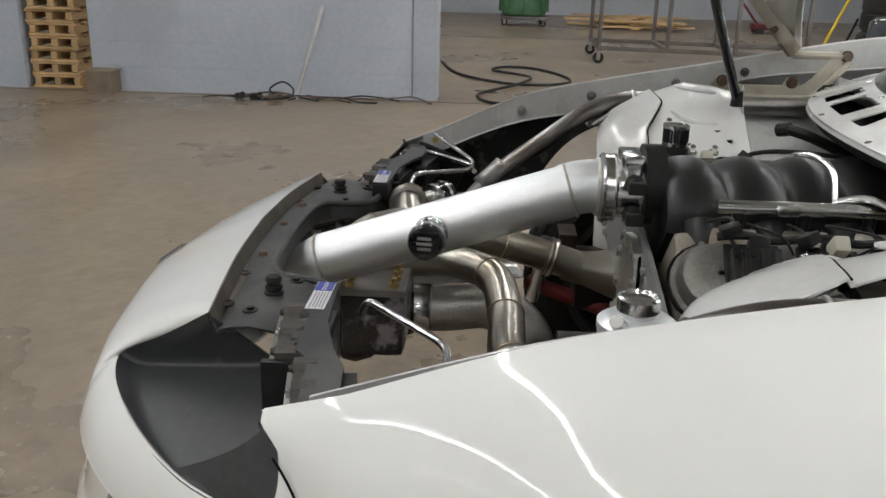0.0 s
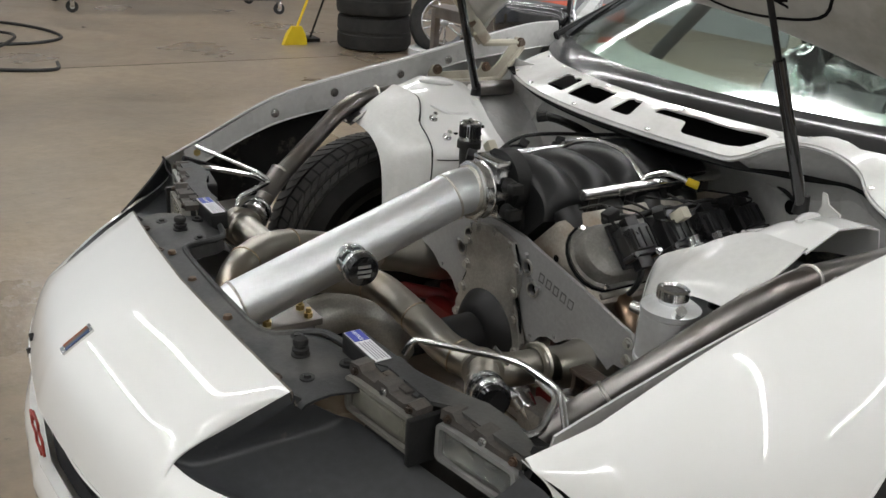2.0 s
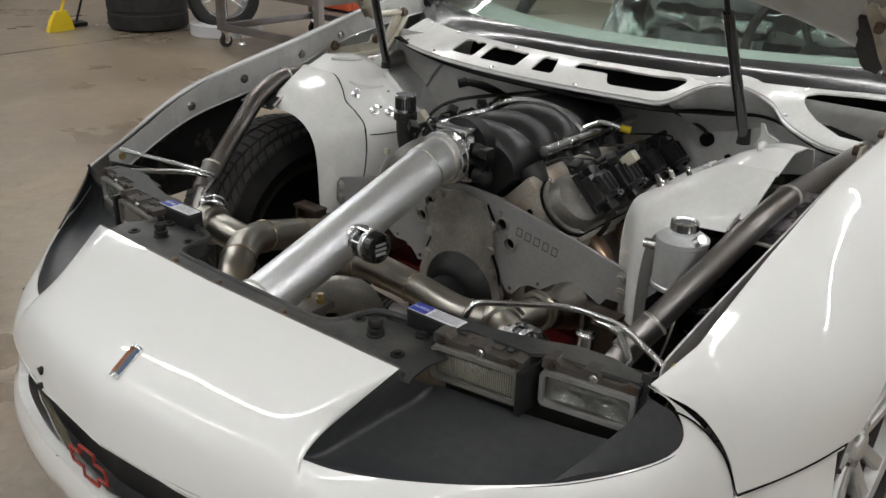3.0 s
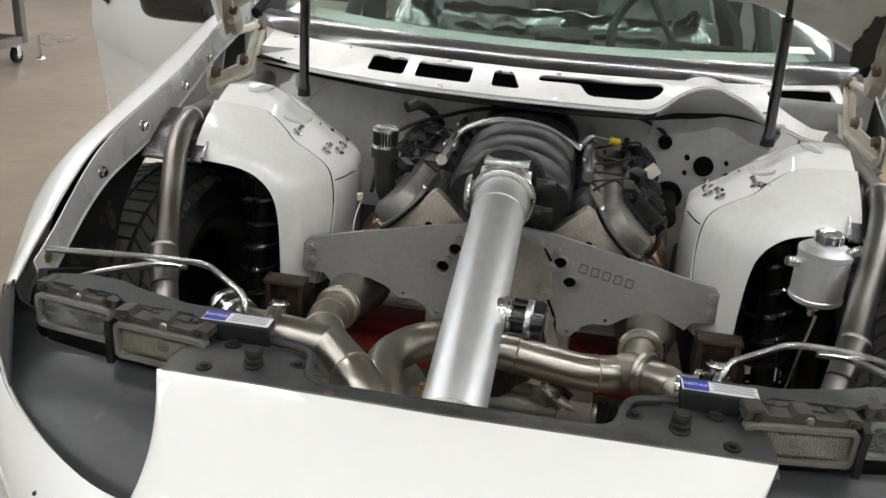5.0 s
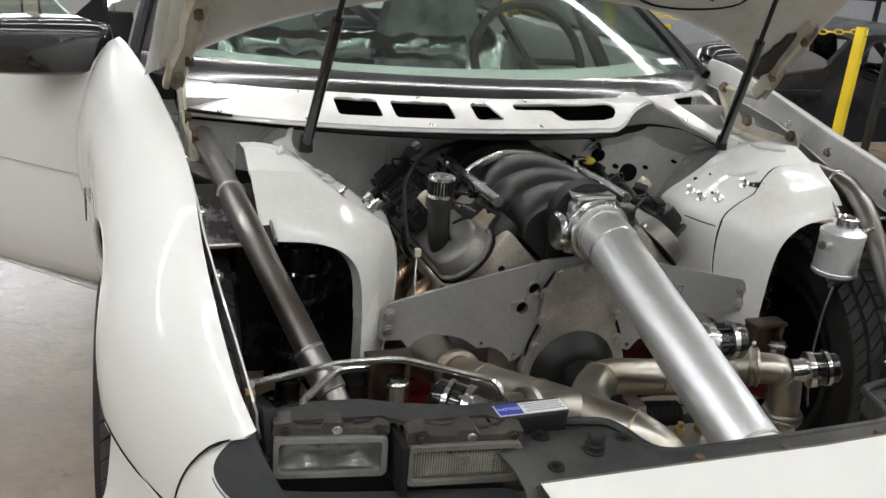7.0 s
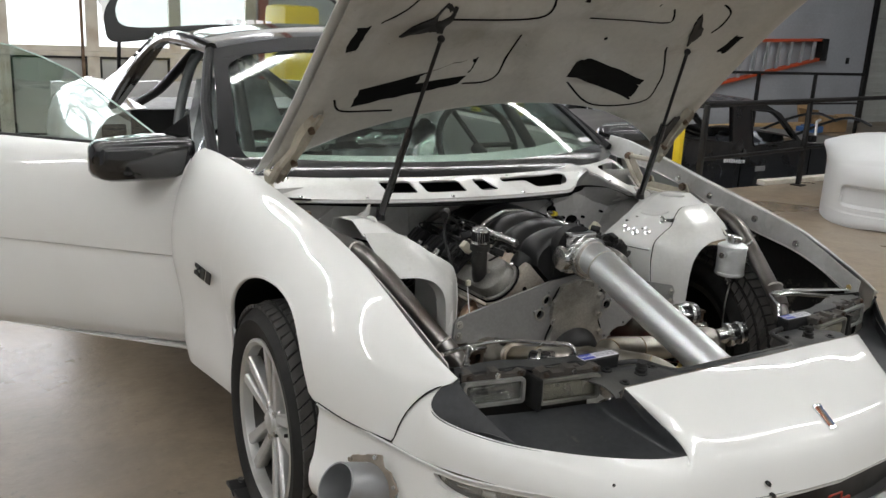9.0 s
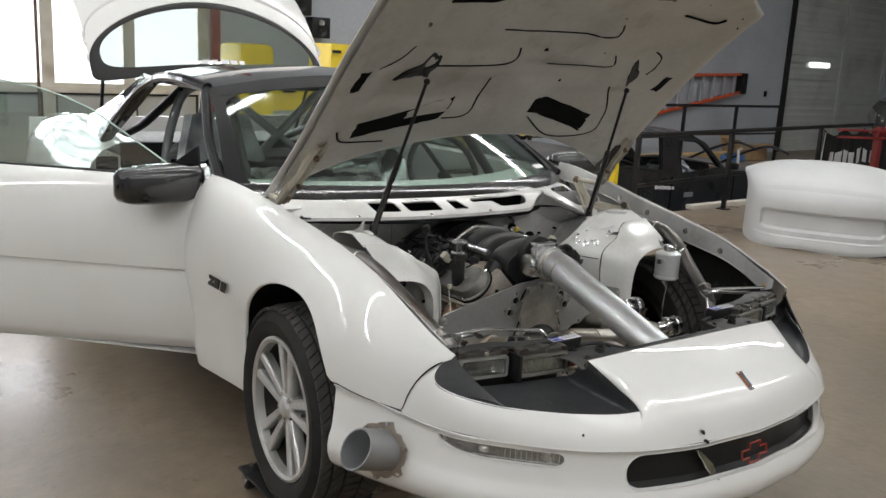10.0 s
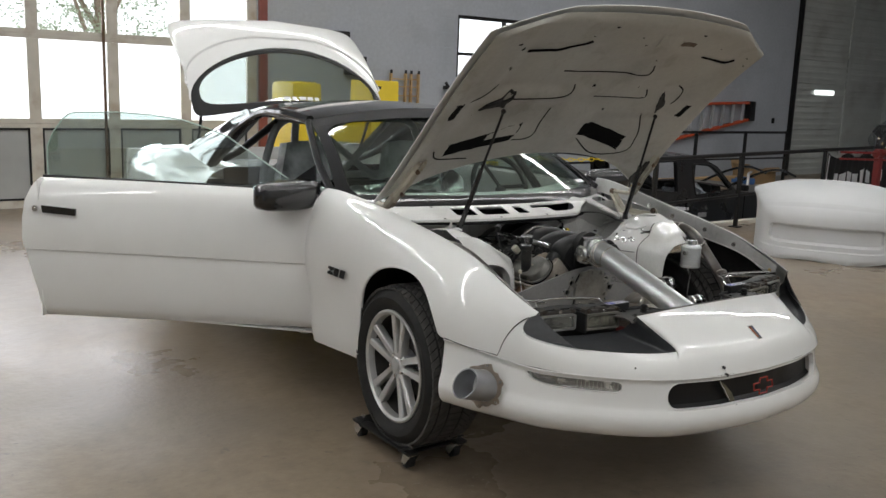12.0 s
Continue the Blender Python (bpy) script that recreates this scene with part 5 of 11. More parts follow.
def lamp_pair(sx):
    """Bracket with two rectangular lamps, a warning label and a support rod."""
    def X(v):
        return sx * v
    bm = B()
    slab(bm, [(X(0.285), -0.672), (X(0.385), -0.672), (X(0.40), -0.66), (X(0.505), -0.655), (X(0.53), -0.635), (X(0.66), -0.622), (X(0.665), -0.600), (X(0.60), -0.585), (X(0.545), -0.59), (X(0.50), -0.61), (X(0.42), -0.632), (X(0.285), -0.640)], "z", 0.706, 0.712)
    br = part("lamp_bracket", bm, COVER, car, "dark plastic headlamp mounting bracket with two lamps")
    bm = B()
    box(bm, (X(0.335), -0.656, 0.692), (0.10, 0.034, 0.034), bev=0.004)
    box(bm, (X(0.44), -0.640, 0.700), (0.13, 0.03, 0.018), bev=0.004)
    box(bm, (X(0.60), -0.606, 0.700), (0.13, 0.03, 0.02), bev=0.004)
    part("bracket_rail", bm, PLASTIC, br)
    for cx, yf, w, yaw, old in ((0.4365, -0.692, 0.146, 7.9, True), (0.595, -0.642, 0.140, 9.8, False)):
        headlamp(br, Vector((X(cx), yf, 0.667)), w, 0.056, sx * yaw, old)
    bm = B()
    box(bm, (X(0.515), -0.665, 0.665), (0.010, 0.06, 0.07), bev=0.002)
    part("divider", bm, PLASTIC, br)
    # warning label on the bracket
    bm = B()
    box(bm, (X(0.338) - 0.004 * sx, -0.657, 0.7125), (0.098, 0.026, 0.001))
    lab = part("warning_label", bm, LABELWHITE, br, "white and blue warning label")
    x_blue = X(0.338) - 0.004 * sx - 0.031
    bm = B()
    box(bm, (x_blue, -0.657, 0.7133), (0.033, 0.024, 0.0008))
    part("blue_field", bm, BLUE, lab)
    part("label_text", text_mesh("NOTICE", 0.0085, Matrix.Translation((x_blue, -0.657, 0.7139)), 0.0002), LABELWHITE, lab)
    for k in range(5):
        bm = B()
        box(bm, (X(0.338) - 0.004 * sx + 0.018, -0.648 - 0.0042 * k, 0.7133), (0.056 - 0.006 * (k % 2), 0.0016, 0.0005))
        part("print_line", bm, INKGREY, lab)
    # support rod
    bm = B()
    tube(bm, bend_path([(X(0.682), -0.572, 0.738) if sx < 0 else (X(0.680), -0.570, 0.715), (X(0.55), -0.470, 0.700), (X(0.46), -0.475, 0.703), (X(0.352), -0.590, 0.716), (X(0.345), -0.60, 0.690)], 0.03), 0.0052, 10)
    part("support_rod", bm, CHROME, br, "thin zinc-plated bent support rod")
    bm = B()
    tube(bm, bend_path([(X(0.50), -0.468, 0.690), (X(0.55), -0.475, 0.692), (X(0.615), -0.560, 0.70), (X(0.62), -0.59, 0.705)], 0.02), 0.006, 10)
    part("stay_rod", bm, CHROME, br)
    bm = B()
    cyl(bm, (X(0.690), -0.570, 0.722), (X(0.678), -0.570, 0.722), 0.009, seg=6)
    part("bolt", bm, mat_brass, br)
    bm = B()
    box(bm, (X(0.665), -0.56, 0.665), (0.018, 0.13, 0.07), rot=(-22, 0, 0), bev=0.004)
    part("side_bracket", bm, BLACKPAINT, br, "black sheet bracket behind the fender tip")
    return br


mat_brass = mat("brass_bolt", (0.55, 0.42, 0.18), 0.35, 1.0, vary=0.15)
for sx in (-1, 1):
    lamp_pair(sx)


def strut_tower(sx):
    """White inner fender box over the suspension, with an arched front."""
    def X(v):
        return sx * v
    SEAM = [(0.615, -0.075, 0.872), (0.575, -0.070, 0.869), (0.515, -0.065, 0.861), (0.468, -0.085, 0.836), (0.440, -0.102, 0.815), (0.400, -0.105, 0.793), (0.366, -0.110, 0.764), (0.355, -0.115, 0.70), (0.360, -0.125, 0.62), (0.380, -0.140, 0.530)]
    ARCHE = [(0.615, -0.184, 0.782), (0.585, -0.187, 0.781), (0.530, -0.194, 0.779), (0.490, -0.199, 0.769), (0.464, -0.200, 0.750), (0.449, -0.200, 0.727), (0.442, -0.199, 0.700), (0.438, -0.198, 0.660), (0.436, -0.197, 0.600), (0.436, -0.195, 0.530)]
    top = [[(0.615, 0.0, 0.890), (0.575, 0.0, 0.890), (0.515, 0.0, 0.868), (0.470, 0.0, 0.836), (0.440, 0.0, 0.814), (0.395, 0.0, 0.786), (0.343, 0.0, 0.756), (0.335, 0.0, 0.70), (0.337, 0.0, 0.62), (0.340, 0.0, 0.52)],
           [(0.615, 0.07, 0.884), (0.575, 0.07, 0.884), (0.522, 0.07, 0.870), (0.478, 0.07, 0.842), (0.446, 0.07, 0.818), (0.405, 0.07, 0.789), (0.350, 0.07, 0.754), (0.345, 0.07, 0.70), (0.345, 0.07, 0.62), (0.350, 0.07, 0.52)],
           [(0.615, 0.115, 0.872), (0.580, 0.115, 0.872), (0.530, 0.115, 0.858), (0.485, 0.115, 0.834), (0.455, 0.115, 0.810), (0.415, 0.115, 0.782), (0.365, 0.115, 0.748), (0.355, 0.115, 0.70), (0.355, 0.115, 0.62), (0.358, 0.115, 0.52)],
           [(0.615, 0.142, 0.800), (0.580, 0.142, 0.795), (0.535, 0.140, 0.785), (0.492, 0.138, 0.772), (0.462, 0.136, 0.755), (0.425, 0.134, 0.738), (0.385, 0.132, 0.715), (0.370, 0.130, 0.67), (0.368, 0.130, 0.60), (0.368, 0.130, 0.50)],
           [(0.615, 0.155, 0.680), (0.580, 0.155, 0.680), (0.535, 0.152, 0.675), (0.492, 0.150, 0.670), (0.462, 0.148, 0.660), (0.425, 0.146, 0.65), (0.390, 0.144, 0.63), (0.378, 0.142, 0.60), (0.374, 0.140, 0.55), (0.374, 0.140, 0.49)]]

    def fine(line):
        return smooth_path([(X(p[0]), p[1], p[2]) for p in line], 5)
    bm = B()
    a, b = fine(SEAM), fine(ARCHE)
    rows = []
    for s in (0, 0.03, 0.10, 0.25, 0.45, 0.65, 0.80, 0.90, 0.96, 1.0):
        rows.append([p.lerp(q, s) + Vector((X(-0.1), -0.7, 0.7)) * (0.013 * math.sin(math.pi * s ** 1.6)) for p, q in zip(a, b)])
    rows.append([q + Vector((0, 0.006, -0.003)) for q in b])
    rows.append([q + Vector((X(0.008), 0.030, -0.004)) for q in b])
    grid(bm, rows)
    thicken(bm, 0.003)
    ob = part("strut_tower", bm, WHITE_OLD, car, "white painted strut tower box with arched front opening", 45)
    bm = B()
    low = [(p[0] - (0.004 if k > 5 else 0), p[1] + 0.003, p[2] - (0.009 if k < 7 else 0)) for k, p in enumerate(SEAM)]
    lines = [fine(low)] + [fine(t) for t in top]
    rows = []
    for u, v in zip(lines, lines[1:]):
        for s in np.linspace(0, 1, 9)[:-1]:
            rows.append([p.lerp(q, float(s)) for p, q in zip(u, v)])
    rows.append(lines[-1])
    for r_ in rows[2:20]:
        for k, p in enumerate(r_):
            f = math.exp(-((k - 22) / 4.0) ** 2) * math.exp(-((p.y - 0.0) / 0.06) ** 2)
            p.z += 0.010 * f - 0.010 * math.exp(-((k - 14) / 2.5) ** 2) * math.exp(-((p.y - 0.06) / 0.05) ** 2)
    grid(bm, rows)
    thicken(bm, 0.003)
    part("tower_top", bm, WHITE, ob, "white stamped tower top with mounting studs", 40)
    bm = B()
    tube(bm, [p + Vector((X(-0.001), 0.004, -0.003)) for p in a[:36]], 0.0014, 6)
    part("seam_bead", bm, DARK, ob, "dark open seam between the panels")
    bm = B()
    tube(bm, smooth_path([(X(0.364), -0.112, 0.745), (X(0.350), -0.08, 0.742), (X(0.339), 0.0, 0.738), (X(0.345), 0.06, 0.736)], 5), 0.0014, 6)
    part("seam_bead", bm, DARK, ob)
    # dark discs on the uncut tower top, coloured as the shade in holes
    for x, y, z, r in ((0.44, 0.045, 0.812, 0.010), (0.40, -0.02, 0.790, 0.007), (0.415, 0.07, 0.796, 0.006)):
        bm = B()
        cyl(bm, (X(x), y, z - 0.004), (X(x), y, z + 0.003), r, seg=12)
        part("hole", bm, DARK, ob)
    for x, y, z in ((0.451, -0.055, 0.816), (0.374, -0.016, 0.776), (0.380, 0.030, 0.775), (0.392, -0.050, 0.784)):
        bm = B()
        cyl(bm, (X(x), y, z), (X(x - 0.012), y, z + 0.018), 0.006, seg=6)
        cyl(bm, (X(x), y, z), (X(x - 0.003), y, z + 0.004), 0.011, seg=12)
        part("stud", bm, CHROME, ob)
    bm = B()
    slab(bm, [(X(0.494), 0.842), (X(0.550), 0.850), (X(0.545), 0.874), (X(0.522), 0.884), (X(0.514), 0.901), (X(0.506), 0.902), (X(0.510), 0.878)], "y", 0.110, 0.114)
    part("tab", bm, WHITE_OLD, ob)
    # grey inner apron between the tower and the firewall
    bm = B()
    grid(bm, [[(X(x), y, z) for x, z in ((0.715, 0.830), (0.66, 0.805), (0.60, 0.770), (0.53, 0.70), (0.475, 0.60), (0.455, 0.50))] for y in (0.10, 0.20, 0.30, 0.372)])
    thicken(bm, 0.004)
    part("inner_apron", bm, BAYGREY, ob, "grey painted inner apron behind the tower", 60)
    # pressed ribs on the tower top
    for line in ([(0.560, -0.03, 0.889), (0.545, 0.02, 0.884), (0.540, 0.06, 0.879)], [(0.480, -0.045, 0.846), (0.455, 0.0, 0.826), (0.452, 0.05, 0.825)]):
        bm = B()
        tube(bm, [(X(p.x), p.y, p.z) for p in smooth_path(line, 6)], [0.003, 0.004, 0.005, 0.006, 0.007, 0.0075, 0.008, 0.0075, 0.007, 0.006, 0.005, 0.004, 0.003], 8)
        part("pressed_rib", bm, WHITE, ob)
    # dark stubs painting small shaded holes in the tower wall
    for x, y, z in ((0.42, -0.13, 0.72), (0.37, -0.05, 0.66), (0.40, -0.15, 0.64), (0.39, -0.1, 0.61)):
        bm = B()
        cyl(bm, (X(x - 0.012), y, z), (X(x + 0.006), y, z), 0.006, seg=8)
        part("hole_mark", bm, DARK, ob)
    # bare steel brace plate outboard of the tower
    bm = B()
    R = [[(x, y, z) for x in (0.588 + dx, 0.65, 0.708)] for y, z, dx in ((-0.206, 0.781, 0.0), (-0.150, 0.810, 0.004), (-0.105, 0.832, 0.008), (-0.070, 0.844, 0.011))]
    grid(bm, [[Vector((X(p[0]), p[1] - 0.004, p[2] + 0.004)) for p in smooth_path(r_, 4)] for r_ in R])
    thicken(bm, 0.005)
    bp = part("brace_plate", bm, BRACESTEEL, ob, "bare ground steel brace plate with welds")
    for line in ([(0.590, -0.200, 0.790), (0.594, -0.152, 0.816), (0.600, -0.076, 0.850)], [(0.61, -0.210, 0.787), (0.66, -0.210, 0.787), (0.70, -0.210, 0.787)]):
        bm = B()
        tube(bm, [(X(p.x), p.y, p.z) for p in smooth_path(line, 4)], 0.0035, 6)
        part("weld", bm, WELD, bp)
    bm = B()
    grid(bm, [[(X(x), y, z) for z in np.linspace(0.40, zt, 5)] for x, y, zt in ((0.385, 0.06, 0.70), (0.43, 0.065, 0.755), (0.50, 0.07, 0.80), (0.56, 0.075, 0.82), (0.62, 0.08, 0.83))])
    thicken(bm, 0.003)
    part("inner_wheelhouse", bm, LINER, ob, "dark wheelhouse wall behind the coil spring")
    # front bar from the cowl down to the frame
    bm = B()
    pth = bend_path([(X(0.656), 0.335, 0.832), (X(0.649), -0.168, 0.841), (X(0.556), -0.44, 0.656), (X(0.505), -0.54, 0.535)], 0.085, 12)
    tube(bm, pth, 0.0215, 20)
    bar = part("brace_bar", bm, STEELTUBE, car, "bare steel tube brace from cowl to frame")
    for c, d in (((X(0.650), -0.105, 0.839), (0, 1, 0)), ((X(0.574), -0.404, 0.687), (X(-0.104), -0.208, -0.178))):
        bm = B()
        torus(bm, c, d, 0.0215, 0.0035, 24, 6)
        part("weld", bm, WELD, bar)
    bm = B()
    tube(bm, [(X(0.574), -0.404, 0.687), (X(0.549), -0.454, 0.644)], 0.0232, 20)
    part("sleeve", bm, STEELTUBE, bar)
    # coil-over
    bm = B()
    a, b = Vector((X(0.50), -0.06, 0.83)), Vector((X(0.545), -0.06, 0.36))
    turns, n = 9, 180
    ax = (b - a)
    u = ax.orthogonal().normalized()
    w = ax.normalized().cross(u)
    tube(bm, [a + ax * (k / n) + (u * math.cos(2 * math.pi * turns * k / n) + w * math.sin(2 * math.pi * turns * k / n)) * 0.042 for k in range(n + 1)], 0.0075, 8)
    co = part("coil_spring", bm, GLOSSBLACK, car, "black coil-over spring on its damper")
    bm = B()
    tube(bm, [a, b], 0.024, 16)
    part("damper", bm, BLACKPAINT, co)
    # rail stub with coupling under the plate end
    bm = B()
    box(bm, (X(0.402), -0.245, 0.552), (0.074, 0.012, 0.074), bev=0.003)
    box(bm, (X(0.402), -0.205, 0.520), (0.060, 0.075, 0.055), bev=0.006)
    for ex in (-0.032, 0.032):
        box(bm, (X(0.402) + ex, -0.256, 0.545), (0.010, 0.034, 0.080), bev=0.002)
    st = part("rail_stub", bm, DARKRUST, car, "rusty boxed frame rail end with a bolt tube")
    bm = B()
    box(bm, (X(0.402), -0.258, 0.588), (0.080, 0.038, 0.008), bev=0.002)
    part("cap_plate", bm, DARKRUST, st)
    bm = B()
    cyl(bm, (X(0.40), -0.300, 0.570), (X(0.405), -0.325, 0.42), 0.016, seg=18)
    torus(bm, (X(0.40), -0.302, 0.560), (0.0, -0.16, -1.0), 0.017, 0.004, 20, 6)
    part("coupling", bm, CHROME, st)
    bm = B()
    box(bm, (X(0.42), 0.14, 0.47), (0.09, 0.75, 0.11), bev=0.01)
    part("frame_rail", bm, BLACKPAINT, car, "black painted frame rail")
    return ob


for sx in (-1, 1):
    strut_tower(sx)

# firewall, with a rounded booster recess
bm = B()
rows = []
for x in np.linspace(-0.70, 0.72, 48):
    row = []
    for z in np.linspace(0.36, 0.905, 22):
        d = math.hypot(x - 0.40, (z - 0.76) * 1.05)
        y = 0.375 - 0.030 * max(0, 1 - (d / 0.19) ** 6) if d < 0.19 else 0.375
        y += 0.03 * max(0, 1 - abs(x) / 0.22) * (1 if z < 0.7 else max(0, 1 - (z - 0.7) / 0.1))
        row.append((x, y, z))
    rows.append(row)
grid(bm, rows)
thicken(bm, 0.004)
fw = part("firewall", bm, BAYGREY, car, "light grey painted firewall with dark discs as its holes", 60)
# solid dark discs give the firewall holes their shade
for x, z, r in ((0.405, 0.735, 0.023), (0.455, 0.748, 0.005), (0.455, 0.715, 0.006), (0.365, 0.715, 0.005), (0.365, 0.752, 0.006), (0.31, 0.782, 0.016), (0.335, 0.655, 0.034), (0.54, 0.762, 0.004)):
    bm = B()
    cyl(bm, (x, 0.330 if math.hypot(x - 0.40, z - 0.76) < 0.15 else 0.372, z), (x, 0.40, z), r, seg=20)
    part("hole", bm, DARK, fw)
bm = B()
slab(bm, [(0.547, 0.692), (0.554, 0.686), (0.627, 0.686), (0.634, 0.692), (0.634, 0.750), (0.627, 0.757), (0.602, 0.757), (0.598, 0.767), (0.586, 0.767), (0.582, 0.757), (0.554, 0.757), (0.547, 0.750)], "y", 0.362, 0.374, [[(0.561, 0.700), (0.618, 0.700), (0.618, 0.744), (0.561, 0.744)]])
pf = part("plate_frame", bm, BAYGREY, fw, "grey frame round a square opening in the firewall")
# dark plug behind the frame, coloured as the opening's shade
bm = B()
slab(bm, [(0.560, 0.699), (0.619, 0.699), (0.619, 0.745), (0.560, 0.745)], "y", 0.366, 0.3735)
part("opening", bm, DARK, pf)
bm = B()
cyl(bm, (0.535, 0.362, 0.688), (0.535, 0.380, 0.688), 0.016, seg=16)
part("grommet", bm, PLASTIC, fw)
random.seed(31)
for k in range(9):
    bm = B()
    x, z = 0.470 + 0.008 * k + random.uniform(-0.006, 0.006), 0.800 + random.uniform(-0.010, 0.010)
    tube(bm, smooth_path([(x, 0.3735, z), (x + 0.006, 0.3735, z - 0.012), (x + random.uniform(-0.004, 0.012), 0.3735, z - random.uniform(0.018, 0.034))], 4), 0.0011, 5)
    part("paint_scratch", bm, LABELWHITE, fw, "white scratch in the grey paint")
bm = B()
tube(bm, smooth_path([(-0.60, 0.368, 0.72), (-0.55, 0.366, 0.80), (-0.50, 0.366, 0.84), (-0.46, 0.367, 0.86)], 5), 0.004, 6)
part("seam_bead", bm, BAYGREY, fw)
bm = B()
tube(bm, [(-0.235, 0.369, 0.60), (-0.235, 0.369, 0.86)], 0.003, 6)
part("seam_bead", bm, BAYGREY, fw)

# cowl panel with vent cut-outs
def cowl_y(x):
    return 0.150 + 0.22 * abs(x / 0.70) ** 2.2


xs = list(np.linspace(-0.70, 0.70, 99))


FRONT_X = [0.20, 0.255, 0.285, 0.311, 0.356, 0.396, 0.423, 0.467, 0.502, 0.554, 0.60, 0.70]
FRONT_Y = [0.164, 0.176, 0.192, 0.213, 0.235, 0.265, 0.290, 0.280, 0.254, 0.237, 0.250, 0.300]
FRONT_Z = [0.887, 0.887, 0.900, 0.918, 0.935, 0.931, 0.918, 0.902, 0.880, 0.860, 0.842, 0.825]


def recess(x):
    """1 where the booster recess cuts into the cowl's front edge, else 0."""
    return min(1, max(0, (x - 0.27) / 0.04))


def cowl_pt(x, v):
    yf, yb = cowl_y(x), cowl_y(x) + 0.115 + 0.02 * abs(x / 0.7)
    z = 0.888 + 0.042 * v + 0.004 * math.sin(math.pi * v) - 0.012 * abs(x / 0.7) ** 2
    if x > 0.22:
        yf, zf, zb = spline(x, FRONT_X, FRONT_Y), spline(x, FRONT_X, FRONT_Z), 0.930 - 0.012 * abs(x / 0.7) ** 2
        z = zf + (max(zb, zf + 0.003) - zf) * math.sin(math.pi / 2 * v)
    return (x, yf + (yb - yf) * v, z)


def ragged(x0, x1, v0, v1, lean=0.0, seed=1):
    """A hand-cut vent opening with soft corners and an uneven rear edge, in cowl coordinates."""
    random.seed(seed)
    r, rv = 0.008, 0.06
    o = [(x0 + r, v0), (x1 - r, v0), (x1 - 0.003, v0 + 0.3 * rv), (x1, v0 + rv)]
    o += [(x1 - lean, v1 - rv), (x1 - lean - r, v1)]
    n = 8
    o += [(x1 - lean - r + (x0 - x1 + lean + 2 * r) * k / n, v1 + random.uniform(-0.05, 0.03)) for k in range(1, n)]
    return o + [(x0 + r, v1), (x0, v1 - rv), (x0, v0 + rv), (x0 + 0.003, v0 + 0.3 * rv)]


HOLES = [ragged(-0.385, -0.295, 0.24, 0.80, 0.0, 2), ragged(-0.268, -0.140, 0.24, 0.80, 0.0, 3), ragged(-0.092, -0.030, 0.24, 0.80, 0.018, 4)]
HOLES.append([(0.513, 0.55), (0.520, 0.44), (0.535, 0.34), (0.56, 0.24), (0.61, 0.14), (0.675, 0.12), (0.682, 0.5), (0.67, 0.80), (0.60, 0.84), (0.53, 0.80), (0.513, 0.68)])
HOLES.append([(0.016, 0.56), (0.088, 0.56), (0.100, 0.53), (0.110, 0.36), (0.118, 0.26), (0.130, 0.22), (0.225, 0.20), (0.255, 0.24), (0.272, 0.34), (0.280, 0.50), (0.276, 0.64), (0.262, 0.72), (0.205, 0.76), (0.150, 0.77), (0.110, 0.83), (0.085, 0.80), (0.016, 0.79), (0.010, 0.74), (0.008, 0.64), (0.010, 0.58)])
VS = [k / 10 for k in range(11)]
ED = [(x, 0.0) for x in xs] + [(0.70, v) for v in VS[1:]] + [(x, 1.0) for x in xs[-2::-1]] + [(-0.70, v) for v in VS[-2:0:-1]]
bm = B()
lift = {}


def cowl_plan(o):
    out = []
    for x, v in o:
        p = cowl_pt(x, v)
        lift[(round(x, 5), round(p[1], 5))] = p[2]
        out.append((x, p[1]))
    return out


slab(bm, cowl_plan(ED), "z", 0.0, 0.004, [cowl_plan(h) for h in HOLES])
for v in bm.verts:
    v.co.z += lift[min(lift, key=lambda k: (k[0] - v.co.x) ** 2 + (k[1] - v.co.y) ** 2)]
cowl = part("cowl_panel", bm, WHITE_OLD, car, "white painted cowl panel with four ragged vent cut-outs", 30)
bm = B()
grid(bm, [[(x, cowl_pt(x, 0)[1] + dy, cowl_pt(x, 0)[2] - dz * (1 - 0.6 * recess(x))) for dy, dz in ((0, 0), (-0.003, 0.005), (0.001, 0.008), (0.004, 0.009))] for x in xs])
thicken(bm, 0.003)
part("cowl_lip", bm, WHITE_OLD, cowl)
bm = B()
rr = []
for x in np.linspace(0.27, 0.66, 34):
    p = Vector(cowl_pt(x, 0)) + Vector((0, 0.001, -0.004))
    q = Vector((x, 0.368, 0.775))
    rr.append([p.lerp(q, t) + Vector((0, 0.006, 0.004)) * math.sin(math.pi * t) for t in np.linspace(0, 1, 8)])
grid(bm, rr)
thicken(bm, 0.003)
part("booster_recess", bm, BAYGREY, cowl, "rounded grey recess for the brake booster", 60)
# sheet coloured near-black to put the depth's shade under the vents
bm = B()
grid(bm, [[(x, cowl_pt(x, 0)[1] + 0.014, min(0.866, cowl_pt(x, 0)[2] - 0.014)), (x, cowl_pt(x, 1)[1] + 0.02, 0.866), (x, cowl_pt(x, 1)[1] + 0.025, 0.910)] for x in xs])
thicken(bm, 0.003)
part("vent_shade", bm, DARK, cowl, "dark sheet in place of the shade under the vents")
for x in (-0.62, -0.45, -0.20, 0.05, 0.33, 0.5):
    for v in (0.08, 0.92):
        bm = B()
        p = Vector(cowl_pt(x, v))
        cyl(bm, p, p + Vector((0, -0.001, 0.004)), 0.006, seg=10)
        part("rivet", bm, CHROME, cowl)
# solid dark slab whose colour is the shade of the corner void
bm = B()
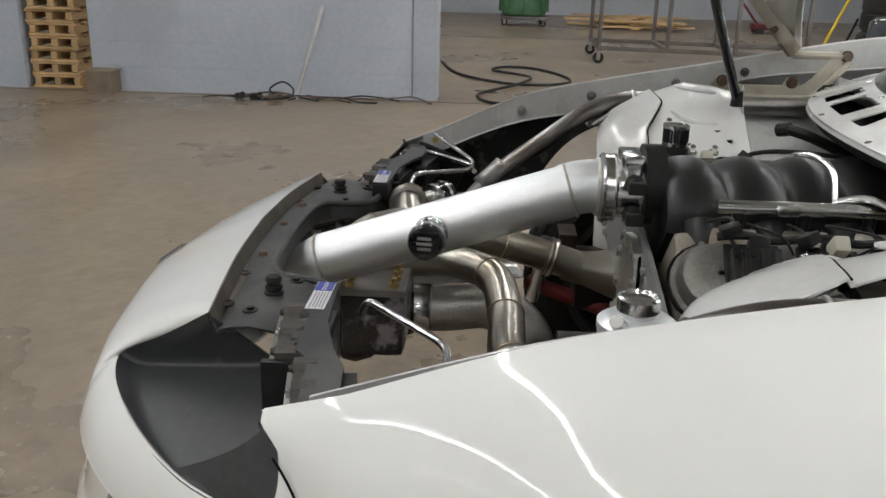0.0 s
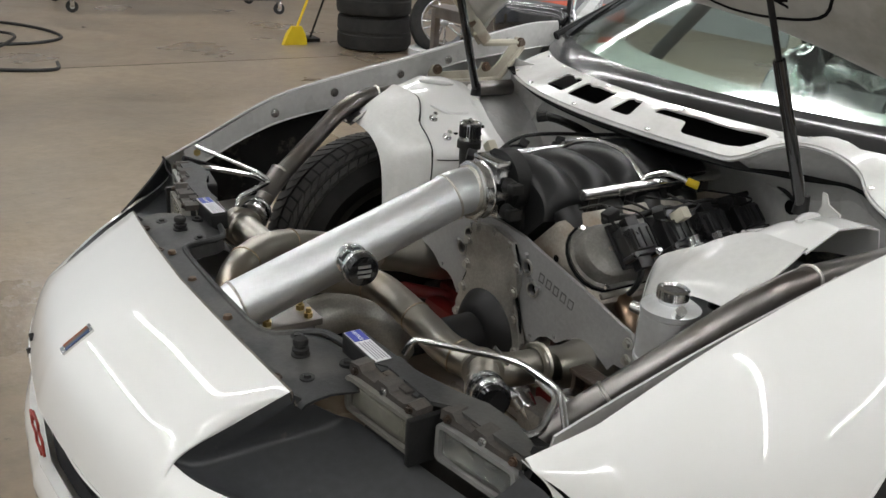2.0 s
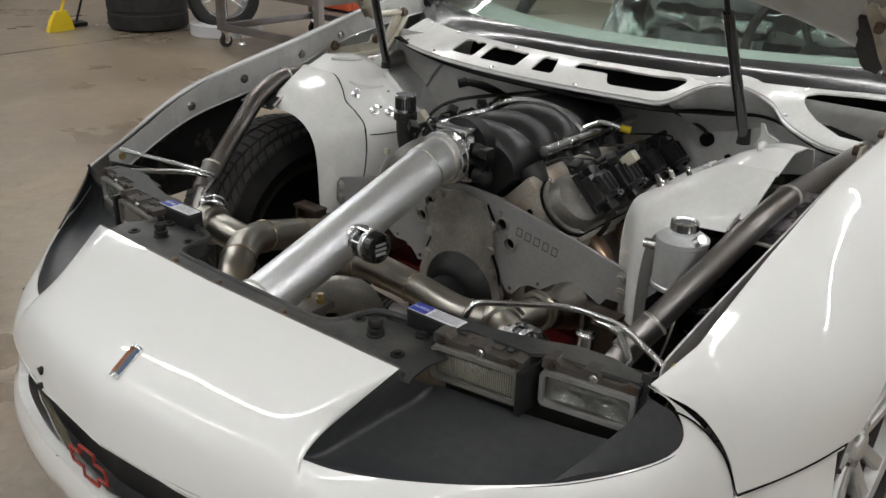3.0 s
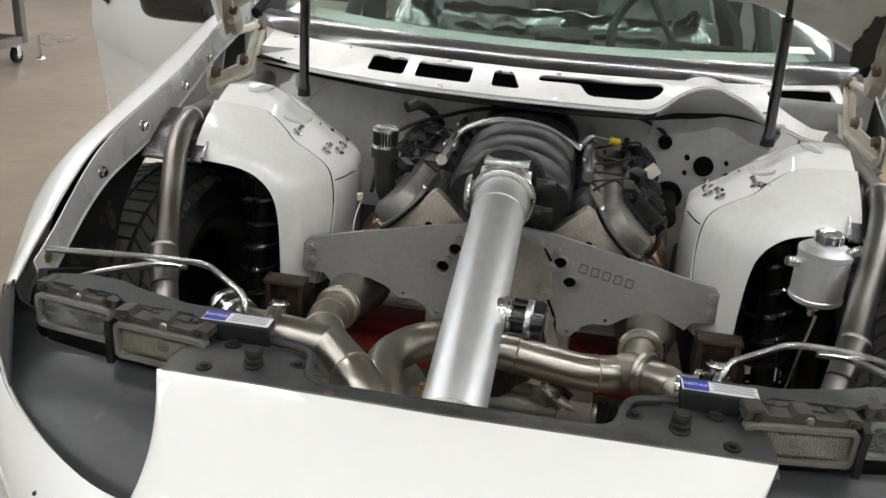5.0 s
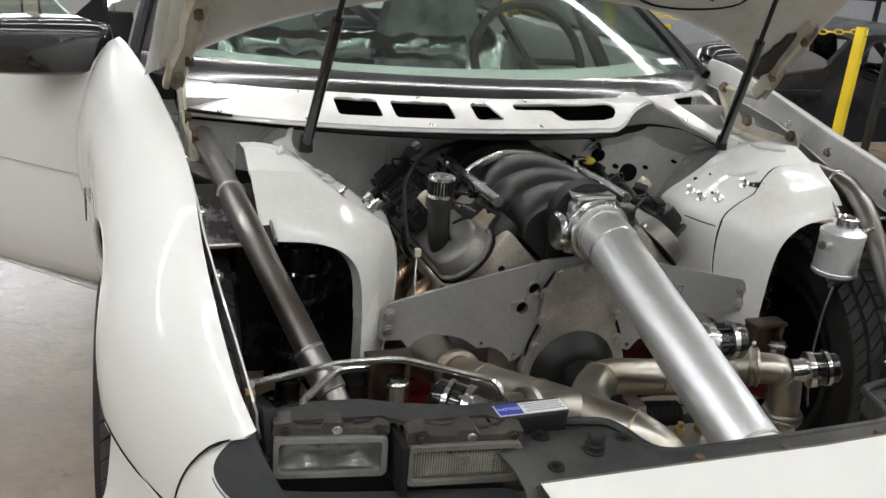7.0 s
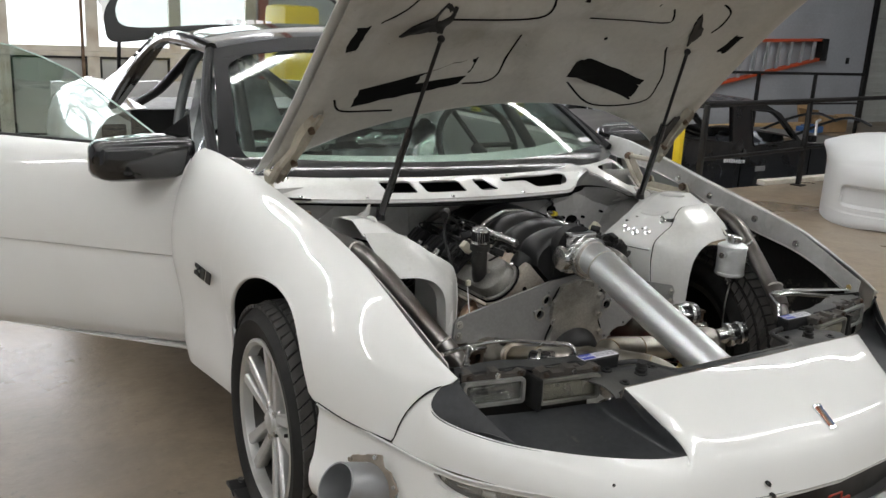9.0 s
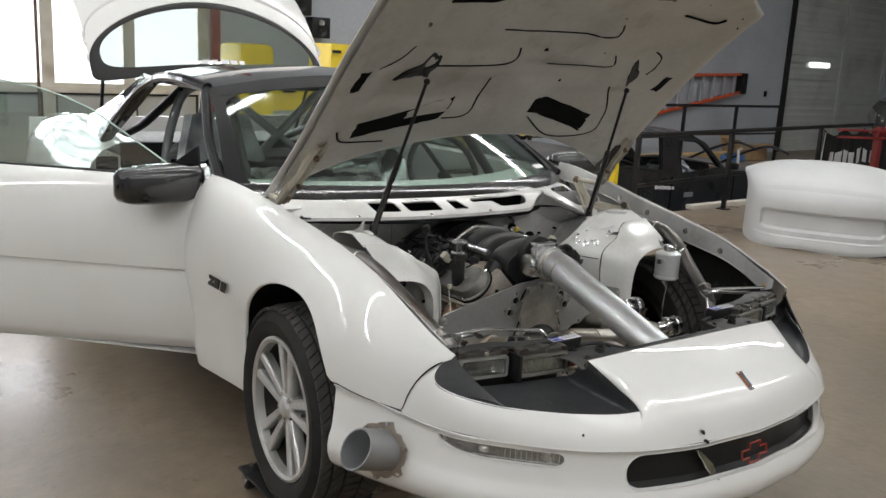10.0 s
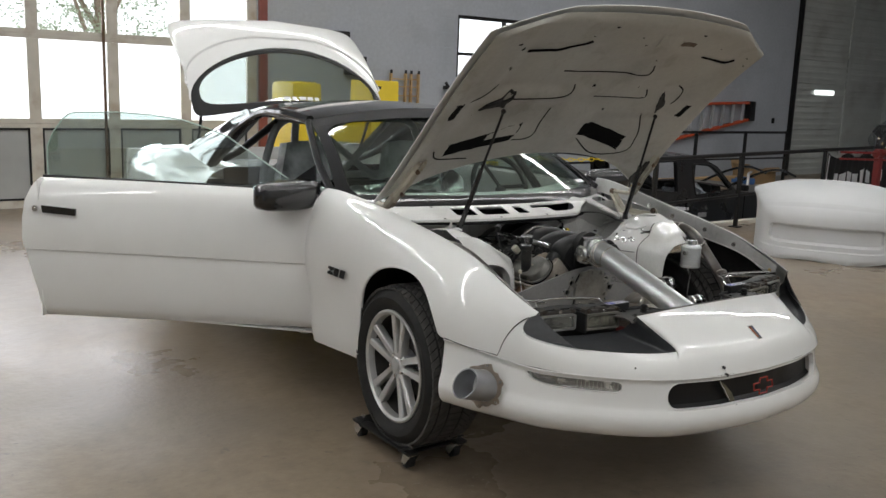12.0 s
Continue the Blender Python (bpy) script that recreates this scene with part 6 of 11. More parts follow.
slab(bm, [(-0.55, 0.40), (-0.70, 0.47), (-0.70, 0.35), (-0.60, 0.30)], "z", 0.880, 0.884)
part("corner_shade", bm, DARK, cowl, "dark slab in place of the shaded open cowl corner")

COILBLACK = mat("glossy_black_coil", (0.012, 0.012, 0.013), 0.3, vary=0.2, scale=20, bump=0.05, stain=(0.05, 0.048, 0.04), stain_amount=0.3, stain_scale=14)
MANIBLACK = mat("black_nylon", (0.012, 0.0125, 0.013), 0.36, vary=0.2, scale=12, bump=0.08, bump_scale=220, fine=0.15)
# ---- engine ----
bm = B()
box(bm, (-0.005, 0.10, 0.50), (0.30, 0.46, 0.26), bev=0.02)
box(bm, (-0.005, 0.10, 0.35), (0.22, 0.42, 0.10), bev=0.02)
engine = part("engine", bm, CAST, car, "bare aluminium V8 engine block with manifold and coils")
for sx in (-1, 1):
    m = Matrix.Translation((sx * 0.182, 0.10, 0.678)) @ Euler((0, radians(sx * 45), 0)).to_matrix().to_4x4()

    def loc(bmx):
        bmesh.ops.transform(bmx, matrix=m, verts=bmx.verts)
        return bmx
    bm = B()
    box(bm, (0, -0.006, -0.045), (0.182, 0.482, 0.160), bev=0.012)
    for k in range(4):
        box(bm, (-sx * 0.065, -0.16 + 0.107 * k, 0.02), (0.06, 0.075, 0.05), bev=0.008)
    cyl(bm, (sx * 0.045, -0.256, -0.05), (sx * 0.045, -0.24, -0.05), 0.020, seg=18)
    cyl(bm, (sx * 0.045, -0.262, -0.05), (sx * 0.045, -0.25, -0.05), 0.009, seg=6)
    head = part("cylinder_head", loc(bm), HEADALU, engine, "stained aluminium cylinder head")
    # dark disc on the head face, as the shade in a bolt hole
    bm = B()
    cyl(bm, (-sx * 0.030, -0.2485, -0.010), (-sx * 0.030, -0.240, -0.010), 0.007, seg=14)
    part("bolt_hole_shade", loc(bm), DARK, engine)

    def stadium(hw, hl, n=10):
        return [(hw * math.cos(a), (hl - hw) * (1 if math.sin(a) > -1e-6 and 0 <= k <= n else -1) + hw * math.sin(a)) for k, a in enumerate([math.pi * q / n for q in range(n + 1)] + [math.pi + math.pi * q / n for q in range(n + 1)])]
    bm = B()
    rings = []
    for hw, hl, z in ((0.066, 0.248, 0.036), (0.066, 0.248, 0.044), (0.058, 0.240, 0.046), (0.056, 0.238, 0.066), (0.052, 0.234, 0.074), (0.044, 0.226, 0.079), (0.004, 0.186, 0.081)):
        r_ = [(x, y - 0.012, z) for x, y in stadium(hw, hl)]
        rings.append(r_ + r_[:1])
    grid(bm, rings)
    bmesh.ops.remove_doubles(bm, verts=bm.verts, dist=0.0003)
    part("valve_cover", loc(bm), COVERCAST, engine, "dull grey cast valve cover with rounded ends", 30)
    bm = B()
    ring_ = [(x, y - 0.012, 0.037) for x, y in stadium(0.0675, 0.2495)]
    tube(bm, ring_ + ring_[:1], 0.0035, 6)
    part("cover_gasket", loc(bm), DARK, engine, "black rubber valve cover gasket")
    for q in (-0.21, -0.07, 0.07, 0.20):
        for w_ in (-0.060, 0.060):
            bm = B()
            cyl(bm, (w_, q, 0.044), (w_, q, 0.052), 0.006, seg=6)
            part("cover_bolt", loc(bm), CHROME, engine)
    for k in range(4):
        if sx < 0 and k == 0:
            continue
        y = -0.150 + 0.104 * k
        bm = B()
        box(bm, (sx * 0.004, y, 0.104), (0.060, 0.070, 0.026), bev=0.003)
        box(bm, (sx * 0.004, y, 0.121), (0.044, 0.050, 0.012), bev=0.002)
        box(bm, (sx * 0.044, y, 0.098), (0.026, 0.034, 0.022), bev=0.003)
        box(bm, (-sx * 0.036, y + 0.008, 0.100), (0.020, 0.030, 0.020), bev=0.003)
        coil = part("ignition_coil", loc(bm), COILBLACK, engine, "glossy black ignition coil pack")
        for q in (-0.018, 0.0, 0.018):
            bm = B()
            box(bm, (sx * 0.004, y + q, 0.1285), (0.038, 0.006, 0.004), bev=0.001)
            part("coil_rib", loc(bm), COILBLACK, engine)
        bm = B()
        box(bm, (sx * 0.002, y, 0.0865), (0.090, 0.078, 0.008), bev=0.001)
        part("coil_bracket", loc(bm), PLASTIC, engine)
        for q in (-0.030, 0.030):
            bm = B()
            cyl(bm, (sx * 0.034, y + q, 0.088), (sx * 0.034, y + q, 0.118), 0.0075, seg=10)
            cyl(bm, (sx * 0.034, y + q, 0.118), (sx * 0.034, y + q, 0.124), 0.0055, seg=6)
            part("coil_bolt", loc(bm), COILBLACK if q < 0 else CHROME, engine)
        bm = B()
        tube(bm, smooth_path([(sx * 0.052, y, 0.094), (sx * 0.075, y - 0.01, 0.075), (sx * 0.085, y - 0.012, 0.035), (sx * 0.082, y - 0.01, -0.005)], 5), 0.0055, 8)
        part("plug_lead", loc(bm), PLASTIC, engine, "black spark plug lead")
    bm = B()
    tube(bm, smooth_path([(-sx * 0.050, -0.2 + 0.04 * k, 0.098 + 0.008 * math.sin(k * 2.1)) for k in range(11)], 4), 0.0065, 8)
    part("wiring_loom", loc(bm), PLASTIC, engine, "black corrugated wiring loom")
    bm = B()
    box(bm, (-sx * 0.02, -0.045 if sx > 0 else -0.11, 0.135), (0.024, 0.022, 0.034), bev=0.004)
    part("connector", loc(bm), mat("cream_connector", (0.55, 0.52, 0.42), 0.5), engine, "cream plug connector")
    # header primaries
    for k in range(4):
        y = -0.06 + 0.107 * k
        bm = B()
        tube(bm, bend_path([(sx * 0.25, y, 0.635), (sx * 0.30, y - 0.02, 0.62), (sx * 0.325, y - 0.03, 0.54), (sx * 0.30, -0.02 + 0.02 * k, 0.50)], 0.04, 6), 0.020, 14)
        part("header_tube", bm, HEADER, engine, "heat-tinted stainless header tube")
    bm = B()
    box(bm, (sx * 0.245, 0.10, 0.635), (0.012, 0.45, 0.055), rot=(0, sx * 45, 0), bev=0.003)
    part("header_flange", bm, STAINLESS, engine)

# intake manifold with ribs
bm = B()
rows = []
for y in np.linspace(-0.150, 0.315, 90):
    rib = 0.020 * abs(math.sin((y + 0.15) * math.pi / 0.093)) ** 0.6 - 0.012
    h = 0.838 + 0.012 * (y + 0.15) / 0.46 + rib * 0.9
    row = []
    for k in range(17):
        a = math.pi * k / 16
        r = 1.0 + rib * 2.2
        row.append((-0.004 + 0.128 * r * math.cos(a) * (0.90 + 0.10 * math.sin(a)), float(y), 0.752 + (h - 0.752) * math.sin(a) ** 0.85 * r))
    rows.append([(0.030, float(y), 0.675)] + row + [(-0.038, float(y), 0.675)])
grid(bm, rows)
bm.faces.new(list(bm.verts)[:19])
thicken(bm, 0.004)
part("intake_manifold", bm, MANIBLACK, engine, "black ribbed plastic intake manifold", 40)
bm = B()
cyl(bm, (-0.008, -0.178, 0.800), (-0.008, -0.145, 0.800), 0.068, seg=28)
box(bm, (-0.008, -0.155, 0.765), (0.12, 0.012, 0.10), bev=0.004)
part("manifold_flange", bm, PLASTIC, engine)
for k in range(4):
    bm = B()
    tube(bm, smooth_path([(0.115, -0.10 + 0.107 * k, 0.770), (0.135, -0.10 + 0.107 * k, 0.742), (0.125, -0.10 + 0.107 * k, 0.705)], 5), 0.030, 12)
    part("intake_runner", bm, MANIBLACK, engine)
    bm = B()
    tube(bm, smooth_path([(-0.122, -0.10 + 0.107 * k, 0.770), (-0.142, -0.10 + 0.107 * k, 0.742), (-0.13, -0.10 + 0.107 * k, 0.705)], 5), 0.030, 12)
    part("intake_runner", bm, MANIBLACK, engine)
bm = B()
cyl(bm, (-0.01, 0.285, 0.835), (-0.01, 0.30, 0.850), 0.075, 0.06, 24)
part("rear_dome", bm, MANIBLACK, engine)

# fuel rails and crossover
for sx in (-1, 1):
    bm = B()
    cyl(bm, (sx * 0.142 - 0.005, -0.085, 0.806), (sx * 0.142 - 0.005, 0.30, 0.806), 0.0115, seg=12)
    box(bm, (sx * 0.142 - 0.005, 0.02, 0.806), (0.028, 0.035, 0.018), bev=0.003)
    box(bm, (sx * 0.142 - 0.005, 0.19, 0.806), (0.028, 0.03, 0.018), bev=0.003)
    rail = part("fuel_rail", bm, CHROME, engine, "plated steel fuel rail with injectors")
    for k in range(4):
        bm = B()
        y = -0.05 + 0.098 * k
        cyl(bm, (sx * 0.142 - 0.005, y, 0.800), (sx * 0.135 - 0.005, y, 0.755), 0.010, seg=10)
        part("injector", bm, PLASTIC, engine)
bm = B()
tube(bm, smooth_path([(-0.147, 0.10, 0.806), (-0.125, 0.098, 0.826), (-0.085, 0.104, 0.842), (-0.042, 0.117, 0.848), (0.03, 0.120, 0.842), (0.085, 0.108, 0.822), (0.118, 0.10, 0.806)], 8), 0.0068, 10)
part("fuel_crossover", bm, CHROME, engine, "bright steel fuel crossover tube")
bm = B()
tube(bm, smooth_path([(0.118, 0.10, 0.815), (0.135, 0.135, 0.826), (0.160, 0.155, 0.822), (0.183, 0.167, 0.815)], 6), 0.006, 8)
part("fuel_line", bm, CHROME, engine)
bm = B()
cyl(bm, (0.176, 0.163, 0.817), (0.197, 0.173, 0.812), 0.0085, seg=12)
part("yellow_cap", bm, YELLOW, engine, "yellow plastic fitting cap")
# cable to the firewall and crank sensor hose
bm = B()
tube(bm, smooth_path([(-0.30, -0.02, 0.70), (-0.28, 0.08, 0.80), (-0.17, 0.235, 0.822), (-0.07, 0.25, 0.842), (0.01, 0.265, 0.848), (0.115, 0.285, 0.847), (0.20, 0.285, 0.852), (0.255, 0.300, 0.836), (0.299, 0.318, 0.812), (0.312, 0.340, 0.790)], 8), 0.0045, 8)
part("cable", bm, PLASTIC, engine, "long black throttle cable")
bm = B()
lathe(bm, (0.310, 0.337, 0.784), (0.05, 1, -0.15), [(0, 0), (0.012, 0), (0.017, 0.006), (0.017, 0.012), (0.010, 0.016), (0.010, 0.040)], 16)
part("grommet", bm, PLASTIC, engine, "black rubber cable grommet in the firewall")
bm = B()
tube(bm, smooth_path([(-0.250, 0.125, 0.858), (-0.238, 0.17, 0.846), (-0.225, 0.24, 0.815), (-0.215, 0.30, 0.778)], 5), 0.0105, 10)
cyl(bm, (-0.262, 0.118, 0.852), (-0.244, 0.134, 0.858), 0.013, seg=10)
part("heater_hose", bm, PLASTIC, engine, "black rubber hose stub")

random.seed(12)
for sx in (-1, 1):
    for k in range(6):
        y0 = -0.10 + 0.06 * k
        pts = [(sx * 0.15, y0, 0.785), (sx * (0.19 + random.uniform(-0.02, 0.03)), y0 + random.uniform(-0.03, 0.05), 0.785 + random.uniform(-0.01, 0.03)), (sx * (0.23 + random.uniform(-0.02, 0.02)), y0 + random.uniform(0.0, 0.08), 0.775 + random.uniform(0.0, 0.025)), (sx * 0.235, y0 + random.uniform(0.0, 0.06), 0.765)]
        bm = B()
        tube(bm, smooth_path(pts, 6), 0.0022 if k % 2 else 0.003, 6)
        part("wire", bm, PLASTIC, engine)
        if k % 2 == 0:
            bm = B()
            box(bm, Vector(pts[2]) + Vector((0, 0, 0.008)), (0.022, 0.030, 0.018), rot=(random.uniform(-30, 30), random.uniform(-30, 30), random.uniform(0, 90)), bev=0.003)
            part("plug", bm, PLASTIC if k % 4 else BLACKPAINT, engine)
bm = B()
tube(bm, smooth_path([(-0.305, -0.09, 0.70), (-0.312, -0.11, 0.66), (-0.310, -0.12, 0.61), (-0.312, -0.125, 0.56)], 6), 0.0014, 6)
part("sensor_wire", bm, LABELWHITE, engine, "thin pale sensor wire")
bm = B()
box(bm, (-0.305, -0.092, 0.712), (0.012, 0.011, 0.015), bev=0.002)
part("plug", bm, mat("cream_plug", (0.5, 0.48, 0.38), 0.5), engine)
bm = B()
cyl(bm, (0.303, 0.372, 0.778), (0.303, 0.358, 0.778), 0.020, 0.016, 16)
part("grommet", bm, RUBBER, engine)

# breather with filter
bm = B()
tube(bm, smooth_path([(-0.262, -0.075, 0.815), (-0.262, -0.075, 0.77), (-0.255, -0.07, 0.72), (-0.235, -0.05, 0.69)], 6), [0.0215] * 7 + [0.021] * 6 + [0.020] * 6, 18)
lathe(bm, (-0.262, -0.075, 0.795), (0, 0, 1), [(0.0215, 0.0), (0.028, 0.002), (0.028, 0.018), (0.0215, 0.02)], 20)
part("breather_tube", bm, PLASTIC, engine, "black rubber breather tube")
bm = B()
lathe(bm, (-0.262, -0.075, 0.816), (0, 0, 1), [(0.0, 0), (0.0255, 0), (0.0255, 0.007), (0.0228, 0.008), (0.0228, 0.033), (0.0255, 0.034), (0.0255, 0.039), (0.022, 0.041), (0.020, 0.039), (0.0, 0.039)], 24)
part("breather_filter", bm, ALUSHINE, engine, "small chrome-capped breather filter")
for k in range(24):
    a = 2 * math.pi * k / 24
    bm = B()
    box(bm, (-0.262 + 0.0232 * math.cos(a), -0.075 + 0.0232 * math.sin(a), 0.8365), (0.0035, 0.0035, 0.025), rot=(0, 0, math.degrees(a)))
    part("filter_pleat", bm, BLACKPAINT, engine)

PLATEDARK = mat('engraved_steel', (0.13, 0.13, 0.13), 0.5, 0.35)
# front motor plate in two halves, with holes, and timing cover
def plate_holes(pts):
    return [circle2(x, z, r, 18) for x, z, r in pts]


for sx in (-1, 1):
    o = [(0.400, 0.633), (0.388, 0.647), (0.30, 0.668), (0.20, 0.690), (0.08, 0.716), (0.0, 0.722), (0.0, 0.700), (0.055, 0.690), (0.070, 0.665), (0.085, 0.640), (0.075, 0.610), (0.088, 0.570), (0.100, 0.535), (0.118, 0.512), (0.134, 0.508), (0.155, 0.533), (0.175, 0.543), (0.205, 0.543), (0.235, 0.565), (0.270, 0.577), (0.310, 0.573), (0.345, 0.556), (0.358, 0.574), (0.395, 0.576), (0.404, 0.586)]
    out = [(sx * x + 0.006, z) for x, z in o]
    hs = plate_holes([(sx * 0.100 + 0.006, 0.660, 0.0125), (sx * 0.122 + 0.006, 0.622, 0.0125), (sx * 0.198 + 0.006, 0.553, 0.004), (sx * 0.128 + 0.006, 0.521, 0.0045)])
    bm = B()
    slab(bm, out, "y", -0.175, -0.167, hs)
    pl = part("motor_plate", bm, PLATE, engine, "grey steel front motor plate with lightening holes", 20)
    for x, z in ((0.386, 0.628), (0.387, 0.596)):
        bm = B()
        cyl(bm, (sx * x + 0.006, -0.174, z), (sx * x + 0.006, -0.178, z), 0.0115, 0.0105, 14)
        cyl(bm, (sx * x + 0.006, -0.177, z), (sx * x + 0.006, -0.184, z), 0.0070, seg=6)
        part("plate_bolt", bm, CAST, engine)
    for x, z in ((0.094, 0.684), (0.113, 0.640), (0.140, 0.632), (0.085, 0.645)):
        bm = B()
        cyl(bm, (sx * x + 0.006, -0.174, z), (sx * x + 0.006, -0.183, z), 0.006, seg=6)
        part("plate_bolt", bm, PLATE, engine)
    for x, z in ((0.100, 0.660), (0.122, 0.622)):
        bm = B()
        ring(bm, (sx * x + 0.006, -0.177, z), (0, 1, 0), 0.0125, 0.0165, 0.004, 20)
        part("boss_ring", bm, CAST, engine)
        # dark disc behind the cut hole, painting the shade in it
        bm = B()
        cyl(bm, (sx * x + 0.006, -0.1655, z), (sx * x + 0.006, -0.164, z), 0.0135, seg=18)
        part("hole_shade", bm, DARK, pl, "dark disc for the shade in a lightening hole")
for k in range(5):
    bm = B()
    x, z = 0.150 + 0.022 * k, 0.654 - 0.0045 * k
    o = [(x - 0.009, z - 0.0085), (x + 0.006, z - 0.0105), (x + 0.009, z + 0.0085), (x - 0.006, z + 0.0105)]
    slab(bm, o, "y", -0.1758, -0.1752, [[(x + (p - x) * 0.72, z + (q - z) * 0.72) for p, q in o]])
    part("engraved_mark", bm, PLATEDARK, engine, "engraved mark on the motor plate")
bm = B()
o = [(-0.060, 0.700), (0.0, 0.712), (0.060, 0.700), (0.082, 0.66), (0.088, 0.62), (0.082, 0.58), (0.10, 0.54), (0.115, 0.50), (0.110, 0.45), (0.09, 0.40), (-0.09, 0.40), (-0.110, 0.45), (-0.115, 0.50), (-0.10, 0.54), (-0.082, 0.58), (-0.088, 0.62), (-0.082, 0.66)]
slab(bm, [(x + 0.006, z) for x, z in o], "y", -0.190, -0.176, [circle2(0.006, 0.475, 0.050, 28)])
part("timing_cover", bm, CAST, engine, "dull cast aluminium timing cover", 25)
bm = B()
lathe(bm, (0.006, -0.190, 0.475), (0, -1, 0), [(0.095, 0.0), (0.085, 0.012), (0.068, 0.028), (0.056, 0.034), (0.050, 0.034), (0.050, 0.0)], 36)
part("seal_boss", bm, BLACKPAINT, engine)
for k, (x, z) in enumerate(((-0.050, 0.694), (0.062, 0.694), (-0.076, 0.655), (0.088, 0.655), (-0.076, 0.600), (0.088, 0.600), (-0.085, 0.545), (0.097, 0.545), (-0.10, 0.48), (0.112, 0.48), (0.01, 0.702))):
    bm = B()
    cyl(bm, (x, -0.189, z), (x, -0.198, z), 0.009, seg=6)
    cyl(bm, (x, -0.189, z), (x, -0.192, z), 0.012, seg=14)
    part("cover_bolt", bm, CAST, engine)
bm = B()
cyl(bm, (0.006, -0.30, 0.475), (0.006, -0.20, 0.475), 0.050, seg=28)
cyl(bm, (0.006, -0.32, 0.475), (0.006, -0.30, 0.475), 0.030, seg=20)
part("crank_hub", bm, BLACKPAINT, engine, "black crankshaft hub")
bm = B()
tube(bm, smooth_path([(-0.055, -0.180, 0.695), (-0.078, -0.183, 0.66), (-0.070, -0.183, 0.63), (-0.078, -0.183, 0.59), (-0.095, -0.183, 0.55), (-0.10, -0.183, 0.51)], 6), 0.003, 6)
part("gasket", bm, DARK, engine)
bm = B()
tube(bm, smooth_path([(0.067, -0.180, 0.695), (0.090, -0.183, 0.66), (0.082, -0.183, 0.63), (0.090, -0.183, 0.59), (0.107, -0.183, 0.55), (0.112, -0.183, 0.51)], 6), 0.003, 6)
part("gasket", bm, DARK, engine)

# throttle body and intake pipe
bm = B()
cyl(bm, (-0.010, -0.178, 0.790), (-0.010, -0.228, 0.791), 0.050, seg=32)
box(bm, (-0.010, -0.196, 0.790), (0.096, 0.028, 0.100), bev=0.010)
box(bm, (-0.010, -0.192, 0.846), (0.082, 0.045, 0.018), bev=0.005)
box(bm, (-0.062, -0.196, 0.779), (0.018, 0.03, 0.035), bev=0.004)
tb = part("throttle_body", bm, ALUSHINE, engine, "polished aluminium throttle body")
bm = B()
lathe(bm, (-0.060, -0.196, 0.784), (-1, 0, 0), [(0.0, 0.020), (0.030, 0.020), (0.036, 0.014), (0.036, 0.010), (0.026, 0.008), (0.026, 0.004), (0.034, 0.002), (0.034, -0.004), (0.0, -0.004)], 24)
part("throttle_pulley", bm, CHROME, engine)
for dz in (0.022, -0.03):
    bm = B()
    cyl(bm, (0.045, -0.196, 0.790 + dz), (0.066, -0.196, 0.790 + dz), 0.016, 0.013, 14)
    box(bm, (0.07, -0.196, 0.790 + dz), (0.02, 0.028, 0.02), bev=0.003)
    part("sensor", bm, PLASTIC, engine, "black throttle sensor")
PA = Vector((-0.010, -0.228, 0.792))
PR = 0.0455
bm = B()
pth = [PA, PA + Vector((0, -0.02, 0.001))] + [PA + Vector((0, -0.022 - 0.012 * k, 0.001 - 0.0005 * k * k)) for k in range(1, 5)]
st = Vector((-0.010, -0.294, 0.784))
en = Vector((-0.011, -0.722, 0.640))
pth += [st.lerp(en, k / 10) for k in range(11)]
dd = (en - st).normalized()
pth += [en + dd * 0.02 + Vector((0, 0, -0.006)), en + dd * 0.05 + Vector((0, 0, -0.025)), en + dd * 0.07 + Vector((0, 0, -0.06))]
hollow(bm, pth, PR, 0.003, 40)
pipe = part("intake_pipe", bm, ALU, car, "brushed aluminium intake pipe with weld beads")
bm = B()
torus(bm, st, dd, PR, 0.0028, 48, 6)
part("weld", bm, WELD, pipe)
bm = B()
torus(bm, en, dd, PR, 0.0028, 48, 6)
part("weld", bm, WELD, pipe)
bm = B()
torus(bm, PA + Vector((0, -0.022, 0)), (0, 1, 0), PR + 0.001, 0.004, 48, 6)
part("weld", bm, WELD, pipe)
bm = B()
lathe(bm, PA + Vector((0, -0.018, 0.0)), (0, 1, 0), [(0.047, -0.002), (0.054, -0.001), (0.0575, 0.001), (0.0585, 0.004), (0.0565, 0.006), (0.0565, 0.020), (0.0585, 0.022), (0.0575, 0.025), (0.047, 0.027)], 40)
part("band_clamp", bm, CHROME, pipe, "stainless band clamp at the throttle")
bm = B()
cyl(bm, (-0.03, -0.236, 0.738), (0.015, -0.236, 0.735), 0.005, seg=8)
box(bm, (-0.012, -0.236, 0.738), (0.02, 0.018, 0.014), bev=0.003)
part("clamp_bolt", bm, CHROME, pipe)
# blow-off valve on the pipe
bv = Vector((0.026, -0.527, 0.712))
bdir = Vector((1.0, -0.10, 0.0)).normalized()
bm = B()
lathe(bm, bv, bdir, [(0.026, -0.02), (0.027, 0.004), (0.030, 0.006), (0.030, 0.014), (0.026, 0.016), (0.026, 0.020)], 30)
part("valve_base", bm, ALUSHINE, pipe, "polished valve base welded to the pipe")
bm = B()
lathe(bm, bv + bdir * 0.020, bdir, [(0.020, 0), (0.022, 0.002), (0.022, 0.020), (0.020, 0.022)], 24)
part("valve_core", bm, GLOSSBLACK, pipe)
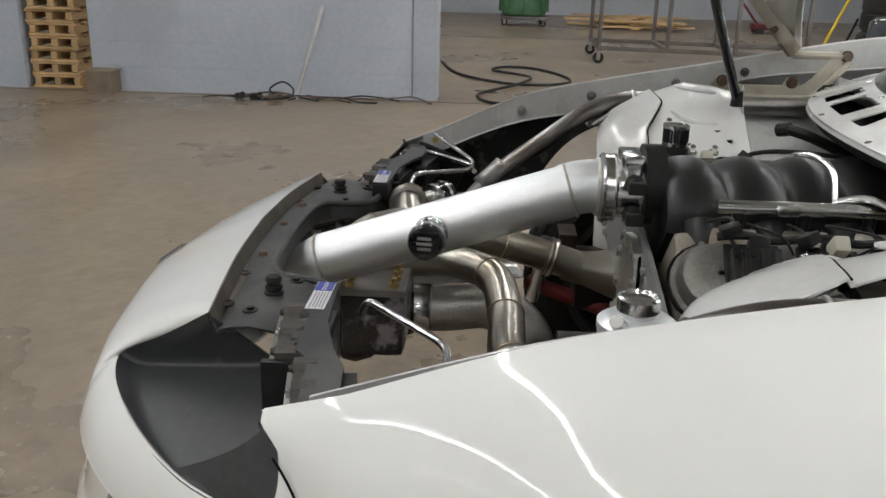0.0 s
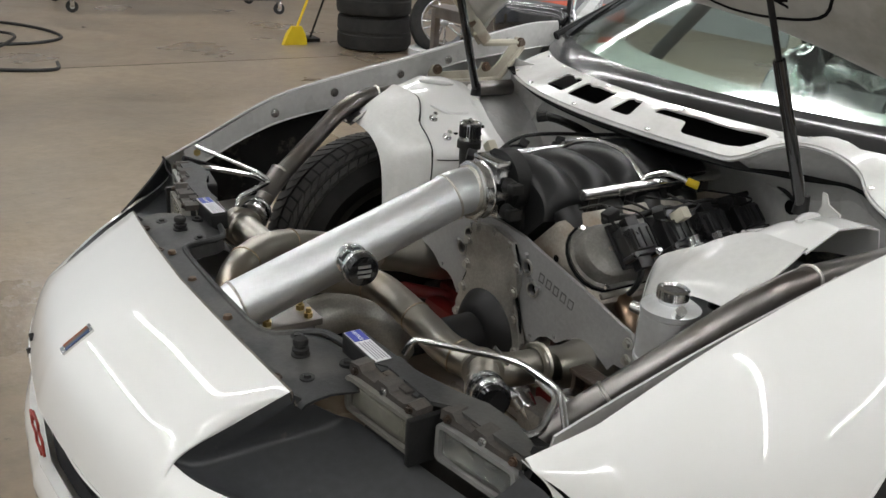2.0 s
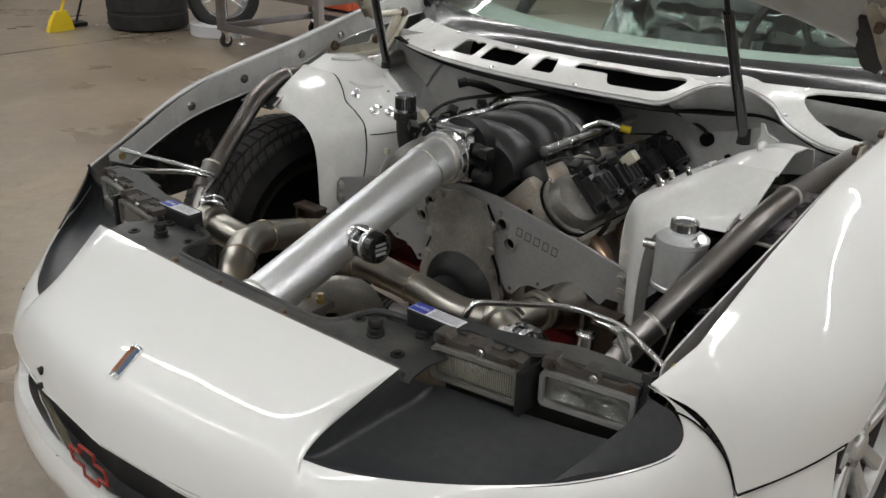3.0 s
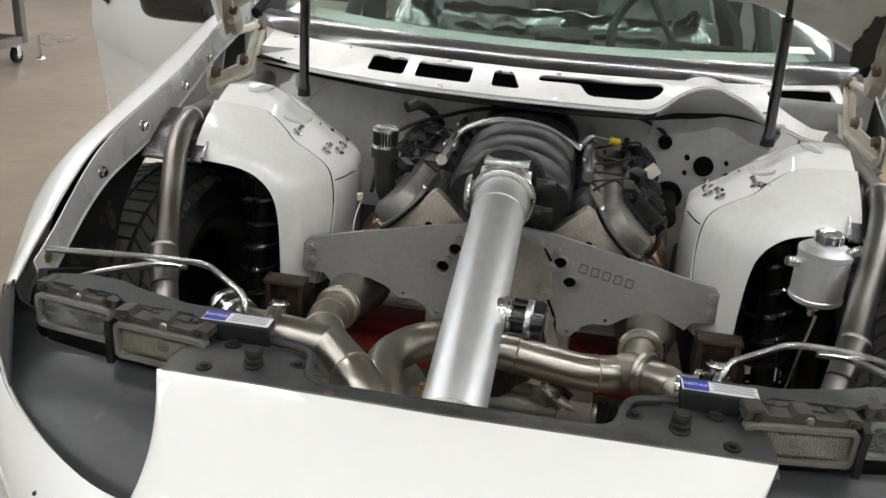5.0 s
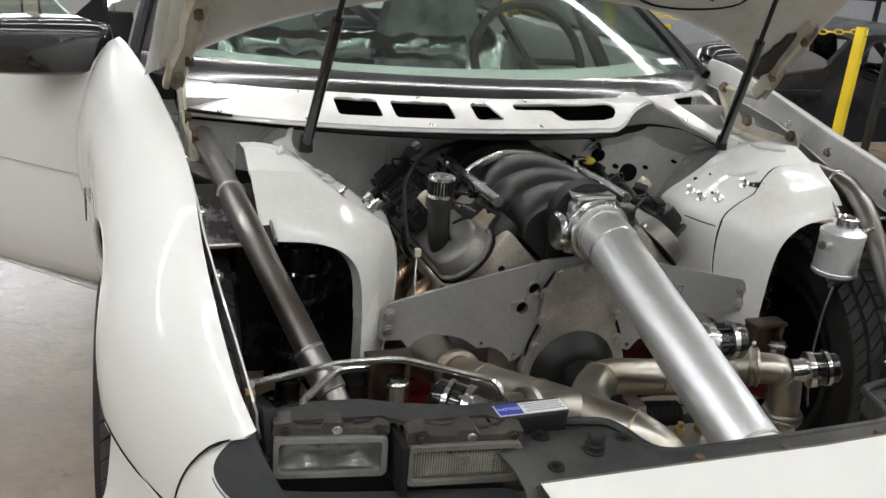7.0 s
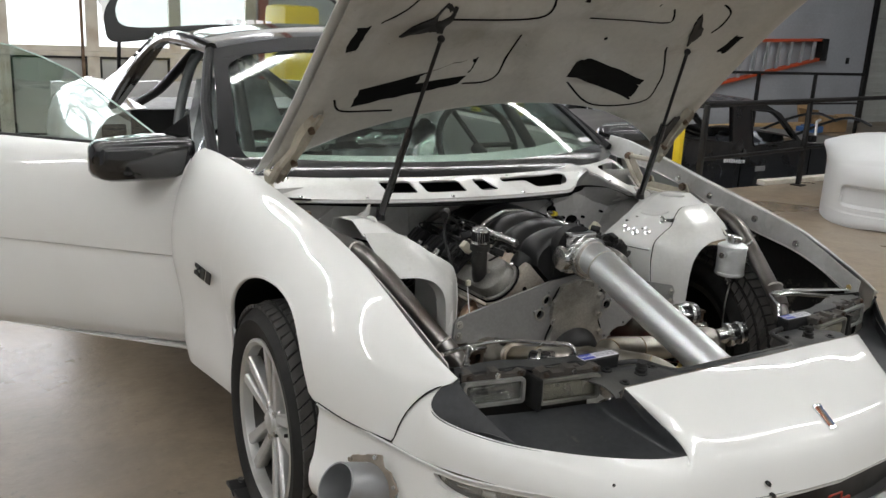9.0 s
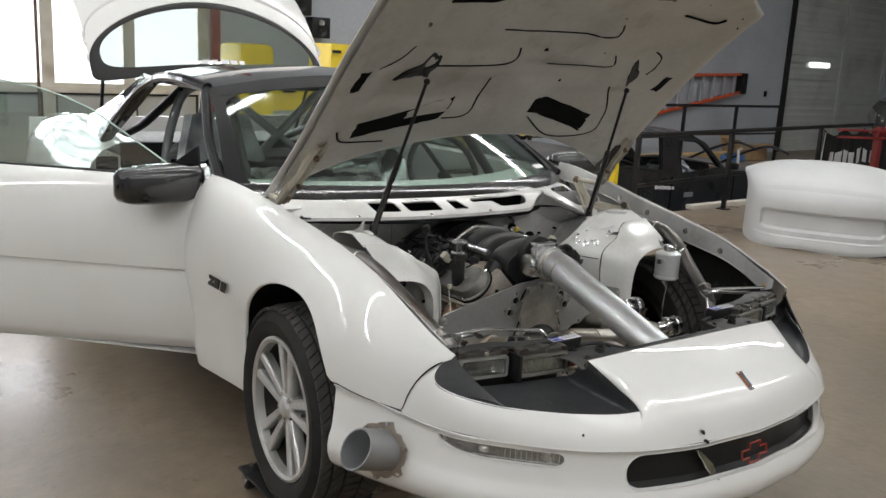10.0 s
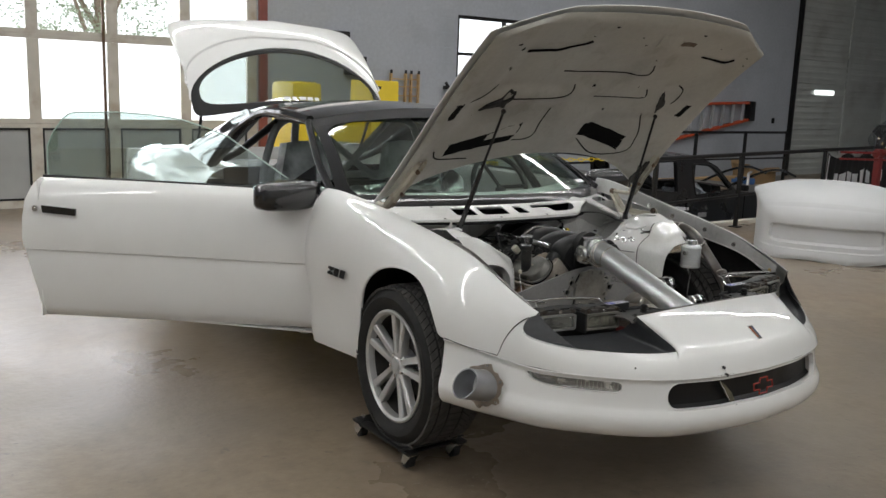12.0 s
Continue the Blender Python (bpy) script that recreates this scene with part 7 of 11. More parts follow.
for k in range(6):
    a = 2 * math.pi * k / 6
    u = bdir.orthogonal().normalized()
    w = bdir.cross(u)
    q = bv + (u * math.cos(a) + w * math.sin(a)) * 0.026
    bm = B()
    cyl(bm, q + bdir * 0.018, q + bdir * 0.044, 0.004, seg=8)
    part("valve_post", bm, GLOSSBLACK, pipe)
bm = B()
lathe(bm, bv + bdir * 0.042, bdir, [(0.020, -0.001), (0.031, 0), (0.032, 0.003), (0.032, 0.008), (0.030, 0.010)], 30)
part("valve_ring", bm, ALUSHINE, pipe)
bm = B()
lathe(bm, bv + bdir * 0.051, bdir, [(0.030, 0), (0.030, 0.013), (0.027, 0.018), (0.018, 0.020), (0.0, 0.020)], 30)
part("valve_cap", bm, GLOSSBLACK, pipe, "glossy black valve cap")
m = Matrix.Translation(bv + bdir * 0.0716) @ Vector(bdir).to_track_quat("Z", "Y").to_matrix().to_4x4()
for k in (-1, 0, 1):
    bm = B()
    box(bm, (0, 0.009 * k, 0), (0.026 - 0.003 * abs(k), 0.005, 0.001))
    bmesh.ops.transform(bm, matrix=m, verts=bm.verts)
    part("cap_bar", bm, SILVER, pipe)

# ---- exhaust crossover, wastegates and turbo plumbing ----
def pipe_run(name, pts, r, label, material=STAINLESS, bend=0.05, welds=()):
    bm = B()
    p = bend_path(pts, bend, 10)
    hollow(bm, p, r, 0.003, 24)
    ob = part(name, bm, material, car, label)
    for k in welds:
        i = max(1, min(len(p) - 2, int(k * (len(p) - 1))))
        bm = B()
        torus(bm, p[i], p[i + 1] - p[i - 1], r, 0.0022, 28, 6)
        part("weld", bm, mat_goldweld, ob)
    return ob


def vband(parent, c, d, r):
    bm = B()
    lathe(bm, Vector(c) - Vector(d).normalized() * 0.011, d, [(r, 0), (r + 0.007, 0.002), (r + 0.009, 0.006), (r + 0.005, 0.011), (r + 0.009, 0.016), (r + 0.007, 0.020), (r, 0.022)], 30)
    ob = part("v_band_clamp", bm, STAINLESS, parent, "stainless V-band clamp")
    u = Vector(d).orthogonal().normalized()
    bm = B()
    cyl(bm, Vector(c) + u * (r + 0.012) - Vector(d).cross(u).normalized() * 0.02, Vector(c) + u * (r + 0.012) + Vector(d).cross(u).normalized() * 0.02, 0.004, seg=8)
    part("t_bolt", bm, CHROME, ob)


mat_goldweld = mat("straw_tinted_weld", (0.40, 0.33, 0.24), 0.4, 1.0, vary=0.25, scale=60, bump=0.5, bump_scale=300)
xo = pipe_run("crossover_pipe", [(0.275, -0.10, 0.520), (0.270, -0.25, 0.548), (0.262, -0.352, 0.550), (0.18, -0.395, 0.556), (0.05, -0.392, 0.573), (-0.080, -0.413, 0.600), (-0.150, -0.50, 0.600), (-0.135, -0.60, 0.60), (-0.10, -0.66, 0.55)], 0.0315, "heat-tinted stainless exhaust crossover pipe", bend=0.075, welds=(0.22, 0.35, 0.5, 0.66))
vband(xo, (0.268, -0.268, 0.549), (0.0, -1, 0.1), 0.032)
bm = B()
lathe(bm, (0.285, -0.085, 0.520), (0.0, -1, 0.14), [(0.060, 0.0), (0.060, 0.04), (0.052, 0.09), (0.036, 0.15), (0.0315, 0.165)], 30)
part("collector", bm, STAINLESS, xo, "tapered stainless collector")
bm = B()
lathe(bm, (-0.295, -0.075, 0.520), (0.0, -1, 0.14), [(0.060, 0.0), (0.060, 0.04), (0.052, 0.09), (0.036, 0.15), (0.0315, 0.20)], 30)
dp = pipe_run("down_pipe", [(-0.293, -0.24, 0.545), (-0.285, -0.33, 0.575), (-0.270, -0.44, 0.610), (-0.235, -0.57, 0.650), (-0.150, -0.670, 0.650), (-0.10, -0.72, 0.590)], 0.0325, "heat-tinted stainless pipe running under the nose", bend=0.07, welds=(0.3, 0.55, 0.8))
part("collector", bm, STAINLESS, dp, "tapered stainless collector")
vband(dp, (-0.288, -0.30, 0.566), (0.02, -1, 0.3), 0.033)
ws = pipe_run("wastegate_stub", [(-0.215, -0.585, 0.648), (-0.27, -0.598, 0.662), (-0.345, -0.600, 0.668)], 0.031, "short stainless wastegate stub", bend=0.02)
vband(ws, (-0.305, -0.600, 0.666), (-1, -0.1, 0.05), 0.031)
wd = pipe_run("wastegate_stub", [(0.230, -0.365, 0.558), (0.270, -0.392, 0.570), (0.316, -0.424, 0.576), (0.320, -0.432, 0.52), (0.320, -0.435, 0.42)], 0.029, "short stainless wastegate stub", bend=0.036)
vband(wd, (0.268, -0.391, 0.570), (0.82, -0.56, 0.12), 0.029)
vband(wd, (0.320, -0.434, 0.488), (0, 0, -1), 0.029)
for k in range(3):
    bm = B()
    torus(bm, (0.303 + 0.006 * k, -0.416 - 0.004 * k, 0.570 - 0.005 * k), (0.75, -0.45, -0.25 - 0.25 * k), 0.0295, 0.0016, 24, 6)
    part("casting_rib", bm, STAINLESS, wd)


def wastegate(c, d, parent):
    c, d = Vector(c), Vector(d).normalized()
    bm = B()
    lathe(bm, c, d, [(0.022, -0.03), (0.022, -0.004), (0.034, -0.002), (0.034, 0.008), (0.026, 0.010)], 28)
    ob = part("wastegate_body", bm, ALUSHINE, parent, "polished wastegate with black cap")
    bm = B()
    lathe(bm, c + d * 0.010, d, [(0.024, 0), (0.031, 0.001), (0.031, 0.016), (0.027, 0.018)], 28)
    part("wastegate_band", bm, GLOSSBLACK, ob)
    bm = B()
    lathe(bm, c + d * 0.028, d, [(0.026, 0), (0.033, 0.001), (0.033, 0.008), (0.028, 0.010)], 28)
    part("wastegate_ring", bm, ALUSHINE, ob)
    bm = B()
    lathe(bm, c + d * 0.038, d, [(0.028, 0), (0.028, 0.012), (0.022, 0.018), (0, 0.018)], 28)
    part("wastegate_cap", bm, GLOSSBLACK, ob)
    for k in range(8):
        a = 2 * math.pi * k / 8
        u = d.orthogonal().normalized()
        w = d.cross(u)
        q = c + (u * math.cos(a) + w * math.sin(a)) * 0.030 + d * 0.008
        bm = B()
        cyl(bm, q, q + d * 0.006, 0.0035, seg=6)
        part("cap_screw", bm, CHROME, ob)


wastegate((0.346, -0.442, 0.584), (0.9, -0.35, 0.18), wd)
wastegate((-0.375, -0.555, 0.655), (-0.75, 0.65, 0.1), ws)
# turbo housing under the nose and its outlet
bm = B()
box(bm, (-0.105, -0.634, 0.520), (0.21, 0.115, 0.125), bev=0.014)
lathe(bm, (-0.13, -0.69, 0.47), (0, 1, 0), [(0.0, -0.03), (0.05, -0.03), (0.075, -0.015), (0.080, 0.01), (0.070, 0.04), (0.055, 0.06)], 32)
lathe(bm, (-0.185, -0.60, 0.480), (0, 1, 0), [(0.055, -0.04), (0.055, 0.02), (0.049, 0.03)], 30)
tu = part("turbocharger", bm, BRACESTEEL, car, "dark cast turbocharger block low behind the nose")
bm = B()
box(bm, (-0.075, -0.634, 0.588), (0.18, 0.125, 0.014), bev=0.003)
part("turbo_flange", bm, STEELTUBE, tu, "dull steel flange on the turbo")
for k in range(5):
    for yy in (-0.594, -0.674):
        bm = B()
        cyl(bm, (-0.145 + 0.036 * k, yy, 0.594), (-0.145 + 0.036 * k, yy, 0.604), 0.0085, seg=6)
        cyl(bm, (-0.145 + 0.036 * k, yy, 0.604), (-0.145 + 0.036 * k, yy, 0.613), 0.005, seg=8)
        part("turbo_stud", bm, mat_brass, tu)
op = pipe_run("turbo_outlet", [(-0.185, -0.585, 0.480), (-0.190, -0.50, 0.480), (-0.180, -0.415, 0.500), (-0.150, -0.345, 0.46), (-0.145, -0.32, 0.38)], 0.046, "large dull aluminium turbo outlet elbow", CAST, 0.08)
bm = B()
lathe(bm, (-0.187, -0.578, 0.480), (0, 1, 0), [(0.046, 0), (0.051, 0.001), (0.053, 0.003), (0.051, 0.006), (0.051, 0.034), (0.053, 0.037), (0.051, 0.040), (0.046, 0.041)], 36)
part("wide_clamp", bm, CHROME, op, "wide bright band clamp")
# red crossmember and steering rack
bm = B()
box(bm, (0.0, -0.03, 0.395), (0.70, 0.09, 0.07), bev=0.014)
box(bm, (0.22, -0.11, 0.385), (0.20, 0.05, 0.05), bev=0.012)
box(bm, (-0.22, -0.11, 0.385), (0.20, 0.05, 0.05), bev=0.012)
cm = part("crossmember", bm, REDPAINT, car, "red powder-coated tubular crossmember")
for sx in (-1, 1):
    bm = B()
    tube(bm, bend_path([(sx * 0.30, -0.06, 0.40), (sx * 0.40, -0.20, 0.42), (sx * 0.42, -0.34, 0.46)], 0.05), 0.017, 12)
    part("crossmember_arm", bm, REDPAINT, cm)
bm = B()
cyl(bm, (-0.33, -0.155, 0.332), (0.22, -0.155, 0.332), 0.022, seg=18)
cyl(bm, (-0.66, -0.12, 0.330), (-0.31, -0.155, 0.330), 0.009, seg=10)
cyl(bm, (0.66, -0.12, 0.330), (0.31, -0.155, 0.330), 0.009, seg=10)
box(bm, (0.17, -0.160, 0.345), (0.07, 0.06, 0.065), bev=0.01)
rk = part("steering_rack", bm, CAST, car, "cast steering rack with black bellows")
for x0 in (0.215, -0.315):
    bm = B()
    lathe(bm, (x0, -0.158, 0.332), (1, 0, 0), [(0.021 + (0.012 if k % 2 else 0.004) - 0.0006 * k, 0.0068 * k) for k in range(15)], 20)
    part("bellows", bm, RUBBER, rk, "black ribbed rubber bellows")
bm = B()
cyl(bm, (0.115, -0.175, 0.385), (0.175, -0.170, 0.350), 0.020, seg=16)
box(bm, (0.115, -0.180, 0.385), (0.04, 0.045, 0.05), rot=(20, 30, 0), bev=0.006)
cyl(bm, (0.10, -0.185, 0.40), (0.145, -0.175, 0.365), 0.028, 0.024, seg=18)
part("steering_joint", bm, ALUSHINE, rk, "machined steering shaft joint")

# catch can on the driver's tower
cc = Vector((0.540, -0.262, 0.690))
bm = B()
lathe(bm, cc, (0, 0, 1), [(0.0, 0.0), (0.040, 0.0), (0.0445, 0.004), (0.0445, 0.010), (0.043, 0.012), (0.043, 0.082), (0.0445, 0.084), (0.0445, 0.092), (0.036, 0.098), (0.024, 0.100), (0.0, 0.100)], 36)
can = part("catch_can", bm, ALU, car, "brushed aluminium catch can with filler cap")
bm = B()
lathe(bm, cc + Vector((0, 0, 0.099)), (0, 0, 1), [(0.020, 0), (0.020, 0.006), (0.024, 0.008), (0.024, 0.022), (0.020, 0.024), (0.017, 0.020), (0.0, 0.020)], 28)
part("filler_neck", bm, ALUSHINE, can)
bm = B()
cyl(bm, cc + Vector((-0.042, -0.01, 0.068)), cc + Vector((-0.062, -0.014, 0.070)), 0.009, seg=12)
part("fitting", bm, CHROME, can)
bm = B()
cyl(bm, cc + Vector((0.03, -0.02, 0.095)), cc + Vector((0.045, -0.03, 0.110)), 0.008, seg=12)
part("fitting", bm, CHROME, can)
bm = B()
cyl(bm, cc + Vector((0, 0, -0.018)), cc + Vector((0, 0, 0.002)), 0.011, seg=6)
cyl(bm, cc + Vector((0, 0, -0.030)), cc + Vector((0, 0, -0.018)), 0.006, seg=8)
part("fitting", bm, CHROME, can)
bm = B()
tube(bm, smooth_path([cc + Vector((0.01, 0.0, -0.03)), cc + Vector((0.0, 0.0, -0.10)), cc + Vector((-0.02, -0.02, -0.2)), cc + Vector((-0.03, -0.05, -0.28))], 6), 0.003, 6)
part("drain_line", bm, CHROME, can)

# steering shaft through the firewall
bm = B()
lathe(bm, (0.335, 0.374, 0.655), (-0.07, -0.93, -0.25), [(0.034, 0.0), (0.032, 0.01), (0.026, 0.03), (0.025, 0.10), (0.029, 0.11), (0.029, 0.125), (0.020, 0.13), (0.0, 0.13)], 24)
boot = part("steering_boot", bm, RUBBER, car, "black rubber steering shaft boot")
bm = B()
tube(bm, [(0.326, 0.25, 0.622), (0.318, 0.12, 0.587), (0.312, 0.02, 0.53)], 0.011, 10)
part("steering_shaft", bm, RUST, boot, "rusty steering shaft")
# ---- wheels ----
mat_barrel = mat("brake_dust_barrel", (0.045, 0.042, 0.038), 0.5, 0.3, vary=0.3, scale=15)
def wheel(x, y, z, sx, name="wheel"):
    ob = new(name)
    ob.parent = car
    ob.matrix_basis = pose(x, y, z)
    tagged(ob, "silver ten-spoke alloy wheel with treaded black tyre")
    c = Vector((x, y, z))
    turn = radians(-3)
    ax = Vector((sx * math.cos(turn), sx * math.sin(turn), 0)) if y < 0.5 else Vector((sx, 0, 0))

    def spin(a):
        return Vector((-ax.y, ax.x, 0)) * (sx * math.cos(a)) + Vector((0, 0, math.sin(a)))
    R, r = 0.310, 0.213
    bm = B()
    w = 0.118
    lathe(bm, c, ax, [(r - 0.004, w - 0.030), (r + 0.010, w - 0.012), (r + 0.030, w + 0.0), (r + 0.055, w + 0.002), (R - 0.022, w - 0.010), (R - 0.008, w - 0.026), (R - 0.002, w - 0.050), (R, 0.0), (R - 0.002, -w + 0.050), (R - 0.008, -w + 0.026), (R - 0.022, -w + 0.010), (r + 0.04, -w), (r - 0.004, -w + 0.03)], 72)
    part("tyre", bm, RUBBER, ob, "black road tyre with directional tread")
    # tread blocks
    bm = B()
    n = 62
    for k in range(n):
        for row, (off, wd, sk) in enumerate(((0.091, 0.032, 0.55), (0.052, 0.034, 0.75), (0.0, 0.050, 0.0), (-0.052, 0.034, -0.75), (-0.091, 0.032, -0.55))):
            a = 2 * math.pi * (k + 0.5 * (row % 2)) / n
            u = spin(a)
            t = spin(a + math.pi / 2)
            vs = []
            for hh in (R - 0.012, R + 0.0035 - (0.0065 if row in (0, 4) else 0)):
                for p, q in ((-1, -1), (1, -1), (1, 1), (-1, 1)):
                    vs.append(bm.verts.new(c + ax * (off + p * wd / 2) + u * hh + t * (q * 0.0125 + p * sk * 0.02)))
            for f in ((0, 1, 2, 3), (4, 7, 6, 5), (0, 4, 5, 1), (1, 5, 6, 2), (2, 6, 7, 3), (3, 7, 4, 0)):
                bm.faces.new([vs[i] for i in f])
    part("tread", bm, TREAD, ob, "dusty tread blocks")
    bm = B()
    lathe(bm, c, ax, [(r - 0.002, w - 0.026), (r + 0.006, w - 0.020), (r + 0.006, w - 0.010), (r - 0.002, w - 0.007), (r - 0.012, w - 0.014), (r - 0.016, w - 0.040)], 60)
    rimo = part("rim", bm, RIMALU, ob, "silver painted alloy rim")
    bm = B()
    lathe(bm, c, ax, [(r - 0.016, w - 0.040), (r - 0.022, 0.04), (r - 0.026, 0.0), (r - 0.022, -w + 0.03), (r - 0.002, -w + 0.026)], 60)
    part("rim_barrel", bm, mat_barrel, ob, "brake-dusted dark inner barrel")
    bm = B()
    lathe(bm, c, ax, [(0.0, 0.092), (0.030, 0.092), (0.034, 0.086), (0.048, 0.085), (0.056, 0.078), (0.060, 0.030), (0.0, 0.030)], 40)
    part("hub", bm, RIMALU, ob)
    bm = B()
    lathe(bm, c + ax * 0.090, ax, [(0.0, 0.008), (0.022, 0.008), (0.027, 0.005), (0.028, 0.0), (0.0, 0.0)], 30)
    part("centre_cap", bm, RIMALU, ob)
    for k in range(5):
        for s in (-1, 1):
            a = 2 * math.pi * k / 5 + s * 0.34 + 0.42
            a2 = 2 * math.pi * k / 5 + s * 0.185 + 0.42
            u0, u1 = spin(a), spin(a2)
            bm = B()
            p0, p1 = c + u0 * 0.045 + ax * 0.080, c + u1 * (r - 0.006) + ax * (w - 0.022)
            d = (p1 - p0)
            side = ax.cross(d).normalized()
            nrm = d.cross(side).normalized()
            rows = []
            for t in (0, 0.33, 0.66, 1.0):
                ww = 0.0125 + 0.0035 * t
                q = p0 + d * t
                row = [q + side * ww * 0.8 - ax * 0.026, q + side * ww, q + side * ww * 0.75 + ax * 0.006, q - side * ww * 0.75 + ax * 0.006, q - side * ww, q - side * ww * 0.8 - ax * 0.026]
                rows.append(row + row[:1])
            grid(bm, rows)
            bmesh.ops.remove_doubles(bm, verts=bm.verts, dist=0.0002)
            part("spoke", bm, RIMALU, ob)
        a = 2 * math.pi * (k + 0.5) / 5 + 0.42
        u = spin(a)
        bm = B()
        cyl(bm, c + u * 0.042 + ax * 0.074, c + u * 0.042 + ax * 0.092, 0.009, seg=6)
        part("lug_nut", bm, CHROME, ob)
    bm = B()
    cyl(bm, c - ax * 0.045, c - ax * 0.03, 0.188, seg=40)
    part("dust_shield", bm, DARK, ob)
    bm = B()
    cyl(bm, c - ax * 0.025, c - ax * 0.01, 0.14, seg=40)
    part("brake_disc", bm, mat_barrel, ob, "dull brake disc behind the spokes")
    bm = B()
    u = spin(2.9)
    cyl(bm, c + u * (r - 0.02) + ax * (w - 0.04), c + u * (r - 0.045) + ax * (w - 0.012), 0.005, seg=8)
    part("valve_stem", bm, BLACKPAINT, ob)
    return ob


def dolly(x, y):
    ob = thing("wheel_dolly", (x, y, 0), "black steel wheel dolly on four swivel casters", "wheel dolly", "dollies under the wheels")
    bm = B()
    box(bm, (x, y, 0.062), (0.22, 0.36, 0.008), bev=0.002)
    for s in (-1, 1):
        box(bm, (x, y + s * 0.165, 0.075), (0.28, 0.05, 0.008), rot=(s * 28, 0, 0), bev=0.002)
        box(bm, (x + s * 0.115, y, 0.070), (0.045, 0.43, 0.010), bev=0.002)
    part("deck", bm, BLACKPAINT, ob)
    for sx in (-1, 1):
        for sy in (-1, 1):
            cx, cy = x + sx * 0.105, y + sy * 0.180
            bm = B()
            cyl(bm, (cx, cy, 0.078), (cx, cy, 0.092), 0.010, seg=6)
            part("caster_nut", bm, CHROME, ob)
            bm = B()
            cyl(bm, (cx, cy, 0.058), (cx, cy, 0.066), 0.028, seg=18)
            for q in (-1, 1):
                slab(bm, [(cy - 0.030, 0.062), (cy + 0.026, 0.062), (cy + 0.030, 0.022), (cy + 0.008, 0.014)], "x", cx + q * 0.020 - 0.002, cx + q * 0.020 + 0.002)
            part("caster_fork", bm, CHROME, ob, "zinc-plated caster fork")
            bm = B()
            cyl(bm, (cx - 0.015, cy + 0.014, 0.028), (cx + 0.015, cy + 0.014, 0.028), 0.028, seg=20)
            part("caster_wheel", bm, RUBBER, ob)
    return ob


WB = 2.568
for sx in (-1, 1):
    wheel(sx * 0.750, -0.018, HUBZ, sx)
    dolly(sx * 0.735, 0.045)
    wheel(sx * 0.765, WB, HUBZ, sx)
    dolly(sx * 0.735, WB)

# ---- hood, open at 45 degrees ----
HY, HZ, HA = 0.31, 0.965, radians(45)
HD, HN = Vector((0, -math.cos(HA), math.sin(HA))), Vector((0, math.sin(HA), math.cos(HA)))


def hood_off(x, s):
    return 0.020 * math.sin(math.pi * min(1, max(0, s / 1.0))) * (1 - (x / 0.9) ** 2) - 0.062 * max(0, (s - 0.55) / 0.6) ** 2 - 0.02 * max(0, (abs(x) - 0.5) / 0.25) ** 2


def hood_pt(x, s, o=0.0):
    return Vector((x, HY, HZ)) + HD * s + HN * (hood_off(x, s) + o)


def hood_xs(a, t):
    ss = 1.11 * t
    w = np.interp(ss, [0.9, 0.965, 1.11], [0.738, 0.742, 0.46]) if ss > 0.9 else spline(ss, [0, 0.2, 0.36, 0.7, 0.90, 0.97, 1.04, 1.11], [0.770, 0.748, 0.740, 0.735, 0.738, 0.733, 0.66, 0.42])
    return a * w, ss + 0.275 * (1 - abs(a) ** 2.2) * (1 - t) ** 2.5 + 0.045 * (1 - a * a) * t ** 3


def sheet(o):
    A = [-1, -0.985, -0.95] + list(np.linspace(-0.88, 0.88, 23)) + [0.95, 0.985, 1]
    T = [0, 0.01, 0.03] + list(np.linspace(0.07, 0.84, 23)) + [0.865, 0.8694, 0.885, 0.91, 0.95, 0.975, 0.99, 1]
    return [[hood_pt(*hood_xs(a, t), o) for a in A] for t in T]


bm = B()
grid(bm, sheet(0.020))
thicken(bm, 0.003)
hood = part("hood", bm, WHITE, car, "open white hood propped on two struts", 60)


def hood_relief(x, s):
    """Height of the pressed inner panel: raised ribs round sunken fields."""
    r = 0.0
    for cx, cs, hx, hs in ((-0.36, 0.80, 0.20, 0.16), (0.38, 0.80, 0.20, 0.15), (-0.04, 0.80, 0.16, 0.11), (-0.36, 0.52, 0.26, 0.10), (0.10, 0.60, 0.22, 0.07), (0.30, 0.44, 0.24, 0.12)):
        d = max(abs(x - cx) - hx, abs(s - cs) - hs)
        r += 0.015 * min(1, max(0, -d / 0.045))
    return min(r, 0.015)


bm = B()
A = list(np.linspace(-0.972, 0.972, 58))
T = list(np.linspace(0.012, 0.978, 56))
rows = []
for t in T:
    row = []
    for a in A:
        x, s = hood_xs(a, t)
        e = min(1, (1 - abs(a)) / 0.06, t / 0.05, (1 - t) / 0.05)
        row.append(hood_pt(x, s, 0.014 - 0.026 * max(0, e) + hood_relief(x, s)))
    rows.append(row)
grid(bm, rows)
thicken(bm, 0.002)
inner = part("inner_panel", bm, PRIMER, hood, "dull off-white pressed inner hood panel with openings", 60)


def on_hood(x, s, up=0.0):
    return hood_pt(x, s, -0.0125 + hood_relief(x, s) - up)


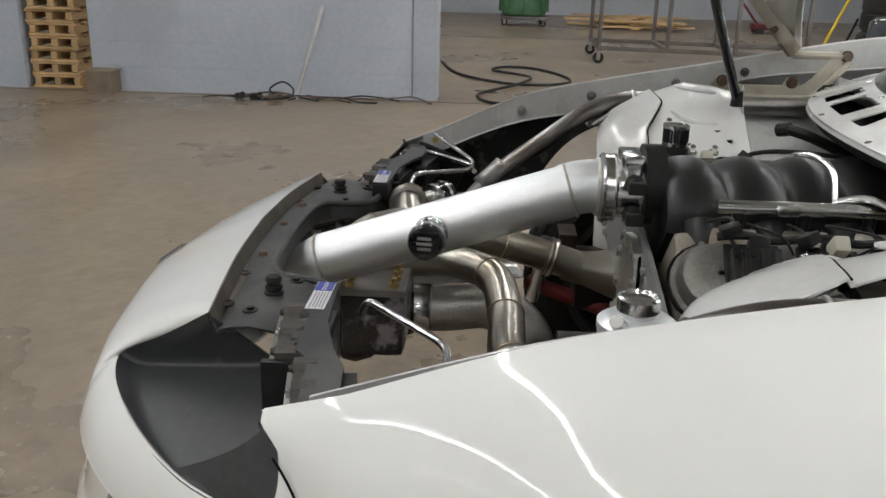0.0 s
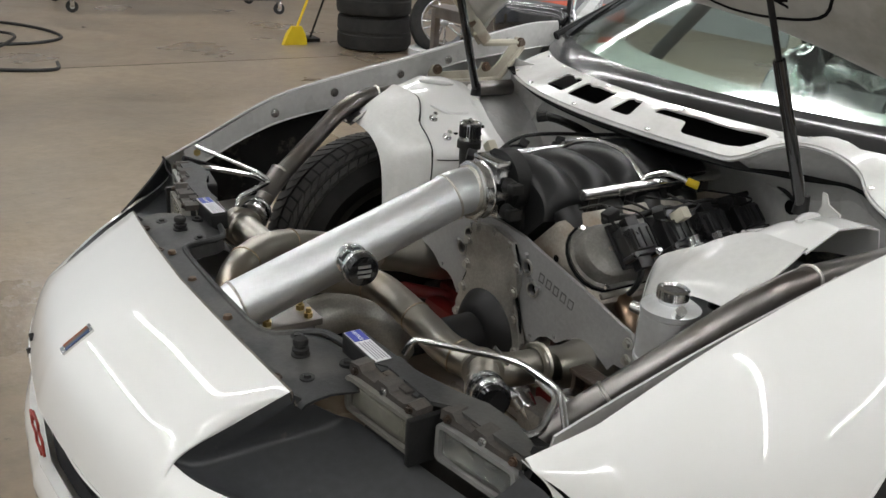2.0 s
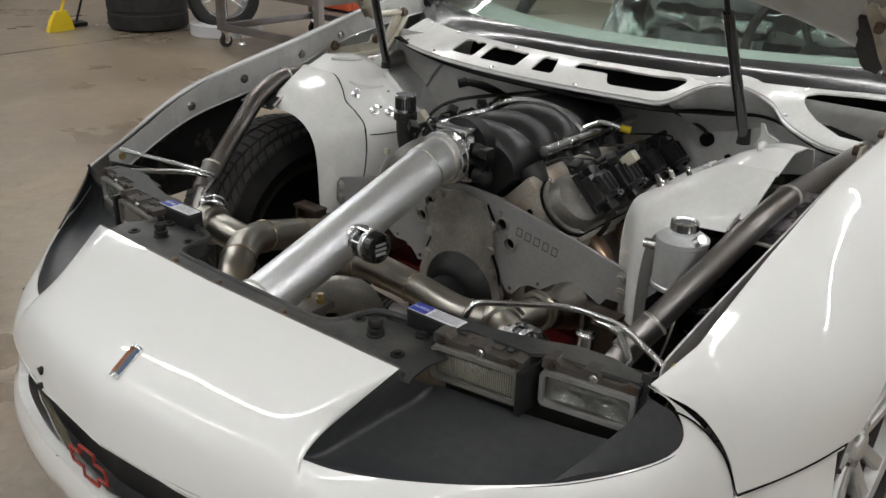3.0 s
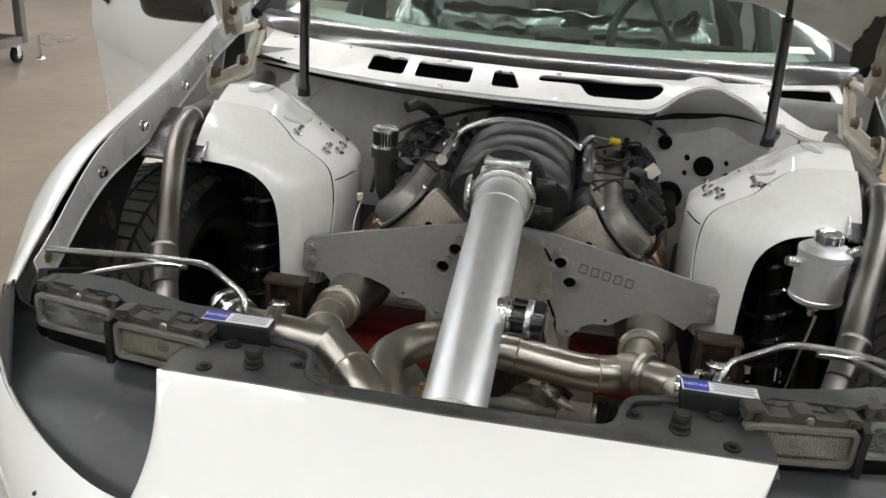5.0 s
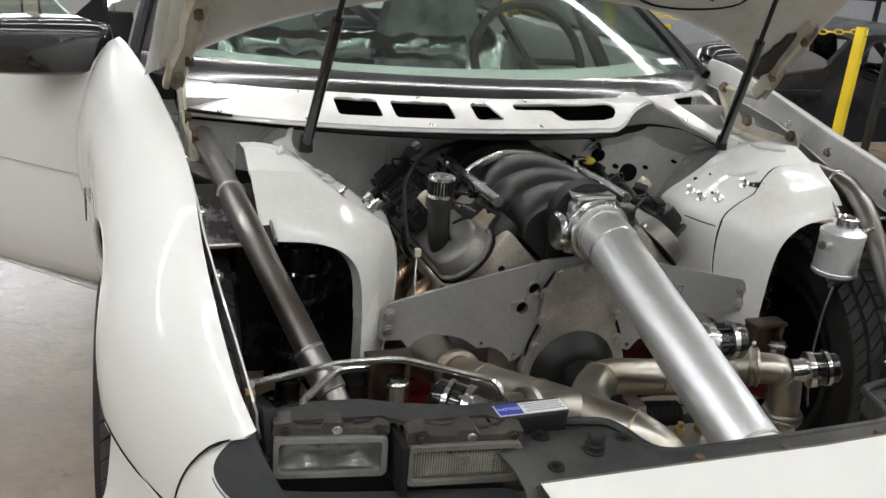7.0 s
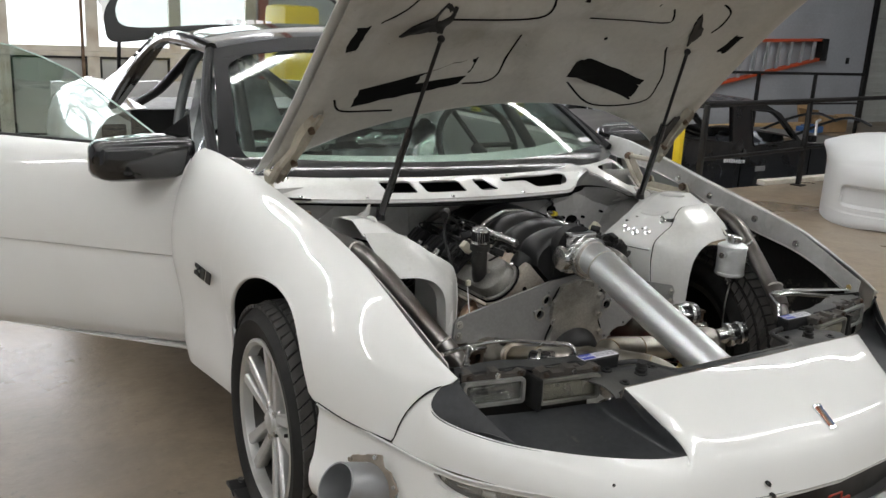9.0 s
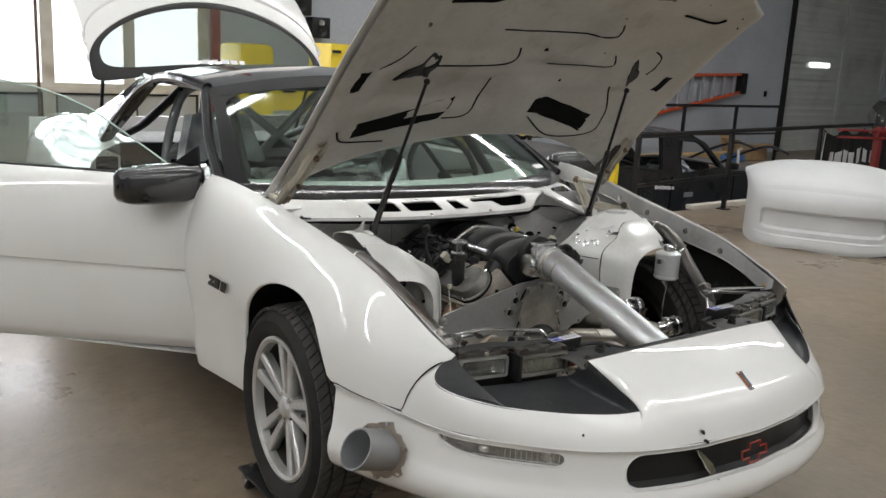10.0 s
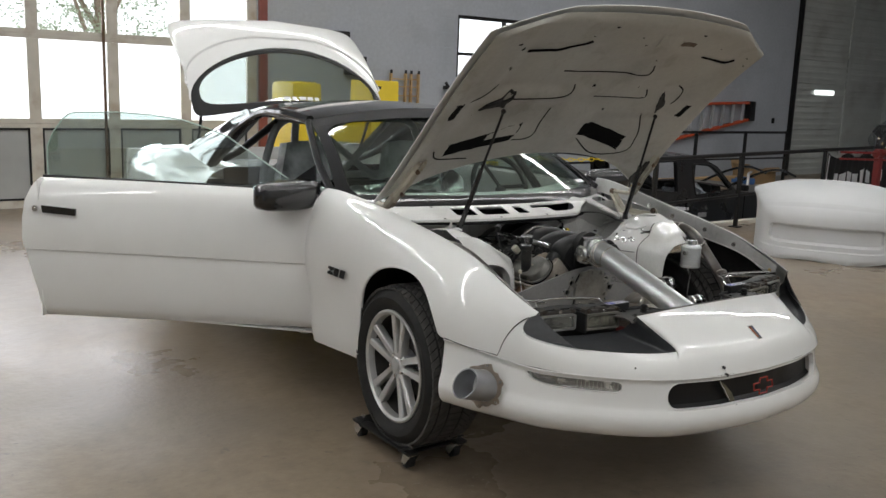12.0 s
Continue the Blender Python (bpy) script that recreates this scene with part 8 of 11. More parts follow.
# near-black discs on the uncut panel, as the shade in small holes
for x, q, r in ((-0.594, 0.928, 0.010), (-0.231, 1.060, 0.010), (-0.062, 1.016, 0.007), (0.246, 1.060, 0.010), (0.139, 0.887, 0.006), (-0.544, 0.790, 0.006), (-0.050, 0.700, 0.010), (-0.554, 0.512, 0.007), (-0.075, 0.345, 0.008), (-0.169, 0.565, 0.005), (0.633, 0.950, 0.008), (0.265, 0.468, 0.005), (0.204, 0.707, 0.006)):
    bm = B()
    cyl(bm, on_hood(x, q, 0.0012), on_hood(x, q, -0.003), r, seg=10)
    part("panel_hole_shade", bm, DARK, inner)


def groove(pts, r=0.0035):
    bm = B()
    tube(bm, [on_hood(p.x, p.y, 0.0005) for p in smooth_path([(x, s, 0) for x, s in pts], 6)], r, 6)
    part("seam_groove", bm, DARK, inner)


# closed sheet; in DARK its colour stands in for an opening's shade
def patch(outline, name="opening_shade", up=0.002, material=DARK, label="dark patch for the shade in an inner hood panel opening"):
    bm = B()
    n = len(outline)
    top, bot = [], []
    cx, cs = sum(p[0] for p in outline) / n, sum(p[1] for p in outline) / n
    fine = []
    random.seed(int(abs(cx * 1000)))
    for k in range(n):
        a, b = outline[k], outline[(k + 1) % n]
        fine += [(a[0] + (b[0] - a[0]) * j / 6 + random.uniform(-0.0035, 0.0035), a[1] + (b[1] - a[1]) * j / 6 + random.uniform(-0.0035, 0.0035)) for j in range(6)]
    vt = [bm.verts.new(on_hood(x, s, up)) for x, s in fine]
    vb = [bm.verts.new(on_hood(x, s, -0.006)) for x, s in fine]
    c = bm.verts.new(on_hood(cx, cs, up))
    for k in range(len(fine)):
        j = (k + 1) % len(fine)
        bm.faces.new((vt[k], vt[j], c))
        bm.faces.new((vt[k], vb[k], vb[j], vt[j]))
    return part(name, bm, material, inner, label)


groove([(-0.515, 0.876), (-0.43, 0.888), (-0.373, 0.896), (-0.319, 0.936), (-0.285, 0.971)], 0.007)
groove([(-0.26, 0.775), (-0.05, 0.783), (0.159, 0.79), (0.181, 0.814), (0.16, 0.852)])
groove([(-0.423, 0.618), (-0.169, 0.638), (-0.154, 0.708)])
groove([(0.008, 0.638), (0.16, 0.639), (0.29, 0.640), (0.276, 0.691)])
groove([(0.382, 0.919), (0.46, 0.905), (0.543, 0.895), (0.575, 0.926)], 0.006)
groove([(-0.609, 0.599), (-0.556, 0.654), (-0.528, 0.69)])
groove([(-0.275, 0.381), (-0.182, 0.405), (-0.169, 0.557)])
groove([(0.10, 0.375), (0.25, 0.29), (0.441, 0.304), (0.465, 0.397), (0.364, 0.546)])
groove([(0.476, 0.622), (0.499, 0.691), (0.446, 0.724)])
groove([(-0.64, 0.33), (-0.60, 0.28), (-0.45, 0.275)])
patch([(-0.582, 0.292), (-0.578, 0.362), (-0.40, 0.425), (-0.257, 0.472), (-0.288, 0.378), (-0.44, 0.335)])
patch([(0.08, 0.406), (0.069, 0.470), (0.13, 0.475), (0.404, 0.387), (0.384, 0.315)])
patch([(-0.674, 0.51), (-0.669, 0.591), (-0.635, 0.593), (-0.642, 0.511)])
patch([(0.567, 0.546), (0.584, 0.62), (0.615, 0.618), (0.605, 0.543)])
patch([(0.640, 0.092), (0.630, 0.15), (0.640, 0.235), (0.662, 0.248), (0.690, 0.225), (0.688, 0.14), (0.668, 0.088)], "hood_pad", 0.010, mat("grimy_black_pad", (0.022, 0.019, 0.016), 0.6, vary=0.4, scale=30, bump=0.5, bump_scale=70), "grimy black pad beside the hood hinge")
# more dark discs painting the shade of holes
for k, (x, s) in enumerate(((-0.564, 0.901), (-0.535, 0.78), (-0.554, 0.513), (-0.05, 0.704), (-0.086, 0.349), (-0.503, 0.29), (-0.294, 0.363), (0.66, 0.905), (-0.008, 0.976), (0.25, 0.72), (-0.25, 0.70), (0.12, 0.56), (0.42, 0.99), (-0.3, 1.0))):
    bm = B()
    p = on_hood(x, s, 0.001)
    cyl(bm, p, p + HN * 0.006, 0.009 if k < 9 else 0.006, seg=12)
    part("hole", bm, DARK, inner)
bm = B()
box(bm, on_hood(0.09, 1.005, 0.004), (0.11, 0.06, 0.006), rot=(135, 0, 0), bev=0.002)
part("latch_plate", bm, PRIMER, inner)
patch([(0.17, 0.985), (0.17, 1.01), (0.25, 1.005), (0.25, 0.985)], "latch_slot", 0.003, RUST, "rusty latch slot")
for sx, br in ((-1, [(-0.534, 0.537), (-0.451, 0.667), (-0.425, 0.655), (-0.416, 0.557), (-0.46, 0.56)]), (1, [(0.426, 0.561), (0.378, 0.652), (0.389, 0.685), (0.441, 0.615)])):
    patch(br, "strut_bracket", 0.006, BLACKPAINT, "black strut bracket")
    top = on_hood(sx * 0.425, 0.555, 0.022)
    low = Vector((sx * 0.484, 0.093, 0.872))
    bm = B()
    cyl(bm, low, low.lerp(top, 0.52), 0.0105, seg=16)
    st = part("hood_strut", bm, GLOSSBLACK, car, "black gas hood strut")
    bm = B()
    cyl(bm, low.lerp(top, 0.50), top, 0.0052, seg=12)
    part("strut_rod", bm, BLACKPAINT, st)
    bm = B()
    cyl(bm, low + Vector((0, 0, -0.012)), low + Vector((0, 0, 0.02)), 0.014, 0.011, 14)
    part("ball_socket", bm, BLACKPAINT, st)
    bm = B()
    bmesh.ops.create_uvsphere(bm, u_segments=12, v_segments=8, radius=0.010, matrix=Matrix.Translation(top))
    part("ball_socket", bm, BLACKPAINT, st)
    # hinge: base channel on the fender flange, arm, and bracket on the hood corner
    bm = B()
    slab(bm, [(0.085, 0.850), (0.30, 0.846), (0.335, 0.862), (0.405, 0.935), (0.400, 0.962), (0.375, 0.965), (0.318, 0.895), (0.295, 0.876), (0.285, 0.896), (0.262, 0.898), (0.252, 0.878), (0.13, 0.878), (0.120, 0.897), (0.098, 0.897), (0.085, 0.878)], "x", sx * 0.700 - 0.003, sx * 0.700 + 0.003)
    hg = part("hood_hinge", bm, HINGE, car, "cream painted steel hood hinge with rust specks")
    bm = B()
    tube(bm, smooth_path([(sx * 0.693, 0.085, 0.852), (sx * 0.693, 0.29, 0.849), (sx * 0.693, 0.335, 0.866), (sx * 0.693, 0.398, 0.938)], 5), 0.008, 8)
    part("hinge_flange", bm, HINGE, hg)
    bm = B()
    tube(bm, [(sx * 0.700, 0.392, 0.950), on_hood(sx * 0.712, 0.015, 0.010), on_hood(sx * 0.708, 0.06, 0.014)], 0.010, 8)
    part("hinge_link", bm, HINGE, hg)
    for y, z in ((0.110, 0.886), (0.273, 0.886), (0.390, 0.950)):
        bm = B()
        cyl(bm, (sx * 0.698, y, z), (sx * 0.684, y, z), 0.010, seg=8)
        cyl(bm, (sx * 0.698, y, z), (sx * 0.693, y, z), 0.014, seg=14)
        part("hinge_bolt", bm, RUST, hg)
    bm = B()
    ribs = []
    for x, s, w in ((0.715, 0.015, 0.022), (0.708, 0.08, 0.020), (0.690, 0.15, 0.020), (0.686, 0.21, 0.024), (0.676, 0.265, 0.024), (0.672, 0.285, 0.015)):
        ribs.append([on_hood(sx * (x + w), s - 0.004, -0.006), on_hood(sx * (x + w), s - 0.004, 0.012), on_hood(sx * (x + w * 0.6), s, 0.020), on_hood(sx * (x + w * 0.3), s, 0.012), on_hood(sx * (x - w * 0.4), s + 0.002, 0.012), on_hood(sx * (x - w * 0.7), s + 0.004, 0.022), on_hood(sx * (x - w), s + 0.006, 0.010), on_hood(sx * (x - w), s + 0.006, -0.006)])
    grid(bm, ribs)
    thicken(bm, 0.002)
    hb = part("hinge_bracket", bm, HINGE, hood, "cream stamped hinge bracket with rusty edges", 40)
    for x, s in ((0.690, 0.10), (0.680, 0.235)):
        bm = B()
        cyl(bm, on_hood(sx * x, s, 0.010), on_hood(sx * x, s, 0.026), 0.009, seg=6)
        part("hinge_bolt", bm, RUST, hb)

# ---- cabin ----
def ws_low(x):
    return Vector((x, 0.285 + 0.255 * abs(x / 0.70) ** 2.1, 0.940 + 0.0 * x))


def ws_high(x):
    q = x / 0.775
    return Vector((q * 0.606, 1.02 + 0.19 * abs(q) ** 2.2, 1.325 - 0.075 * abs(q) ** 2.4))


def ws_pt(x, t, o=0.0):
    p = ws_low(x).lerp(ws_high(x), t)
    return p + Vector((0, -0.45, 0.9)) * (0.030 * math.sin(math.pi * t) + o)


XS = list(np.linspace(-0.775, 0.775, 45))
bm = B()
grid(bm, [[ws_pt(x, t) for t in np.linspace(0.035, 0.97, 12)] for x in XS])
thicken(bm, 0.004)
wsg = part("windshield", bm, WINDSHIELD, car, "pale green windshield glass with strip-light reflections", 60)
wsg.visible_shadow = False
bm = B()
grid(bm, [[Vector((x, cowl_pt(max(-0.7, min(0.7, x)), 1)[1] - 0.004 + 0.9 * max(0, abs(x) - 0.7), 0.926)).lerp(ws_pt(x, 0.055, 0.005), t) + Vector((0, -0.002, 0.006)) * math.sin(math.pi * t) for t in (0, 0.08, 0.2, 0.35, 0.5, 0.65, 0.8, 0.92, 1.0)] for x in XS])
thicken(bm, 0.003)
part("windshield_base_trim", bm, TRIMBLACK, wsg, "glossy black trim along the windshield base", 50)
bm = B()
grid(bm, [[ws_pt(x, t, 0.0075) for t in (0.86, 0.90, 0.94, 0.985, 1.0)] for x in XS])
thicken(bm, 0.002)
part("header_band", bm, PILLAR, wsg)
for sx in (-1, 1):
    bm = B()
    grid(bm, [[ws_pt(sx * (0.775 - w), t, 0.0075) for w in (0, 0.02, 0.048 + 0.05 * max(0, 1 - t / 0.16) ** 2 + 0.05 * max(0, (t - 0.74) / 0.1) ** 2)] for t in np.linspace(0.03, 0.86, 24)])
    thicken(bm, 0.002)
    part("glass_border", bm, PILLAR, wsg, "wide black printed edge of the windshield")
bm = B()
p = ws_pt(0.62, 0.10, 0.009)
box(bm, p, (0.07, 0.025, 0.001), rot=(28, 0, 20))
part("sticker", bm, LABELWHITE, wsg)
# black roof with flush side rails
bm = B()
rows = []
for y in np.linspace(0, 1, 18):
    row = []
    for x in XS:
        q = x / 0.775
        a = ws_high(x)
        b = Vector((q * 0.52, 2.34 + 0.0 * q, 1.318 - 0.085 * abs(q) ** 2.6))
        p = a.lerp(b, y)
        p.x *= 1 + 0.10 * math.sin(math.pi * min(1, y * 1.3))
        p.z += 0.032 * math.sin(math.pi * min(1, y * 1.1 + 0.03)) * (1 - 0.5 * abs(q) ** 3)
        row.append(p)
    rows.append(row)
grid(bm, rows)
thicken(bm, 0.012)
roof = part("roof", bm, GLOSSBLACK, car, "glossy black roof panel", 50)
for sx in (-1, 1):
    bm = B()
    tube(bm, smooth_path([(sx * 0.785, 0.60, 0.945), (sx * 0.735, 0.85, 1.07), (sx * 0.664, 1.07, 1.185), (sx * 0.612, 1.215, 1.252)], 6), 0.018, 10)
    part("a_pillar", bm, PILLAR, car, "glossy black windshield pillar")
    bm = B()
    tube(bm, smooth_path([(sx * 0.610, 1.20, 1.256), (sx * 0.640, 1.45, 1.282), (sx * 0.648, 1.70, 1.268), (sx * 0.680, 1.90, 1.190), (sx * 0.735, 2.05, 1.06), (sx * 0.775, 2.13, 0.95)], 6), 0.024, 10)
    part("roof_rail", bm, GLOSSBLACK, car, "black roof side rail and rear pillar")
    bm = B()
    rr = []
    for t in np.linspace(0, 1, 12):
        a = Vector((sx * 0.648, 1.72, 1.266)).lerp(Vector((sx * 0.778, 2.12, 0.94)), t)
        b = Vector((sx * 0.52, 2.34, 1.235)).lerp(Vector((sx * 0.70, 2.95, 0.96)), t)
        rr.append([a, a.lerp(b, 0.5) + Vector((sx * 0.02, 0, 0.03)), b])
    grid(bm, rr)
    thicken(bm, 0.02)
    part("sail_panel", bm, GLOSSBLACK, car, "glossy black rear roof pillar panel")
    # quarter panel
    bm = B()
    rr = []
    for y in np.linspace(1.98, 3.72, 40):
        e = max(0, (y - 3.1) / 0.62)
        sw = 0.02 * math.exp(-((y - 2.6) / 0.35) ** 2)
        zl = HUBZ + 0.37 * math.sqrt(max(0, 1 - ((y - WB) / 0.37) ** 2)) if abs(y - WB) < 0.37 else 0.31
        top = 0.955 + 0.055 * math.exp(-((y - 2.85) / 0.45) ** 2)
        prof = [(0.66, top + 0.005), (0.74, top), (0.82, top - 0.035), (0.87, top - 0.09), (0.90, top - 0.17), (0.915, top - 0.26), (0.905, 0.62), (0.895, 0.5), (0.88, 0.31)]
        out = []
        for x, z in prof:
            out.append((sx * ((x + sw) - 0.10 * e ** 2), float(y), max(z, zl)))
        rr.append(out)
    grid(bm, rr)
    thicken(bm, 0.004)
    part("quarter_panel", bm, WHITE, car, "white rear quarter panel", 60)
    bm = B()
    box(bm, (sx * 0.825, 1.37, 0.355), (0.08, 1.24, 0.10), bev=0.02)
    part("sill", bm, WHITE, car, "white door sill")
    bm = B()
    box(bm, (sx * 0.80, 0.625, 0.66), (0.05, 0.03, 0.60), bev=0.005)
    part("hinge_pillar", bm, WHITE, car)
    bm = B()
    box(bm, (sx * 0.80, 1.99, 0.61), (0.10, 0.03, 0.56), bev=0.008)
    part("lock_pillar", bm, BLACKPAINT, car)
bm = B()
grid(bm, [[(x, 3.72 + 0.06 * (1 - (x / 0.8) ** 2), z) for z in (0.34, 0.5, 0.65, 0.80, 0.93)] for x in np.linspace(-0.81, 0.81, 16)])
thicken(bm, 0.02)
part("rear_bumper", bm, WHITE, car, "white rear bumper", 60)
# interior: floor, dash, cage, bulkhead, steering wheel
bm = B()
box(bm, (0, 1.9, 0.30), (1.56, 3.3, 0.03))
part("cabin_floor", bm, BAYGREY, car, "bare stripped cabin floor")
bm = B()
rr = []
for x in np.linspace(-0.66, 0.66, 34):
    y0 = ws_low(x).y + 0.05
    ridge = 0.006 * (1 if int((x + 0.66) / 0.085) % 2 else 0)
    rr.append([(x, y0, 0.935), (x, y0 + 0.05, 0.938), (x, y0 + 0.07, 0.945 + ridge), (x, y0 + 0.14, 0.948 + ridge), (x, y0 + 0.16, 0.952), (x, y0 + 0.20, 0.955), (x, y0 + 0.22, 0.90), (x, y0 + 0.22, 0.70)])
grid(bm, rr)
thicken(bm, 0.004)
part("dash_panel", bm, mat("pale_dash", (0.46, 0.50, 0.47), 0.5, vary=0.1, scale=8, bump=0.1), car, "pale bare dashboard support panel", 40)
bm = B()
box(bm, (0, 2.12, 0.74), (1.40, 0.03, 0.40), bev=0.01)
part("rear_bulkhead", bm, BLACKPAINT, car, "black rear cabin bulkhead")
bm = B()
box(bm, (0, 2.75, 0.86), (1.30, 1.2, 0.02), bev=0.005)
part("rear_deck", bm, mat("grey_carpet", (0.28, 0.28, 0.285), 0.85, vary=0.2, scale=30, bump=0.3), car, "grey load floor under the hatch")
cage = [[(-0.55, 1.95, 0.35), (-0.54, 1.93, 0.95), (-0.46, 1.90, 1.24), (0.46, 1.90, 1.24), (0.54, 1.93, 0.95), (0.55, 1.95, 0.35)],
        [(-0.60, 0.75, 0.40), (-0.60, 0.78, 0.86), (-0.55, 1.10, 1.17), (-0.48, 1.40, 1.24), (-0.46, 1.90, 1.24)],
        [(0.60, 0.75, 0.40), (0.60, 0.78, 0.86), (0.55, 1.10, 1.17), (0.48, 1.40, 1.24), (0.46, 1.90, 1.24)],
        [(-0.46, 1.90, 1.22), (-0.50, 2.40, 1.00), (-0.52, 2.85, 0.88)], [(0.46, 1.90, 1.22), (0.50, 2.40, 1.00), (0.52, 2.85, 0.88)],
        [(-0.54, 1.93, 0.90), (0.54, 1.93, 0.90)], [(-0.54, 1.93, 0.90), (0.0, 1.92, 1.24)], [(0.54, 1.93, 0.62), (-0.30, 1.91, 1.24)],
        [(-0.52, 1.93, 0.45), (0.28, 1.91, 1.23)], [(-0.40, 1.95, 0.92), (-0.05, 1.93, 0.40)], [(-0.50, 1.70, 0.45), (-0.36, 1.88, 1.22)],
        [(-0.58, 1.93, 0.50), (-0.60, 0.80, 0.80)], [(0.58, 1.93, 0.50), (0.60, 0.80, 0.80)]]
for k, pth in enumerate(cage):
    bm = B()
    tube(bm, bend_path(pth, 0.12, 6), 0.022, 12)
    part("cage_tube", bm, CAGE if k not in (1, 2, 3, 4) else BLACKPAINT, car, "steel roll cage tube")
bm = B()
torus(bm, (0.34, 0.86, 0.93), (0, -0.9, 0.42), 0.175, 0.014, 36, 8)
swh = part("steering_wheel", bm, BLACKPAINT, car, "black steering wheel")
for a in (0.0, 2.1, 4.2):
    bm = B()
    u = Vector((math.cos(a), 0.42 * math.sin(a), 0.9 * math.sin(a)))
    cyl(bm, Vector((0.34, 0.86, 0.93)), Vector((0.34, 0.86, 0.93)) + u * 0.172, 0.010, seg=8)
    part("wheel_spoke", bm, BLACKPAINT, swh)
bm = B()
cyl(bm, (0.34, 0.87, 0.92), (0.34, 0.70, 0.84), 0.025, seg=14)
part("column", bm, BLACKPAINT, swh)
for x in (-0.33, 0.34):
    bm = B()
    box(bm, (x, 1.50, 0.52), (0.44, 0.46, 0.14), bev=0.05)
    seat = part("bucket_seat", bm, BLACKPAINT, car, "black racing bucket seat under clear plastic film")
    bm = B()
    rr = []
    for t in np.linspace(0, 1, 9):
        z = 0.50 + 0.60 * t
        w = 0.23 - 0.07 * max(0, t - 0.6) / 0.4
        rr.append([(x + q * w, 1.70 + 0.16 * t - 0.05 * abs(q) ** 2, z) for q in np.linspace(-1, 1, 9)])
    grid(bm, rr)
    thicken(bm, 0.05)
    part("seat_back", bm, mat("wrapped_seat", (0.40, 0.42, 0.43), 0.22, vary=0.5, scale=9, bump=0.6, bump_scale=20), seat, "crumpled clear film over the seat back", 60)

FOIL = mat("crumpled_foil", (0.80, 0.82, 0.83), 0.16, 1.0, vary=0.08, scale=12, bump=1.0, bump_scale=16)
for x, y, z, rx, ry, rz_ in ((-0.50, 1.45, 0.60, 0.13, 0.14, 0.34), (0.45, 1.45, 0.60, 0.14, 0.15, 0.35)):
    bm = B()
    bmesh.ops.create_icosphere(bm, subdivisions=4, radius=1)
    for v in bm.verts:
        f = 1 + 0.10 * noise.noise(v.co * 3.0 + Vector((x, 0, 0)))
        v.co = Vector((x + v.co.x * rx * f, y + v.co.y * ry * f, max(0.316, z + v.co.z * rz_ * f)))
    part("foil_wrap", bm, FOIL, car, "crumpled bright foil wrap inside the cabin", 60)
bm = B()
rr = []
for k in range(61):
    x = -0.42 + 0.80 * k / 60
    rr.append([(x, 1.50 + 0.045 * math.cos(a) + 0.012 * noise.noise(Vector((x * 14, a * 2, 0))), 0.87 + 0.045 * math.sin(a) + 0.014 * noise.noise(Vector((x * 14, a * 2, 5)))) for a in [2 * math.pi * j / 16 for j in range(17)]])
grid(bm, rr)
part("foil_duct", bm, FOIL, car, "foil-covered duct across the cabin", 60)

# passenger door, swung open
DF = radians(44)
DO, DU, DNR = Vector((-0.885, 0.60, 0)), Vector((-math.sin(DF), math.cos(DF), 0)), Vector((-math.cos(DF), -math.sin(DF), 0))


def door_pt(u, n, z):
    return DO + DU * u + DNR * n + Vector((0, 0, z))


def door_body(name, mapper, label):
    bm = B()
    L = 1.385
    prof = [(-0.075, 0.0), (-0.050, 0.012), (-0.028, 0.04), (-0.012, 0.10), (0.002, 0.18), (0.008, 0.27), (0.003, 0.318), (-0.003, 0.322), (-0.004, 0.328), (-0.002, 0.345), (-0.004, 0.42), (-0.010, 0.50), (-0.022, 0.58), (-0.040, 0.62), (-0.06, 0.63)]
    rows = []
    for u in [0, 0.006] + list(np.linspace(0.03, 1, 34)):
        uu = u * L
        top = 0.972 - 0.006 * u + 0.004 * math.sin(math.pi * u)
        low = 0.362 - 0.050 * u
        k = (top - low) / 0.63
        row = []
        for n, d in prof:
            cut = 0.0
            if u > 0.93:
                cut = -0.05 * max(0, (d - 0.25) / 0.38) * ((u - 0.93) / 0.07)
            q = uu + cut + (0.025 * math.sin(math.pi * min(1, d / 0.5)) * max(0, (u - 0.9) / 0.1) - 0.035 * max(0, 1 - d / 0.08) * max(0, (u - 0.94) / 0.06))
            row.append(mapper(q, n, top - d * k))
        rows.append(row)
    grid(bm, rows)
    thicken(bm, 0.004)
    ob = part(name, bm, WHITE, car, label, 45)
    bm = B()
    grid(bm, [[mapper(u * L, n, z) for n, z in ((-0.075, 0.965), (-0.13, 0.955), (-0.14, 0.85), (-0.12, 0.60), (-0.11, 0.36), (-0.04, 0.345))] for u in np.linspace(0.01, 0.965, 14)])
    thicken(bm, 0.004)
    part("door_inner", bm, WHITE_OLD, ob)
    bm = B()
    grid(bm, [[mapper(0.962 * L, n, z) for z in (0.32, 0.5, 0.7, 0.96)] for n in (-0.01, -0.07, -0.13)])
    thicken(bm, 0.004)
    part("door_end", bm, WHITE, ob)
    bm = B()
    tube(bm, [mapper(u * L, -0.078, 0.975 - 0.006 * u) for u in np.linspace(0.02, 0.97, 10)], 0.007, 8)
    part("weatherstrip", bm, BLACKPAINT, ob, "black belt weatherstrip")
    return ob


pdoor = door_body("door", door_pt, "open white passenger door with raised green glass")


